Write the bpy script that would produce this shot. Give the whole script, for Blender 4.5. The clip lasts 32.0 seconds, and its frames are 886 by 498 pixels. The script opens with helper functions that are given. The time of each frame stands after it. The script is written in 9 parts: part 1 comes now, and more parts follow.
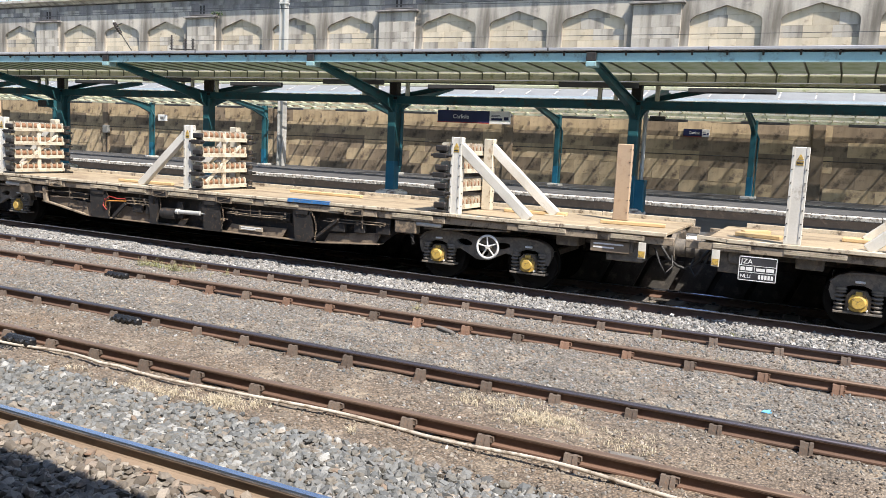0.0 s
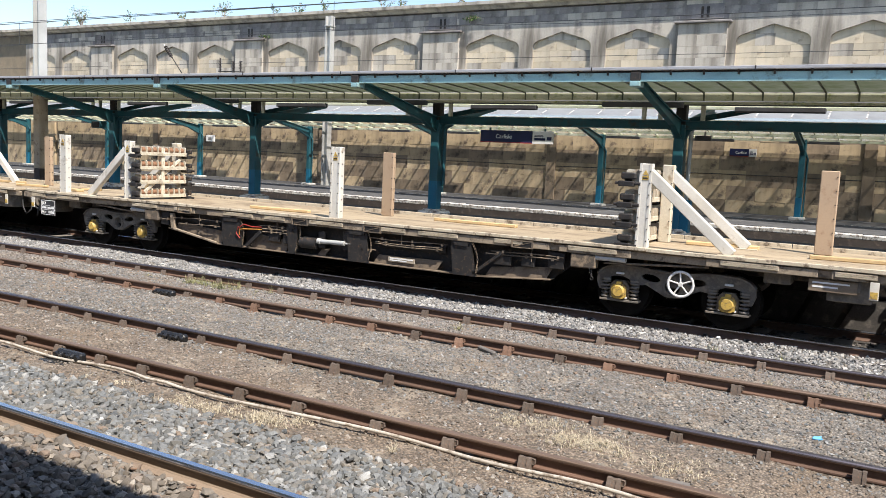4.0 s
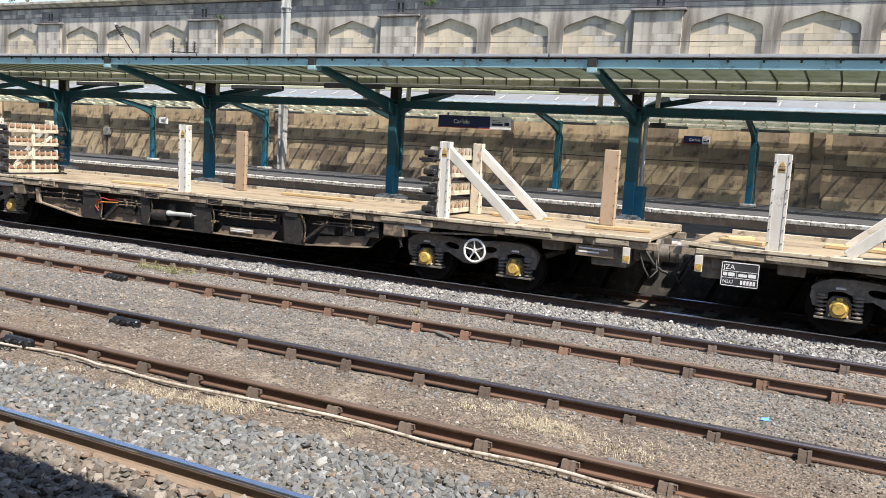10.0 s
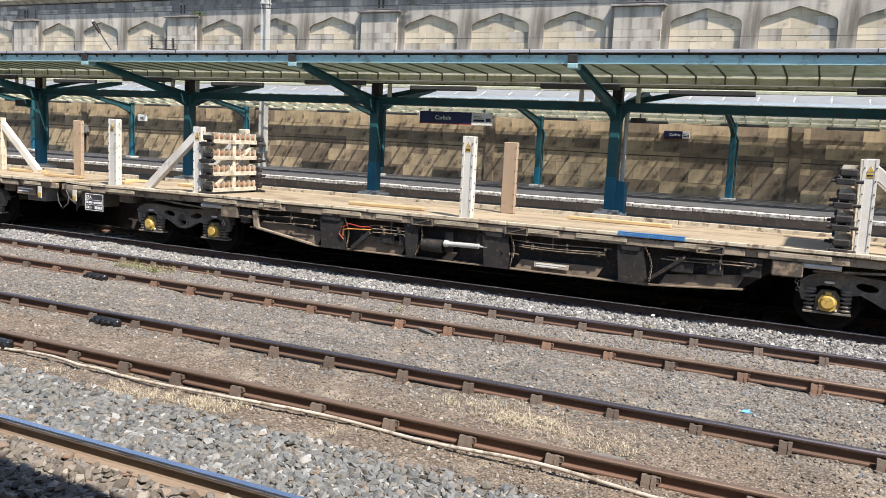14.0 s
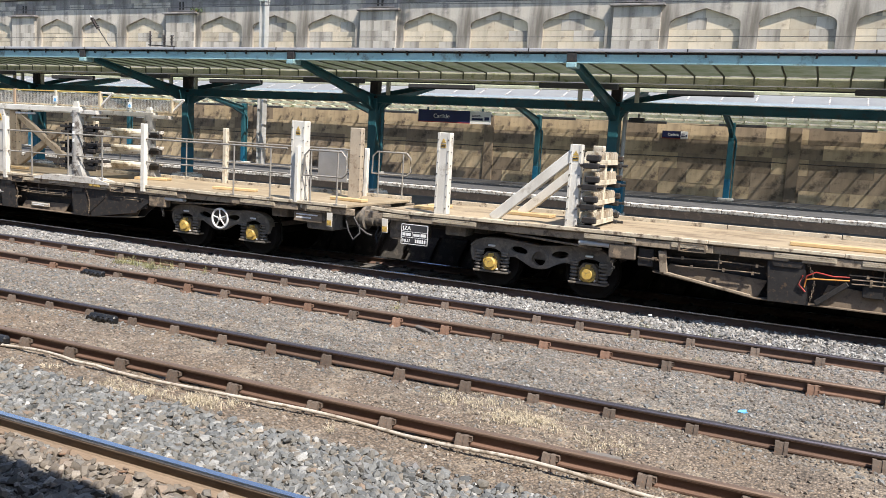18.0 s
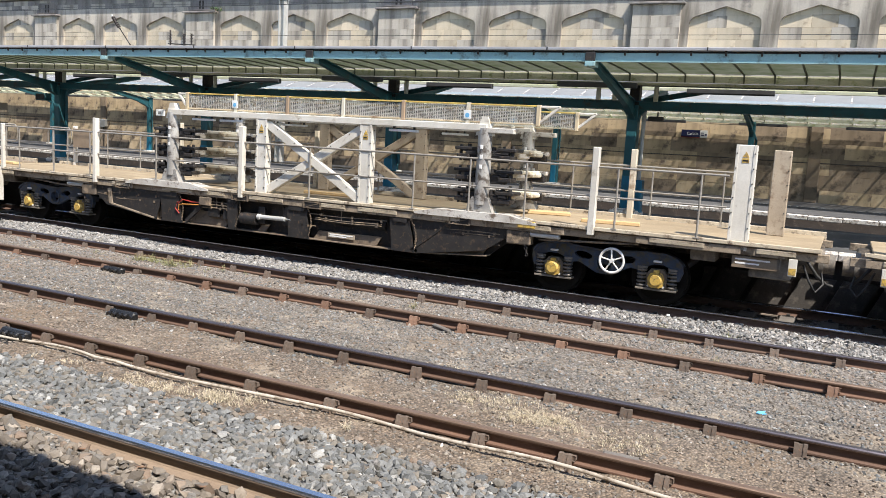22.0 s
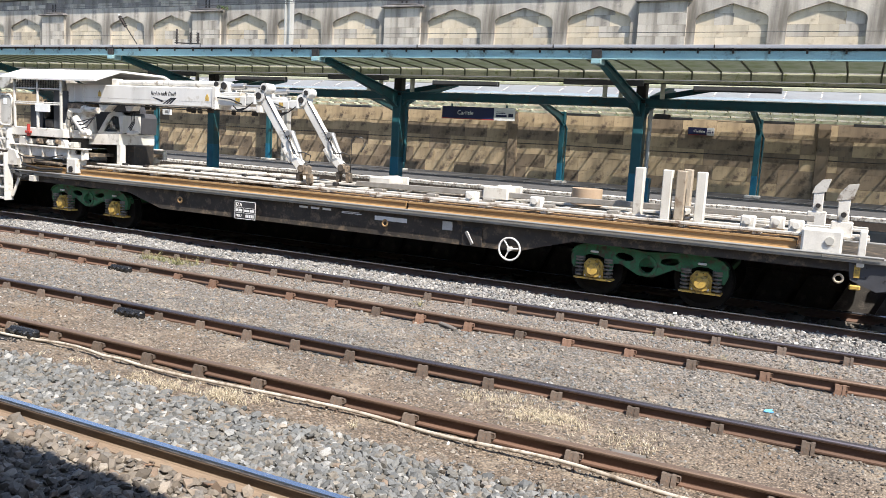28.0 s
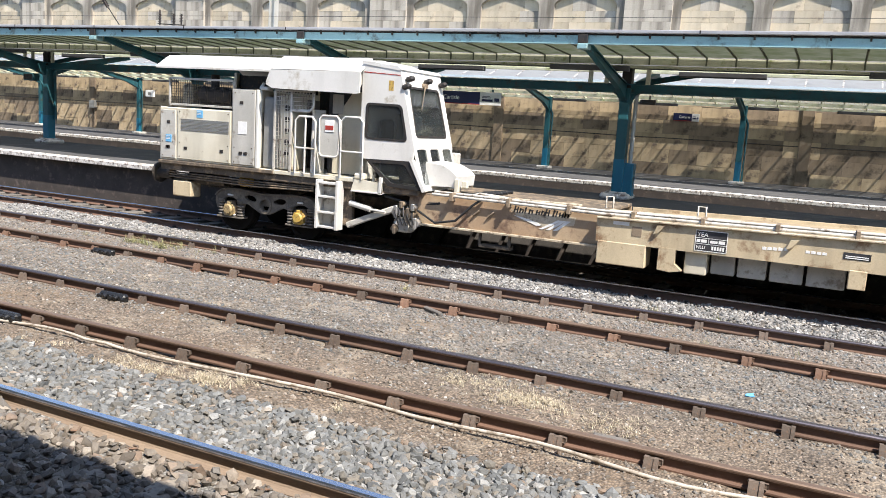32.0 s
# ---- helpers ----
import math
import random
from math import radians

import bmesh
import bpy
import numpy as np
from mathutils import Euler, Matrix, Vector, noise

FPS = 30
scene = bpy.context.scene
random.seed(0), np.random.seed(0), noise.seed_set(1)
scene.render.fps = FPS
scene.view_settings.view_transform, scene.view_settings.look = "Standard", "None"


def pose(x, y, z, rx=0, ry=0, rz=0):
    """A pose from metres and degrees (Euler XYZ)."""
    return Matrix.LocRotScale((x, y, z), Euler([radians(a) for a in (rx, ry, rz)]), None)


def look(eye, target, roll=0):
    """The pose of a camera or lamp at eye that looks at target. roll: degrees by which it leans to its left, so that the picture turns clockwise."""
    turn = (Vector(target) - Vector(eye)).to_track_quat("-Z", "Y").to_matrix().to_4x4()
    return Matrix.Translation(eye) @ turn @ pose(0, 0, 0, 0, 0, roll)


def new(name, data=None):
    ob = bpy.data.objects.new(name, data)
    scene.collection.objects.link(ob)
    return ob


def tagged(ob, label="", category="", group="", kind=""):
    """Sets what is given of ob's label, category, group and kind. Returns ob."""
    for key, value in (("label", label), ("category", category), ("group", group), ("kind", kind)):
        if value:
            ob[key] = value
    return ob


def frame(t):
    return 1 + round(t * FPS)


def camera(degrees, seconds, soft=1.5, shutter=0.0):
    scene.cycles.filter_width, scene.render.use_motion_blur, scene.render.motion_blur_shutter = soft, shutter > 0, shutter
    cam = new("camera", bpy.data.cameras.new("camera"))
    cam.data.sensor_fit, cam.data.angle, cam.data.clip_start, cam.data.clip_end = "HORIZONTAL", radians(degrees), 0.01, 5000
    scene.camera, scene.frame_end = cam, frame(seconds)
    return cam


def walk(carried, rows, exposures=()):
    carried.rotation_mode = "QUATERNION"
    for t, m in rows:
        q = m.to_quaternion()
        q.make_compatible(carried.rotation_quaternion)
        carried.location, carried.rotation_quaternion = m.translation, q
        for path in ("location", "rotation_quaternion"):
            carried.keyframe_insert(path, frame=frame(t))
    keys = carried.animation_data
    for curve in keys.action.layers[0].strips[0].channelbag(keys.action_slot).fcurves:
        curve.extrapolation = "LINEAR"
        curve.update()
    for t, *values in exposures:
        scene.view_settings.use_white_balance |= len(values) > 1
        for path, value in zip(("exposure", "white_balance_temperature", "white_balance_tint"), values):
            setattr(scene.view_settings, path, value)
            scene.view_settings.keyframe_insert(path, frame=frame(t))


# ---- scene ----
cam = camera(57.25, 32.0, soft=0.85)
# the camera is held by hand in one spot and turns a little
PATH = [
    (0, pose(0, 0, 2.53, 82.38, -2.69, 26.67)),
    (0.5, pose(0, 0, 2.53, 82.33, -2.87, 29.93)),
    (1, pose(0, 0, 2.53, 82.67, -2.82, 31.90)),
    (1.5, pose(0, 0, 2.53, 83.23, -2.75, 31.47)),
    (2, pose(0, 0, 2.53, 83.53, -2.70, 31.06)),
    (2.5, pose(0, 0, 2.53, 83.62, -2.63, 30.73)),
    (3, pose(0, 0, 2.53, 83.70, -2.60, 30.34)),
    (3.5, pose(0, 0, 2.53, 83.68, -2.64, 29.98)),
    (5.5, pose(0, 0, 2.53, 83.56, -2.75, 28.86)),
    (6, pose(0, 0, 2.53, 83.57, -2.84, 28.60)),
    (6.5, pose(0, 0, 2.53, 83.51, -2.75, 28.33)),
    (7, pose(0, 0, 2.53, 83.40, -2.66, 28.12)),
    (7.5, pose(0, 0, 2.53, 83.29, -2.67, 27.86)),
    (8, pose(0, 0, 2.53, 83.19, -2.76, 27.77)),
    (8.5, pose(0, 0, 2.53, 82.90, -2.88, 27.43)),
    (9, pose(0, 0, 2.53, 82.78, -3.04, 27.21)),
    (9.5, pose(0, 0, 2.53, 82.71, -3.14, 26.97)),
    (10, pose(0, 0, 2.53, 82.72, -3.17, 26.70)),
    (10.5, pose(0, 0, 2.53, 82.74, -3.11, 26.49)),
    (11, pose(0, 0, 2.53, 82.73, -3.07, 26.42)),
    (11.5, pose(0, 0, 2.53, 82.71, -2.97, 26.21)),
    (12, pose(0, 0, 2.53, 82.69, -2.86, 25.97)),
    (12.5, pose(0, 0, 2.53, 82.62, -2.79, 25.85)),
    (13, pose(0, 0, 2.53, 82.57, -2.72, 25.68)),
    (13.5, pose(0, 0, 2.53, 82.56, -2.76, 25.51)),
    (15.5, pose(0, 0, 2.53, 82.41, -3.01, 25.30)),
    (16, pose(0, 0, 2.53, 82.38, -3.12, 25.62)),
    (16.5, pose(0, 0, 2.53, 82.38, -3.22, 25.77)),
    (17, pose(0, 0, 2.53, 82.40, -3.19, 25.58)),
    (17.5, pose(0, 0, 2.53, 82.42, -3.15, 25.41)),
    (18, pose(0, 0, 2.53, 82.42, -3.21, 25.30)),
    (18.5, pose(0, 0, 2.53, 82.49, -3.27, 25.19)),
    (19, pose(0, 0, 2.53, 82.50, -3.23, 25.04)),
    (19.5, pose(0, 0, 2.53, 82.49, -3.23, 24.84)),
    (20, pose(0, 0, 2.53, 82.46, -3.48, 24.85)),
    (20.5, pose(0, 0, 2.53, 82.44, -3.52, 25.02)),
    (21, pose(0, 0, 2.53, 82.37, -3.50, 26.29)),
    (21.5, pose(0, 0, 2.53, 82.32, -3.39, 26.51)),
    (22, pose(0, 0, 2.53, 82.25, -3.32, 26.54)),
    (22.5, pose(0, 0, 2.53, 82.21, -3.25, 26.61)),
    (23, pose(0, 0, 2.53, 82.18, -3.15, 26.40)),
    (23.5, pose(0, 0, 2.53, 82.19, -3.23, 26.36)),
    (24, pose(0, 0, 2.53, 82.18, -3.21, 26.30)),
    (24.5, pose(0, 0, 2.53, 82.23, -3.19, 26.15)),
    (25, pose(0, 0, 2.53, 82.26, -3.11, 26.08)),
    (25.5, pose(0, 0, 2.53, 82.20, -3.20, 26.21)),
    (26, pose(0, 0, 2.53, 82.08, -3.20, 27.59)),
    (26.5, pose(0, 0, 2.53, 82.11, -3.15, 27.36)),
    (28.5, pose(0, 0, 2.53, 82.09, -3.23, 26.92)),
    (29, pose(0, 0, 2.53, 82.06, -3.32, 26.94)),
    (29.5, pose(0, 0, 2.53, 82.02, -3.47, 27.10)),
    (30, pose(0, 0, 2.53, 81.74, -3.58, 27.02)),
    (30.5, pose(0, 0, 2.53, 81.68, -3.60, 28.03)),
    (31, pose(0, 0, 2.53, 81.60, -3.79, 27.99)),
    (31.5, pose(0, 0, 2.53, 81.46, -3.94, 27.84)),
    (32, pose(0, 0, 2.53, 81.07, -3.56, 25.97)),
]
walk(cam, PATH, [(0, 1.0, 6500, 11.3), (1, 0.78, 6500, 11.3), (3, 0.84, 6500, 11.3), (6, 0.90, 6500, 11.3), (24, 0.90, 6500, 11.3), (26, 0.97, 6500, 11.3), (29, 1.04, 6500, 11.3), (32, 1.07, 6500, 11.3)])

# metres that the train has run from a mark before the start, second by second
RUN = [0.89, 6.27, 11.94, 17.89, 23.89, 29.94, 36.06, 42.32, 48.71, 55.19, 61.77, 68.43, 75.24, 82.19, 89.21, 96.27, 103.39, 110.52, 117.65, 124.75, 131.84, 138.91, 145.96, 152.99, 159.98, 166.94, 173.88, 180.79, 187.66, 194.49, 201.32, 208.16, 215.01]

# ---- light ----
SUN = Vector((0.50, -0.29, 0.82)).normalized()
world = bpy.data.worlds.new("world")
scene.world = world
world.use_nodes = True
sky = world.node_tree.nodes.new("ShaderNodeTexSky")
sky.sky_type = "NISHITA"
sky.sun_disc = False
sky.sun_elevation = math.asin(SUN.z)
sky.sun_rotation = math.atan2(SUN.x, SUN.y)
sky.air_density, sky.dust_density, sky.ozone_density = 1.0, 0.6, 1.0
back = world.node_tree.nodes["Background"]
world.node_tree.links.new(sky.outputs[0], back.inputs[0])
back.inputs[1].default_value = 0.12
sun = new("sun", bpy.data.lights.new("sun", "SUN"))
sun.data.energy, sun.data.angle, sun.data.color = 4.6, radians(0.53), (1.0, 0.935, 0.835)
sun.matrix_world = look(SUN * 60, (0, 0, 0))


# ---- materials ----
def mat(name, a, b=None, rough=0.7, metal=0.0, size=3.0, fine=40.0, bump=0.2, depth=0.01, stain=None, amount=0.35,
        grain=0.25, vary=0.0, island=0.0, stretch=(1, 1, 1), spec=0.4, streak=0.0, tones=None):
    """A worn surface: two colours mixed at a large scale, fine grain, stains of a third colour, a small relief."""
    m = bpy.data.materials.new(name)
    m.use_nodes = True
    n, l = m.node_tree.nodes, m.node_tree.links
    bsdf = n["Principled BSDF"]
    b = b or tuple(c * 0.75 for c in a)
    co = n.new("ShaderNodeTexCoord")
    mp = n.new("ShaderNodeMapping")
    mp.inputs["Scale"].default_value = stretch
    l.new(co.outputs["Object"], mp.inputs[0])

    def noise_at(scale, detail=5.0, rough_=0.6):
        t = n.new("ShaderNodeTexNoise")
        t.inputs["Scale"].default_value, t.inputs["Detail"].default_value, t.inputs["Roughness"].default_value = scale, detail, rough_
        l.new(mp.outputs[0], t.inputs[0])
        return t.outputs[0]

    def ramp(src, lo, hi):
        r = n.new("ShaderNodeMapRange")
        r.inputs[1].default_value, r.inputs[2].default_value = lo, hi
        l.new(src, r.inputs[0])
        return r.outputs[0]

    def mix(fac, x, y, mode="MIX"):
        k = n.new("ShaderNodeMix")
        k.data_type, k.blend_type = "RGBA", mode
        for sock, v in ((k.inputs[0], fac), (k.inputs[6], x), (k.inputs[7], y)):
            if isinstance(v, bpy.types.NodeSocket):
                l.new(v, sock)
            elif isinstance(v, float):
                sock.default_value = v
            else:
                sock.default_value = (*v, 1)
        return k.outputs[2]

    big, small = noise_at(size), noise_at(fine, 3.0, 0.7)
    col = mix(ramp(big, 0.35, 0.65), a, b)
    if tones:  # each loose stone has one of several colours
        geo_t, pick = n.new("ShaderNodeNewGeometry"), n.new("ShaderNodeValToRGB")
        el = pick.color_ramp.elements
        for i in range(1, len(tones) - 1):
            el.new(i / (len(tones) - 1))
        for e, c in zip(el, tones):
            e.color = (*c, 1)
        l.new(geo_t.outputs["Random Per Island"], pick.inputs[0])
        col = mix(0.8, col, pick.outputs[0])
    if grain:
        g = ramp(small, 0.25, 0.75)
        dark = tuple(c * (1 - grain) for c in (1, 1, 1))
        light = tuple(c * (1 + grain * 0.8) for c in (1, 1, 1))
        col = mix(1.0, col, mix(g, dark, light), "MULTIPLY")
    if stain:
        s = noise_at(size * 2.3, 6.0, 0.7)
        e = 0.62 - amount * 0.35
        col = mix(ramp(s, e, e + 0.12), col, stain)
    if streak:
        mp2 = n.new("ShaderNodeMapping")
        mp2.inputs["Scale"].default_value = (1.1, 1.1, 0.16)
        l.new(co.outputs["Object"], mp2.inputs[0])
        t = n.new("ShaderNodeTexNoise")
        t.inputs["Scale"].default_value, t.inputs["Detail"].default_value = 2.0, 5.0
        l.new(mp2.outputs[0], t.inputs[0])
        col = mix(ramp(t.outputs[0], 0.46, 0.74), col, mix(streak, col, (0.05, 0.04, 0.03)))
    if vary:
        info = n.new("ShaderNodeObjectInfo")
        r = n.new("ShaderNodeMapRange")
        r.inputs[3].default_value, r.inputs[4].default_value = 1 - vary, 1 + vary * 0.7
        l.new(info.outputs["Random"], r.inputs[0])
        col = mix(1.0, col, r.outputs[0], "MULTIPLY")
    if island:
        geo = n.new("ShaderNodeNewGeometry")
        r = n.new("ShaderNodeMapRange")
        r.inputs[3].default_value, r.inputs[4].default_value = 1 - island, 1 + island
        l.new(geo.outputs["Random Per Island"], r.inputs[0])
        col = mix(1.0, col, r.outputs[0], "MULTIPLY")
    l.new(col, bsdf.inputs["Base Color"])
    rr = n.new("ShaderNodeMapRange")
    rr.inputs[3].default_value, rr.inputs[4].default_value = max(rough - 0.12, 0.03), min(rough + 0.12, 1)
    l.new(small, rr.inputs[0])
    l.new(rr.outputs[0], bsdf.inputs["Roughness"])
    bsdf.inputs["Metallic"].default_value = metal
    bsdf.inputs["Specular IOR Level"].default_value = spec
    if bump:
        bp = n.new("ShaderNodeBump")
        bp.inputs["Strength"].default_value, bp.inputs["Distance"].default_value = bump, depth
        l.new(small, bp.inputs["Height"])
        l.new(bp.outputs[0], bsdf.inputs["Normal"])
    return m


def glass_mat(name, colour, rough=0.05, clear=0.75):
    m = bpy.data.materials.new(name)
    m.use_nodes = True
    n, l = m.node_tree.nodes, m.node_tree.links
    bsdf = n["Principled BSDF"]
    bsdf.inputs["Base Color"].default_value = (*colour, 1)
    bsdf.inputs["Roughness"].default_value = rough
    bsdf.inputs["Transmission Weight"].default_value = clear
    t = n.new("ShaderNodeTexNoise")
    t.inputs["Scale"].default_value = 1.7
    r = n.new("ShaderNodeMapRange")
    r.inputs[3].default_value, r.inputs[4].default_value = rough, rough + 0.04
    l.new(t.outputs[0], r.inputs[0])
    l.new(r.outputs[0], bsdf.inputs["Roughness"])
    return m


M = dict(
    cream=mat("cream_paint", (0.64, 0.58, 0.46), (0.55, 0.49, 0.38), 0.6, size=1.3, stain=(0.30, 0.22, 0.14), amount=0.22, grain=0.12, streak=0.35),
    white=mat("white_paint", (0.70, 0.675, 0.61), (0.60, 0.565, 0.49), 0.55, size=1.4, stain=(0.36, 0.31, 0.24), amount=0.10, grain=0.08, streak=0.25),
    cabwhite=mat("clean_white_paint", (0.69, 0.675, 0.64), (0.62, 0.605, 0.565), 0.4, size=0.8, stain=(0.42, 0.38, 0.31), amount=0.12, grain=0.05, bump=0.05, streak=0.22),
    ivory=mat("ivory_paint", (0.70, 0.66, 0.54), (0.62, 0.57, 0.45), 0.45, size=1.0, stain=(0.36, 0.28, 0.18), amount=0.12, grain=0.07, streak=0.3),
    craneivory=mat("dusty_white_paint", (0.74, 0.715, 0.655), (0.64, 0.61, 0.55), 0.55, size=1.8, stain=(0.30, 0.26, 0.21), amount=0.16, grain=0.10, streak=0.35),
    dirtywhite=mat("grubby_white_steel", (0.60, 0.58, 0.53), (0.44, 0.41, 0.36), 0.6, size=2.5, stain=(0.16, 0.12, 0.09), amount=0.26, grain=0.15),
    panelgrey=mat("pale_grey_panel", (0.56, 0.545, 0.50), (0.47, 0.455, 0.41), 0.5, size=1.5, stain=(0.24, 0.21, 0.17), amount=0.2, grain=0.08, streak=0.3),
    darkcase=mat("dark_grey_cabinet", (0.075, 0.078, 0.088), (0.055, 0.057, 0.065), 0.5, size=2.5, grain=0.1, streak=0.2),
    loadrail=mat("dull_brown_rail", (0.12, 0.075, 0.05), (0.085, 0.055, 0.04), 0.7, 0.2, size=1.5, stretch=(0.3, 4, 4), grain=0.2),
    deck=mat("sandy_steel_deck", (0.40, 0.32, 0.215), (0.30, 0.24, 0.165), 0.85, size=0.9, stain=(0.20, 0.15, 0.10), amount=0.36, grain=0.22, stretch=(0.5, 1.4, 1)),
    deckdark=mat("tan_worn_deck", (0.33, 0.26, 0.17), (0.26, 0.205, 0.135), 0.85, size=0.9, stain=(0.38, 0.31, 0.21), amount=0.3, grain=0.22, stretch=(0.5, 1.4, 1)),
    deckbrown=mat("brown_dirty_deck", (0.235, 0.19, 0.145), (0.18, 0.145, 0.112), 0.85, size=0.9, stain=(0.34, 0.28, 0.20), amount=0.25, grain=0.22, stretch=(0.5, 1.4, 1)),
    drabpost=mat("drab_tan_steel", (0.44, 0.37, 0.28), (0.36, 0.30, 0.225), 0.75, size=2.0, stain=(0.22, 0.16, 0.11), amount=0.25, grain=0.12, streak=0.3),
    mastgrey=mat("grubby_pale_grey_steel", (0.50, 0.49, 0.46), (0.36, 0.345, 0.32), 0.42, 0.2, size=2.5, stain=(0.12, 0.10, 0.085), amount=0.35, grain=0.12, streak=0.4),
    railyellow=mat("yellow_hand_rail", (0.58, 0.42, 0.10), (0.50, 0.37, 0.12), 0.5, size=3, grain=0.12),
    lip=mat("worn_pale_edge", (0.56, 0.49, 0.37), (0.44, 0.37, 0.27), 0.7, size=2.5, stain=(0.14, 0.105, 0.075), amount=0.28, grain=0.2),
    plank=mat("new_timber", (0.62, 0.45, 0.24), (0.52, 0.36, 0.18), 0.8, size=3, stretch=(1, 8, 8), grain=0.2, vary=0.2),
    rustpost=mat("weathered_brown_steel", (0.43, 0.31, 0.205), (0.40, 0.295, 0.20), 0.8, size=1.6, stain=(0.30, 0.19, 0.12), amount=0.12, grain=0.08, streak=0.25),
    under=mat("grimy_black_steel", (0.036, 0.031, 0.027), (0.060, 0.050, 0.040), 0.7, size=2.4, stain=(0.15, 0.115, 0.08), amount=0.28, grain=0.3),
    undergrey=mat("dusty_underframe", (0.15, 0.12, 0.09), (0.085, 0.07, 0.055), 0.85, size=2.6, stain=(0.28, 0.21, 0.14), amount=0.35, grain=0.3),
    tray=mat("dusty_tan_tray", (0.26, 0.20, 0.14), (0.18, 0.14, 0.10), 0.85, size=2.0, grain=0.2),
    bogie=mat("dusty_bogie_casting", (0.17, 0.152, 0.128), (0.115, 0.103, 0.088), 0.75, size=4, stain=(0.22, 0.185, 0.145), amount=0.35, grain=0.25),
    green=mat("green_bogie_paint", (0.05, 0.19, 0.085), (0.035, 0.13, 0.06), 0.6, size=4, stain=(0.08, 0.07, 0.05), amount=0.35, grain=0.2),
    bluebog=mat("blue_bogie_paint", (0.045, 0.07, 0.115), (0.045, 0.05, 0.065), 0.6, size=4, stain=(0.08, 0.07, 0.05), amount=0.4, grain=0.2),
    wheel=mat("dark_wheel_steel", (0.012, 0.011, 0.010), (0.018, 0.016, 0.014), 0.8, 0.0, size=5, grain=0.2, spec=0.1),
    tread=mat("polished_tread", (0.45, 0.44, 0.43), (0.36, 0.35, 0.34), 0.3, 0.9, size=6, grain=0.1),
    yellow=mat("yellow_axlebox", (0.58, 0.38, 0.07), (0.50, 0.34, 0.10), 0.5, size=7, stain=(0.20, 0.14, 0.07), amount=0.35, grain=0.12),
    dullyellow=mat("dirty_axlebox", (0.42, 0.32, 0.16), (0.34, 0.25, 0.12), 0.6, size=8, stain=(0.15, 0.11, 0.07), amount=0.4, grain=0.2),
    spring=mat("spring_steel", (0.20, 0.18, 0.155), (0.14, 0.125, 0.11), 0.55, 0.3, size=8, grain=0.15),
    handwheel=mat("white_handwheel", (0.80, 0.79, 0.76), (0.68, 0.66, 0.62), 0.45, size=9, grain=0.08),
    galv=mat("galvanised_rail", (0.33, 0.31, 0.275), (0.26, 0.24, 0.21), 0.55, 0.3, size=6, grain=0.12),
    clamp=mat("black_clamp_steel", (0.022, 0.021, 0.021), (0.035, 0.032, 0.03), 0.6, 0.1, size=6, stain=(0.09, 0.06, 0.04), amount=0.2, grain=0.2),
    roller=mat("rusty_roller", (0.22, 0.11, 0.06), (0.30, 0.17, 0.10), 0.65, 0.2, size=9, grain=0.25),
    orange=mat("new_rust_rail", (0.42, 0.27, 0.13), (0.32, 0.195, 0.09), 0.6, 0.2, size=1.5, stretch=(0.3, 4, 4), grain=0.15),
    plate=mat("black_data_panel", (0.03, 0.03, 0.032), (0.045, 0.045, 0.05), 0.5, size=5, grain=0.1),
    letter=mat("white_lettering", (0.80, 0.80, 0.78), (0.72, 0.72, 0.70), 0.6, size=9, grain=0.05, bump=0),
    blackink=mat("black_lettering", (0.02, 0.02, 0.025), (0.03, 0.03, 0.03), 0.5, size=9, grain=0.05, bump=0),
    red=mat("red_paint", (0.40, 0.05, 0.04), (0.32, 0.04, 0.03), 0.5, size=6, grain=0.1),
    bluepaint=mat("blue_panel", (0.05, 0.20, 0.45), (0.04, 0.15, 0.36), 0.5, size=5, stain=(0.3, 0.26, 0.2), amount=0.15, grain=0.1),
    skyblue=mat("light_blue_sticker", (0.16, 0.45, 0.72), (0.14, 0.40, 0.66), 0.5, size=5, grain=0.05, bump=0),
    tan=mat("tan_wagon_paint", (0.60, 0.50, 0.335), (0.53, 0.435, 0.29), 0.55, size=1.1, stain=(0.26, 0.16, 0.09), amount=0.25, grain=0.1, streak=0.4),
    brown=mat("brown_wagon_paint", (0.36, 0.24, 0.15), (0.46, 0.35, 0.23), 0.6, size=1.0, stain=(0.16, 0.10, 0.07), amount=0.25, grain=0.12, streak=0.3),
    greypanel=mat("grey_louvre", (0.30, 0.30, 0.29), (0.24, 0.24, 0.23), 0.5, 0.3, size=5, grain=0.1),
    alu=mat("bare_aluminium", (0.52, 0.51, 0.49), (0.42, 0.41, 0.40), 0.4, 0.7, size=2, grain=0.08),
    hose=mat("black_rubber_hose", (0.02, 0.02, 0.02), (0.03, 0.03, 0.03), 0.5, size=9, grain=0.1),
    darkglass=glass_mat("tinted_cab_glass", (0.42, 0.46, 0.48), 0.02, 0.97),
    teal=mat("dark_green_steel", (0.022, 0.112, 0.135), (0.016, 0.088, 0.108), 0.45, size=1.6, stain=(0.05, 0.06, 0.05), amount=0.2, grain=0.12, streak=0.3),
    bluebase=mat("blue_column_paint", (0.012, 0.145, 0.235), (0.012, 0.12, 0.20), 0.45, size=1.6, grain=0.1, streak=0.25),
    teallight=mat("pale_green_fascia", (0.30, 0.48, 0.50), (0.24, 0.40, 0.43), 0.5, size=1.2, stain=(0.14, 0.17, 0.15), amount=0.2, grain=0.1),
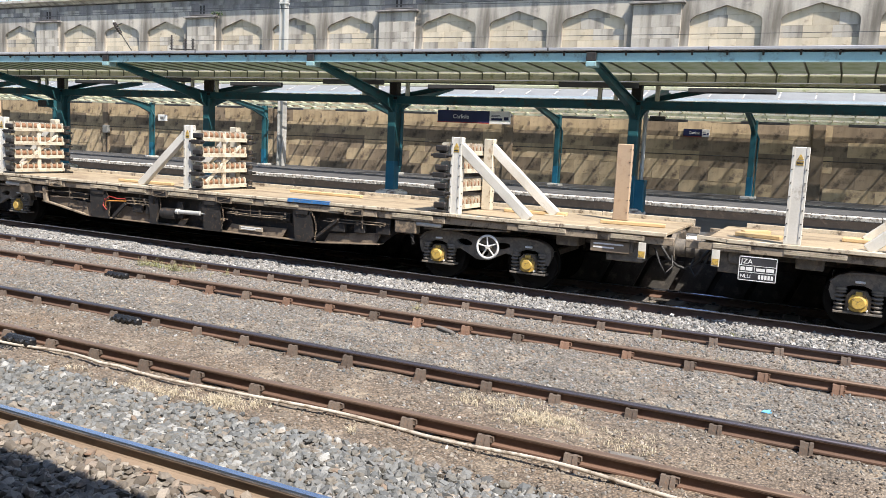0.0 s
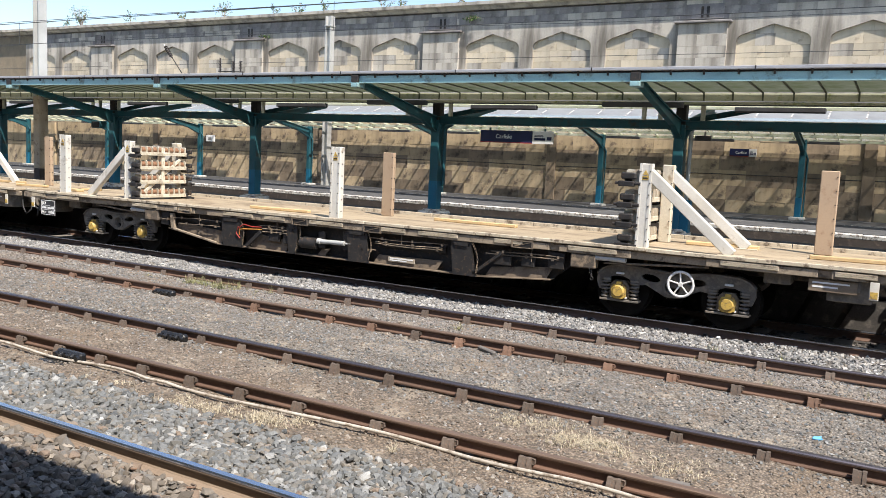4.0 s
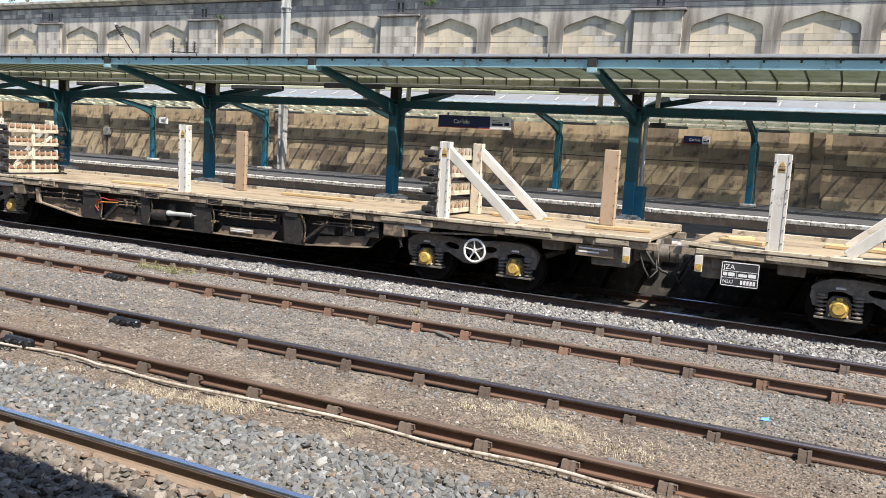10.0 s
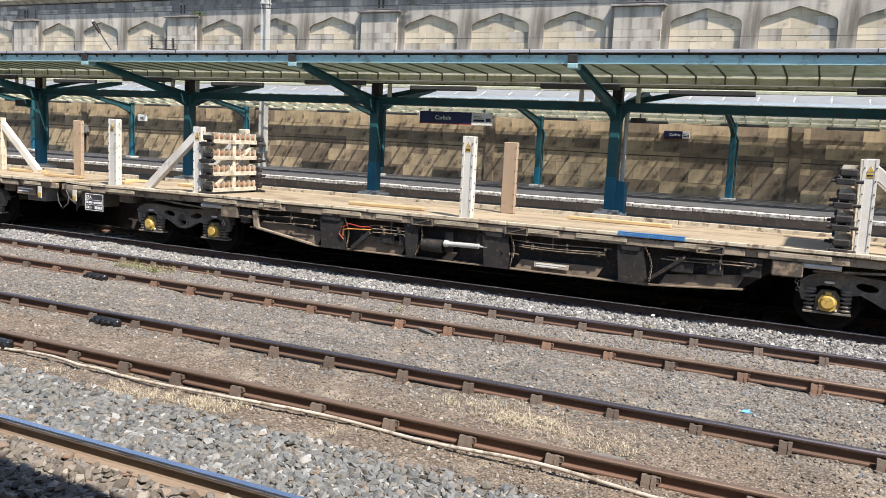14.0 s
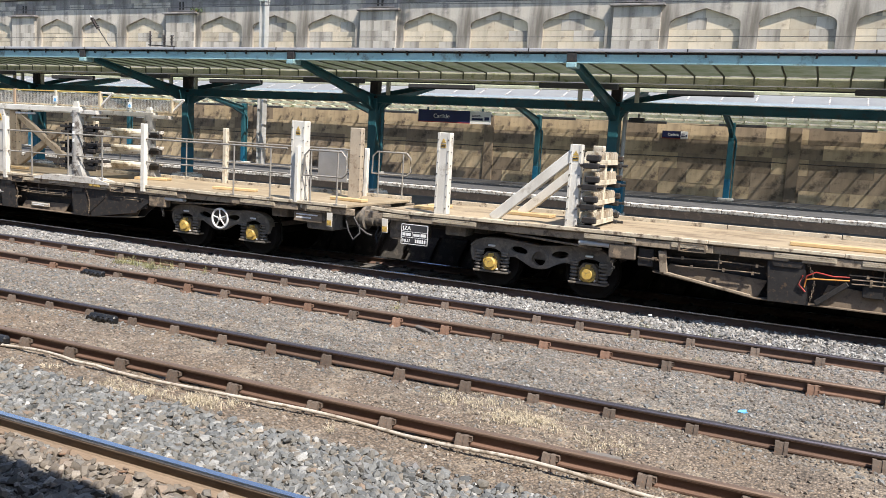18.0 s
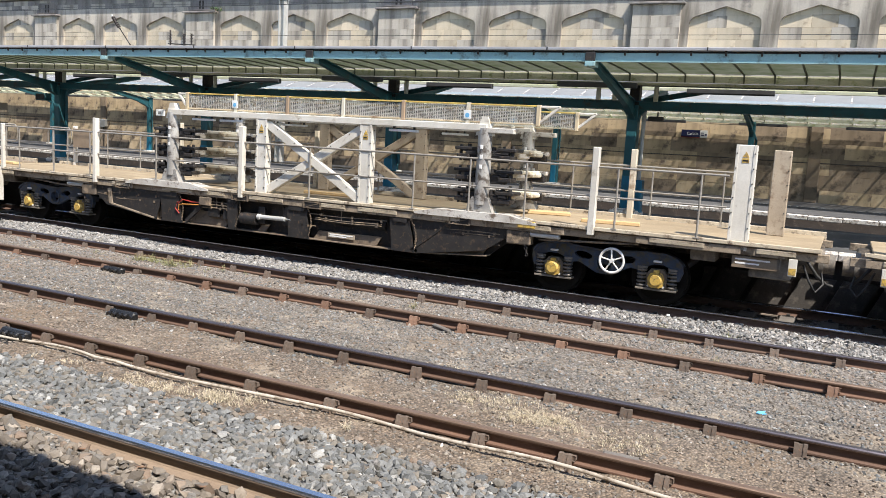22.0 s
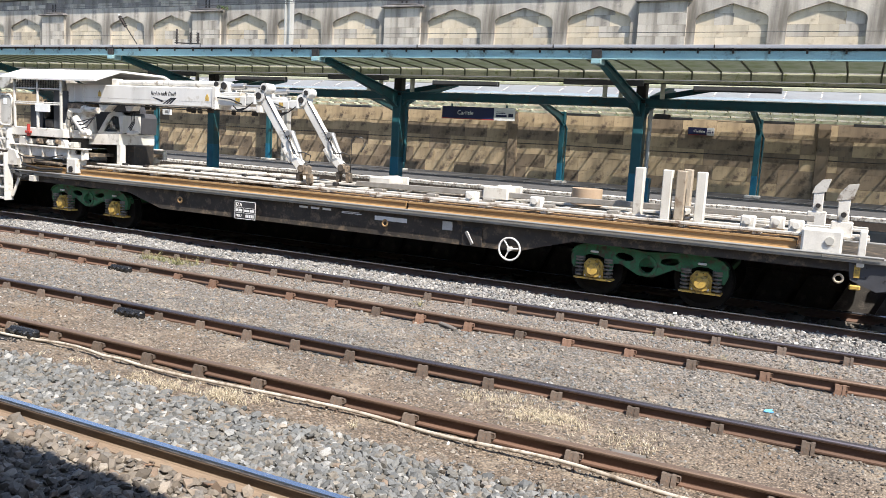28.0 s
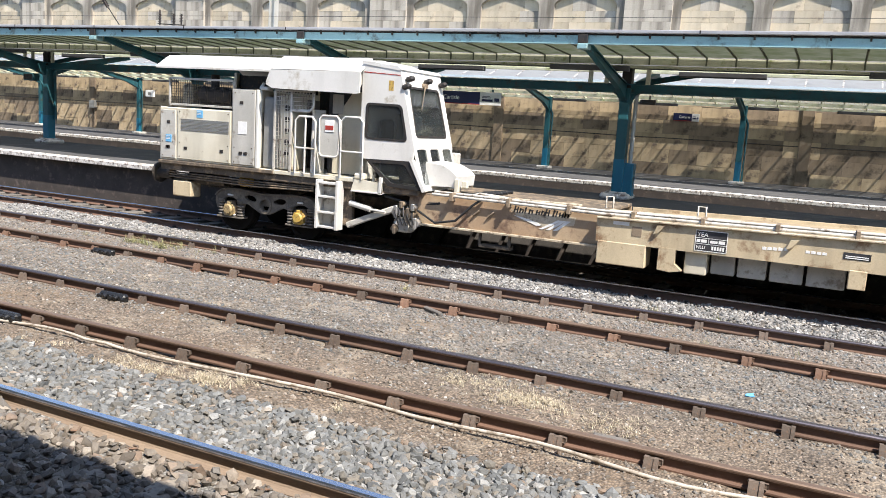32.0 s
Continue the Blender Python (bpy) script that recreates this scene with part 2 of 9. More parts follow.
    lightfascia=mat("pale_blue_fascia", (0.58, 0.66, 0.70), (0.50, 0.58, 0.62), 0.5, size=1.2, grain=0.08),
    mossy=mat("mossy_white_timber", (0.60, 0.60, 0.47), (0.48, 0.50, 0.35), 0.7, size=1.8, stain=(0.28, 0.31, 0.14), amount=0.22, grain=0.15),
    gutter=mat("grey_lead_gutter", (0.40, 0.40, 0.42), (0.32, 0.32, 0.34), 0.5, 0.2, size=1.5, grain=0.12),
    concrete=mat("pale_concrete", (0.52, 0.51, 0.48), (0.44, 0.43, 0.40), 0.85, size=3, stain=(0.25, 0.24, 0.21), amount=0.25, grain=0.15),
    oldconcrete=mat("dusty_concrete", (0.26, 0.23, 0.19), (0.20, 0.175, 0.145), 0.9, size=3, stain=(0.15, 0.12, 0.09), amount=0.3, grain=0.2),
    tarmac=mat("platform_tarmac", (0.085, 0.085, 0.088), (0.065, 0.065, 0.068), 0.9, size=0.6, fine=90, stain=(0.12, 0.12, 0.12), amount=0.25, grain=0.25),
    coping=mat("white_painted_coping", (0.72, 0.70, 0.66), (0.60, 0.57, 0.53), 0.75, size=2, stain=(0.16, 0.13, 0.115), amount=0.42, grain=0.12),
    sooty=mat("sooty_platform_wall", (0.075, 0.062, 0.055), (0.05, 0.043, 0.04), 0.9, size=2, stain=(0.13, 0.105, 0.09), amount=0.2, grain=0.25),
    slab=mat("dusty_grey_slab", (0.125, 0.115, 0.105), (0.085, 0.078, 0.072), 0.9, size=3, stain=(0.18, 0.16, 0.14), amount=0.25, grain=0.3, vary=0.2),
    sleeper=mat("oily_sleeper", (0.16, 0.145, 0.13), (0.11, 0.10, 0.09), 0.85, size=4, grain=0.25, vary=0.25),
    railside=mat("rusty_rail_side", (0.155, 0.09, 0.063), (0.095, 0.06, 0.045), 0.8, size=1.2, stretch=(0.4, 3, 3), grain=0.2),
    raildust=mat("dusty_brown_rail", (0.25, 0.19, 0.14), (0.19, 0.14, 0.105), 0.85, size=1.2, stretch=(0.4, 3, 3), grain=0.2),
    railtop=mat("running_surface", (0.60, 0.64, 0.72), (0.50, 0.53, 0.60), 0.2, 0.95, size=1.0, stretch=(0.2, 5, 5), grain=0.08, bump=0.05),
    raildark=mat("dark_running_surface", (0.21, 0.185, 0.20), (0.15, 0.135, 0.15), 0.3, 0.8, size=1.0, stretch=(0.2, 5, 5), grain=0.1, bump=0.05),
    railrust=mat("brown_rail_top", (0.21, 0.145, 0.108), (0.165, 0.115, 0.085), 0.5, 0.4, size=1.2, stretch=(0.3, 3, 3), grain=0.15),
    chair=mat("cast_iron_chair", (0.145, 0.112, 0.09), (0.11, 0.086, 0.07), 0.8, size=6, stain=(0.22, 0.115, 0.065), amount=0.25, grain=0.2, vary=0.25),
    rustchair=mat("rust_orange_chair", (0.21, 0.125, 0.085), (0.16, 0.10, 0.072), 0.8, size=6, grain=0.2, vary=0.25),
    cable=mat("pale_trackside_cable", (0.50, 0.46, 0.40), (0.38, 0.33, 0.27), 0.7, size=4, stain=(0.2, 0.16, 0.12), amount=0.3, grain=0.15),
    grease=mat("black_grease", (0.012, 0.012, 0.013), (0.02, 0.02, 0.02), 0.25, size=9, grain=0.2),
    drygrass=mat("dry_grass", (0.52, 0.46, 0.345), (0.43, 0.37, 0.27), 0.9, size=4, grain=0.2, island=0.3, bump=0),
    leaf=mat("wall_plant_leaf", (0.085, 0.13, 0.04), (0.06, 0.10, 0.03), 0.8, size=3, grain=0.2, island=0.4, bump=0),
    grass=mat("green_grass", (0.20, 0.21, 0.09), (0.28, 0.25, 0.13), 0.9, size=3, grain=0.2, island=0.3, bump=0),
    ballast=mat("grey_ballast", (0.155, 0.158, 0.155), (0.135, 0.136, 0.128), 0.85, size=1.1, fine=60, grain=0.25, island=0.12, tones=((0.075, 0.078, 0.08), (0.15, 0.157, 0.16), (0.21, 0.213, 0.21), (0.105, 0.105, 0.10), (0.185, 0.16, 0.128), (0.13, 0.137, 0.14), (0.34, 0.335, 0.32))),
    ballastbrown=mat("brown_ballast", (0.19, 0.162, 0.130), (0.145, 0.124, 0.103), 0.9, size=1.1, fine=60, grain=0.2, island=0.12, tones=((0.09, 0.076, 0.062), (0.172, 0.148, 0.122), (0.228, 0.20, 0.168), (0.118, 0.098, 0.08), (0.16, 0.154, 0.145), (0.19, 0.135, 0.098), (0.31, 0.28, 0.24))),
    ballastpale=mat("pale_ballast", (0.27, 0.26, 0.245), (0.22, 0.21, 0.20), 0.85, size=1.1, fine=60, grain=0.2, island=0.12, tones=((0.13, 0.125, 0.12), (0.27, 0.26, 0.245), (0.20, 0.195, 0.19), (0.33, 0.32, 0.305), (0.16, 0.155, 0.155), (0.24, 0.215, 0.185), (0.46, 0.45, 0.43))),
    oilstone=mat("oily_dark_ballast", (0.15, 0.135, 0.12), (0.11, 0.10, 0.09), 0.8, size=1.1, fine=60, grain=0.2, island=0.4),
    oldbar=mat("dark_mossy_bar", (0.085, 0.095, 0.075), (0.12, 0.125, 0.08), 0.7, size=1.8, grain=0.15),
    girder=mat("dusty_brown_girder", (0.20, 0.155, 0.11), (0.15, 0.115, 0.083), 0.85, size=2.2, stain=(0.09, 0.07, 0.055), amount=0.25, grain=0.2),
    solebar=mat("dusty_tan_solebar", (0.34, 0.275, 0.20), (0.25, 0.20, 0.145), 0.8, size=2.6, stain=(0.11, 0.085, 0.06), amount=0.32, grain=0.25),
    orangehose=mat("orange_hose", (0.62, 0.28, 0.05), (0.5, 0.22, 0.05), 0.5, size=8, grain=0.1),
    palefront=mat("weathered_pale_glazing", (0.27, 0.28, 0.29), (0.20, 0.21, 0.22), 0.35, size=1.0, stain=(0.22, 0.22, 0.20), amount=0.2, grain=0.1),
    stone=mat("buff_sandstone", (0.55, 0.43, 0.28), (0.45, 0.35, 0.22), 0.9, size=0.8, fine=25, stain=(0.17, 0.13, 0.10), amount=0.22, grain=0.12, vary=0.09, streak=0.5),
    stonebrown=mat("stained_sandstone", (0.31, 0.24, 0.165), (0.23, 0.18, 0.13), 0.9, size=0.8, fine=25, stain=(0.10, 0.08, 0.06), amount=0.25, grain=0.12, vary=0.2, streak=0.5),
    stonegrey=mat("weathered_sandstone", (0.52, 0.475, 0.405), (0.41, 0.38, 0.345), 0.9, size=0.45, fine=25, stain=(0.24, 0.225, 0.215), amount=0.16, grain=0.12, vary=0.15, streak=0.75),
    stonedark=mat("sooty_sandstone", (0.28, 0.26, 0.25), (0.18, 0.17, 0.17), 0.9, size=0.6, fine=25, stain=(0.33, 0.31, 0.28), amount=0.25, grain=0.15, streak=0.6),
    stonewarm=mat("golden_sandstone", (0.58, 0.51, 0.40), (0.53, 0.445, 0.325), 0.9, size=0.8, fine=25, stain=(0.36, 0.3, 0.23), amount=0.08, grain=0.1, vary=0.2, streak=0.3),
    mortar=mat("mortar", (0.26, 0.21, 0.145), (0.20, 0.165, 0.12), 0.95, size=2, grain=0.2),
    navy=mat("navy_sign", (0.012, 0.018, 0.075), (0.012, 0.016, 0.06), 0.4, size=2, grain=0.05, bump=0),
    slate=mat("slate_blue_paint", (0.075, 0.09, 0.16), (0.06, 0.075, 0.135), 0.5, size=2, grain=0.08, streak=0.2),
    mast=mat("grey_mast_steel", (0.55, 0.55, 0.53), (0.46, 0.46, 0.44), 0.5, 0.2, size=1.5, grain=0.1, streak=0.25),
    wire=mat("overhead_wire", (0.10, 0.10, 0.10), (0.08, 0.08, 0.08), 0.5, 0.5, size=9, grain=0.1, bump=0),
    porcelain=mat("brown_insulator", (0.075, 0.06, 0.055), (0.055, 0.045, 0.04), 0.35, size=9, grain=0.1),
    glazing=None,
)


def glazing(name, colour, through_, uneven=False):
    """Old roof glass: dirty, lets light through and scatters it."""
    m = bpy.data.materials.new(name)
    m.use_nodes = True
    n, l = m.node_tree.nodes, m.node_tree.links
    out = n["Material Output"]
    n.remove(n["Principled BSDF"])
    co = n.new("ShaderNodeTexCoord")
    t = n.new("ShaderNodeTexNoise")
    t.inputs["Scale"].default_value, t.inputs["Detail"].default_value = 2.2, 6.0
    l.new(co.outputs["Object"], t.inputs[0])
    ramp = n.new("ShaderNodeValToRGB")
    ramp.color_ramp.elements[0].position, ramp.color_ramp.elements[1].position = 0.35, 0.65
    ramp.color_ramp.elements[0].color = (colour[0] * 0.62, colour[1] * 0.68, colour[2] * 0.5, 1)
    ramp.color_ramp.elements[1].color = (*colour, 1)
    l.new(t.outputs[0], ramp.inputs[0])
    tl, df, tr, m1, m2 = (n.new(k) for k in ("ShaderNodeBsdfTranslucent", "ShaderNodeBsdfDiffuse", "ShaderNodeBsdfTransparent", "ShaderNodeMixShader", "ShaderNodeMixShader"))
    l.new(ramp.outputs[0], tl.inputs[0])
    l.new(ramp.outputs[0], df.inputs[0])
    m1.inputs[0].default_value = 0.35
    l.new(tl.outputs[0], m1.inputs[1])
    l.new(df.outputs[0], m1.inputs[2])
    m2.inputs[0].default_value = through_
    if uneven:  # some panes are cleaner than others
        geo, mp, t2, r = (n.new(k) for k in ("ShaderNodeNewGeometry", "ShaderNodeMapping", "ShaderNodeTexNoise", "ShaderNodeMapRange"))
        mp.inputs["Scale"].default_value = (1.8, 0.22, 0.2)
        t2.inputs["Scale"].default_value, t2.inputs["Detail"].default_value, t2.inputs["Roughness"].default_value = 1.0, 6.0, 0.75
        r.inputs[1].default_value, r.inputs[2].default_value, r.inputs[3].default_value, r.inputs[4].default_value = 0.36, 0.64, through_ - 0.24, through_ + 0.14
        l.new(geo.outputs["Position"], mp.inputs[0])
        l.new(mp.outputs[0], t2.inputs[0])
        l.new(t2.outputs[0], r.inputs[0])
        # added gradient along x: lets more sun through to the wall's left end
        sx, gr, add = n.new("ShaderNodeSeparateXYZ"), n.new("ShaderNodeMapRange"), n.new("ShaderNodeMath")
        l.new(geo.outputs["Position"], sx.inputs[0])
        gr.inputs[1].default_value, gr.inputs[2].default_value, gr.inputs[3].default_value, gr.inputs[4].default_value = -24.0, -4.0, 0.32, -0.06
        l.new(sx.outputs[0], gr.inputs[0])
        add.operation, add.use_clamp = "ADD", True
        l.new(r.outputs[0], add.inputs[0])
        l.new(gr.outputs[0], add.inputs[1])
        l.new(add.outputs[0], m2.inputs[0])
    l.new(m1.outputs[0], m2.inputs[1])
    l.new(tr.outputs[0], m2.inputs[2])
    l.new(m2.outputs[0], out.inputs[0])
    return m




def heat_mat():
    """Tan paint scorched brown in one broad patch."""
    m = mat("heat_stained_paint", (0.62, 0.53, 0.37), (0.54, 0.45, 0.31), 0.55, size=1.1, stain=(0.30, 0.2, 0.12), amount=0.2, grain=0.1, streak=0.3)
    n, l = m.node_tree.nodes, m.node_tree.links
    bsdf = n["Principled BSDF"]
    src = bsdf.inputs["Base Color"].links[0].from_socket
    co, mp, ln, nz, ad, rg, mx = (n.new(k) for k in ("ShaderNodeTexCoord", "ShaderNodeMapping", "ShaderNodeVectorMath", "ShaderNodeTexNoise", "ShaderNodeMath", "ShaderNodeMapRange", "ShaderNodeMix"))
    mp.inputs["Location"].default_value = (-6.75 * 0.85, 0, -1.50 * 1.6)
    mp.inputs["Scale"].default_value = (0.85, 0, 1.6)
    ln.operation = "LENGTH"
    l.new(co.outputs["Object"], mp.inputs[0])
    l.new(mp.outputs[0], ln.inputs[0])
    nz.inputs["Scale"].default_value = 3.0
    l.new(co.outputs["Object"], nz.inputs[0])
    l.new(ln.outputs["Value"], ad.inputs[0])
    l.new(nz.outputs[0], ad.inputs[1])
    rg.inputs[1].default_value, rg.inputs[2].default_value = 1.45, 0.65
    l.new(ad.outputs[0], rg.inputs[0])
    mx.data_type = "RGBA"
    l.new(rg.outputs[0], mx.inputs[0])
    l.new(src, mx.inputs[6])
    mx.inputs[7].default_value = (0.24, 0.115, 0.05, 1)
    l.new(mx.outputs[2], bsdf.inputs["Base Color"])
    return m


M["heat"] = heat_mat()
M["glazing"] = glazing("dirty_roof_glass", (0.20, 0.215, 0.165), 0.24)
M["clearglazing"] = glazing("bright_roof_glass", (0.45, 0.46, 0.44), 0.70, True)
M["mesh"] = glazing("wire_mesh_panel", (0.42, 0.41, 0.38), 0.6)


# ---- mesh building ----
class MB:
    """Collects simple solids into one mesh."""

    def __init__(self):
        self.v, self.f, self.s = [], [], []

    def add(self, verts, faces, smooth=False, m=None):
        o = len(self.v)
        self.v += [tuple(m @ Vector(p)) if m is not None else tuple(p) for p in verts]
        self.f += [tuple(i + o for i in q) for q in faces]
        self.s += [smooth] * len(faces)
        return self

    def box(self, x0, x1, y0, y1, z0, z1, c=0.0, m=None):
        """A box, its edges chamfered by c."""
        if not c:
            v = [(x, y, z) for z in (z0, z1) for y in (y0, y1) for x in (x0, x1)]
            return self.add(v, [(0, 2, 3, 1), (4, 5, 7, 6), (0, 1, 5, 4), (2, 6, 7, 3), (0, 4, 6, 2), (1, 3, 7, 5)], m=m)
        lo, hi, v, idx = (x0, y0, z0), (x1, y1, z1), [], {}
        for sx in (0, 1):
            for sy in (0, 1):
                for sz in (0, 1):
                    sg = (sx, sy, sz)
                    for ax in range(3):
                        p = [0, 0, 0]
                        for a in range(3):
                            e = hi[a] if sg[a] else lo[a]
                            p[a] = e if a == ax else e + (-c if sg[a] else c)
                        idx[sx, sy, sz, ax] = len(v)
                        v.append(tuple(p))
        f = []
        for ax in range(3):
            o1, o2 = [(1, 2), (2, 0), (0, 1)][ax]
            for sg in (0, 1):
                q = []
                for a, b in ((0, 0), (1, 0), (1, 1), (0, 1)):
                    k = [0, 0, 0]
                    k[ax], k[o1], k[o2] = sg, a, b
                    q.append(idx[k[0], k[1], k[2], ax])
                f.append(tuple(q) if sg else tuple(reversed(q)))
        for ax in range(3):
            o1, o2 = [(1, 2), (2, 0), (0, 1)][ax]
            for a in (0, 1):
                for b in (0, 1):
                    k0, k1 = [0, 0, 0], [0, 0, 0]
                    k0[o1], k0[o2], k1[o1], k1[o2], k1[ax] = a, b, a, b, 1
                    q = (idx[(*k0, o1)], idx[(*k1, o1)], idx[(*k1, o2)], idx[(*k0, o2)])
                    f.append(q if a != b else tuple(reversed(q)))
        for sx in (0, 1):
            for sy in (0, 1):
                for sz in (0, 1):
                    q = [idx[sx, sy, sz, a] for a in range(3)]
                    f.append(tuple(q) if (sx + sy + sz) % 2 else tuple(reversed(q)))
        return self.add(v, f, m=m)

    def cyl(self, p0, p1, r, n=12, r1=None, cap=True, smooth=True):
        p0, p1 = Vector(p0), Vector(p1)
        r1 = r if r1 is None else r1
        q = (p1 - p0).to_track_quat("Z", "Y")
        v = []
        for p, rr in ((p0, r), (p1, r1)):
            for i in range(n):
                a = 2 * math.pi * i / n
                v.append(p + q @ Vector((math.cos(a) * rr, math.sin(a) * rr, 0)))
        self.add(v, [(i, (i + 1) % n, n + (i + 1) % n, n + i) for i in range(n)], smooth)
        if cap:
            self.add(v, [tuple(range(n - 1, -1, -1)), tuple(range(n, 2 * n))])
        return self

    def ring(self, c, axis, r0, r1, h, n=20):
        """A flat ring (washer) with a hole, h thick along the axis."""
        q = Vector(axis).to_track_quat("Z", "Y")
        v = []
        for z in (-h / 2, h / 2):
            for r in (r0, r1):
                for i in range(n):
                    a = 2 * math.pi * i / n
                    v.append(Vector(c) + q @ Vector((math.cos(a) * r, math.sin(a) * r, z)))
        f = []
        for i in range(n):
            j = (i + 1) % n
            f += [(i, n + i, n + j, j)[::-1], (2 * n + i, 2 * n + j, 3 * n + j, 3 * n + i)[::-1], (n + i, 3 * n + i, 3 * n + j, n + j)[::-1], (i, j, 2 * n + j, 2 * n + i)[::-1]]
        return self.add(v, f)

    def torus(self, c, axis, r, t, n=24, k=8):
        q = Vector(axis).to_track_quat("Z", "Y")
        v = []
        for i in range(n):
            a = 2 * math.pi * i / n
            for j in range(k):
                b = 2 * math.pi * j / k
                v.append(Vector(c) + q @ Vector(((r + t * math.cos(b)) * math.cos(a), (r + t * math.cos(b)) * math.sin(a), t * math.sin(b))))
        return self.add(v, [(i * k + j, ((i + 1) % n) * k + j, ((i + 1) % n) * k + (j + 1) % k, i * k + (j + 1) % k) for i in range(n) for j in range(k)], True)

    def tube(self, pts, r, n=8):
        """A round bar along points."""
        pts = [Vector(p) for p in pts]
        v = []
        for i, p in enumerate(pts):
            d = (pts[min(i + 1, len(pts) - 1)] - pts[max(i - 1, 0)]).normalized()
            q = d.to_track_quat("Z", "Y")
            for j in range(n):
                a = 2 * math.pi * j / n
                v.append(p + q @ Vector((math.cos(a) * r, math.sin(a) * r, 0)))
        m = len(pts)
        f = [(i * n + j, i * n + (j + 1) % n, (i + 1) * n + (j + 1) % n, (i + 1) * n + j) for i in range(m - 1) for j in range(n)]
        self.add(v, f, True)
        self.add(v, [tuple(range(n - 1, -1, -1)), tuple(range((m - 1) * n, m * n))])
        return self

    def prism(self, poly, axis, a, b):
        """A polygon drawn across the axis, extruded from a to b. Axis y: (x, z); axis x: (y, z); axis z: (x, y)."""
        put = {"y": lambda p, d: (p[0], d, p[1]), "x": lambda p, d: (d, p[0], p[1]), "z": lambda p, d: (p[0], p[1], d)}[axis]
        area = sum(poly[i][0] * poly[(i + 1) % len(poly)][1] - poly[(i + 1) % len(poly)][0] * poly[i][1] for i in range(len(poly)))
        if (area < 0) != (axis == "y"):
            poly = poly[::-1]
        n = len(poly)
        v = [put(p, a) for p in poly] + [put(p, b) for p in poly]
        f = [tuple(range(n - 1, -1, -1)), tuple(range(n, 2 * n))] + [(i, (i + 1) % n, n + (i + 1) % n, n + i) for i in range(n)]
        return self.add(v, f)

    def beam(self, p0, p1, w, h, c=0.008):
        """A square bar from p0 to p1, w wide sideways and h high."""
        p0, p1 = Vector(p0), Vector(p1)
        d = p1 - p0
        x = d.normalized()
        side = Vector((0, 0, 1)).cross(x)
        side = side.normalized() if side.length > 1e-4 else Vector((0, 1, 0))
        up = x.cross(side)
        m = Matrix((x, side, up)).transposed().to_4x4()
        m.translation = p0
        return self.box(0, d.length, -w / 2, w / 2, -h / 2, h / 2, c, m)

    def data(self, name, material):
        me = bpy.data.meshes.new(name)
        me.from_pydata(self.v, [], self.f)
        me.polygons.foreach_set("use_smooth", self.s)
        me.materials.append(material)
        me.update()
        return me


def part(name, mb, material=None, parent=None, label="", at=None):
    """One mesh object under a thing or a part; mb may be a mesh already made."""
    me = mb.data(name, material) if isinstance(mb, MB) else mb
    ob = new(name, me)
    if parent is not None:
        ob.parent = parent
    if at is not None:
        ob.matrix_basis = at
    if label:
        ob["label"] = label
    return ob


def thing(name, label, category, at=None, group="", kind=""):
    ob = new(name)
    ob.empty_display_size = 0.3
    if at is not None:
        ob.matrix_basis = at
    return tagged(ob, label, category, group, kind)


def words(text, height, m, material, parent, name="lettering", depth=0.003):
    """Raised lettering in the built-in font; it reads along its local x, with z its normal."""
    cu = bpy.data.curves.new(name, "FONT")
    cu.body, cu.size, cu.extrude = text, height * 1.4, depth
    tmp = new("tmp_text", cu)
    dg = bpy.context.evaluated_depsgraph_get()
    me = bpy.data.meshes.new_from_object(tmp.evaluated_get(dg))
    bpy.data.objects.remove(tmp)
    me.materials.clear()
    me.materials.append(material)
    return part(name, me, material, parent, at=m)


def facing(x, y, z):
    """The pose of lettering on a face that looks towards -y."""
    return pose(x, y, z, 90, 0, 0)


def bars(spec, y, material, parent, name="lettering"):
    """Unreadable writing: small raised bars (x0, x1, z0, z1) on a face at y."""
    mb = MB()
    for x0, x1, z0, z1 in spec:
        mb.box(x0, x1, y - 0.004, y + 0.002, z0, z1)
    return part(name, mb, material, parent)


rng = np.random.default_rng(7)

# ---- ground ----
def spaced(parts):
    out = []
    for a, b, step in parts:
        out += list(np.arange(a, b - 1e-6, step))
    return np.array(out + [parts[-1][1]])


def fbm(x, y, seed, octaves):
    """Sum of smooth value noise; octaves of (scale, height)."""
    z = np.zeros_like(x)
    for k, (s, h) in enumerate(octaves):
        g = np.random.default_rng(seed + k).random((257, 257))
        u, v = x / s + 1000.3, y / s + 1000.7
        i, j = np.floor(u).astype(int), np.floor(v).astype(int)
        fu, fv = u - i, v - j
        fu, fv = fu * fu * (3 - 2 * fu), fv * fv * (3 - 2 * fv)
        w = lambda a, b: g[a % 257, b % 257]
        z += h * ((w(i, j) * (1 - fu) + w(i + 1, j) * fu) * (1 - fv) + (w(i, j + 1) * (1 - fu) + w(i + 1, j + 1) * fu) * fv - 0.5) * 2
    return z


RAILS = (3.02, 4.53, 6.47, 7.97, 10.26, 11.77, 13.56, 15.06)
LEVEL_Y = np.array([-50, 2.2, 3.0, 4.3, 4.9, 5.6, 6.2, 7.2, 8.6, 9.3, 10.3, 11.2, 11.9, 12.6, 13.2, 15.3, 15.9, 60])
LEVEL_Z = np.array([-0.25, -0.25, -0.17, -0.17, -0.13, -0.13, -0.165, -0.152, -0.155, -0.14, -0.158, -0.152, -0.152, -0.12, -0.14, -0.24, -0.25, -0.3])


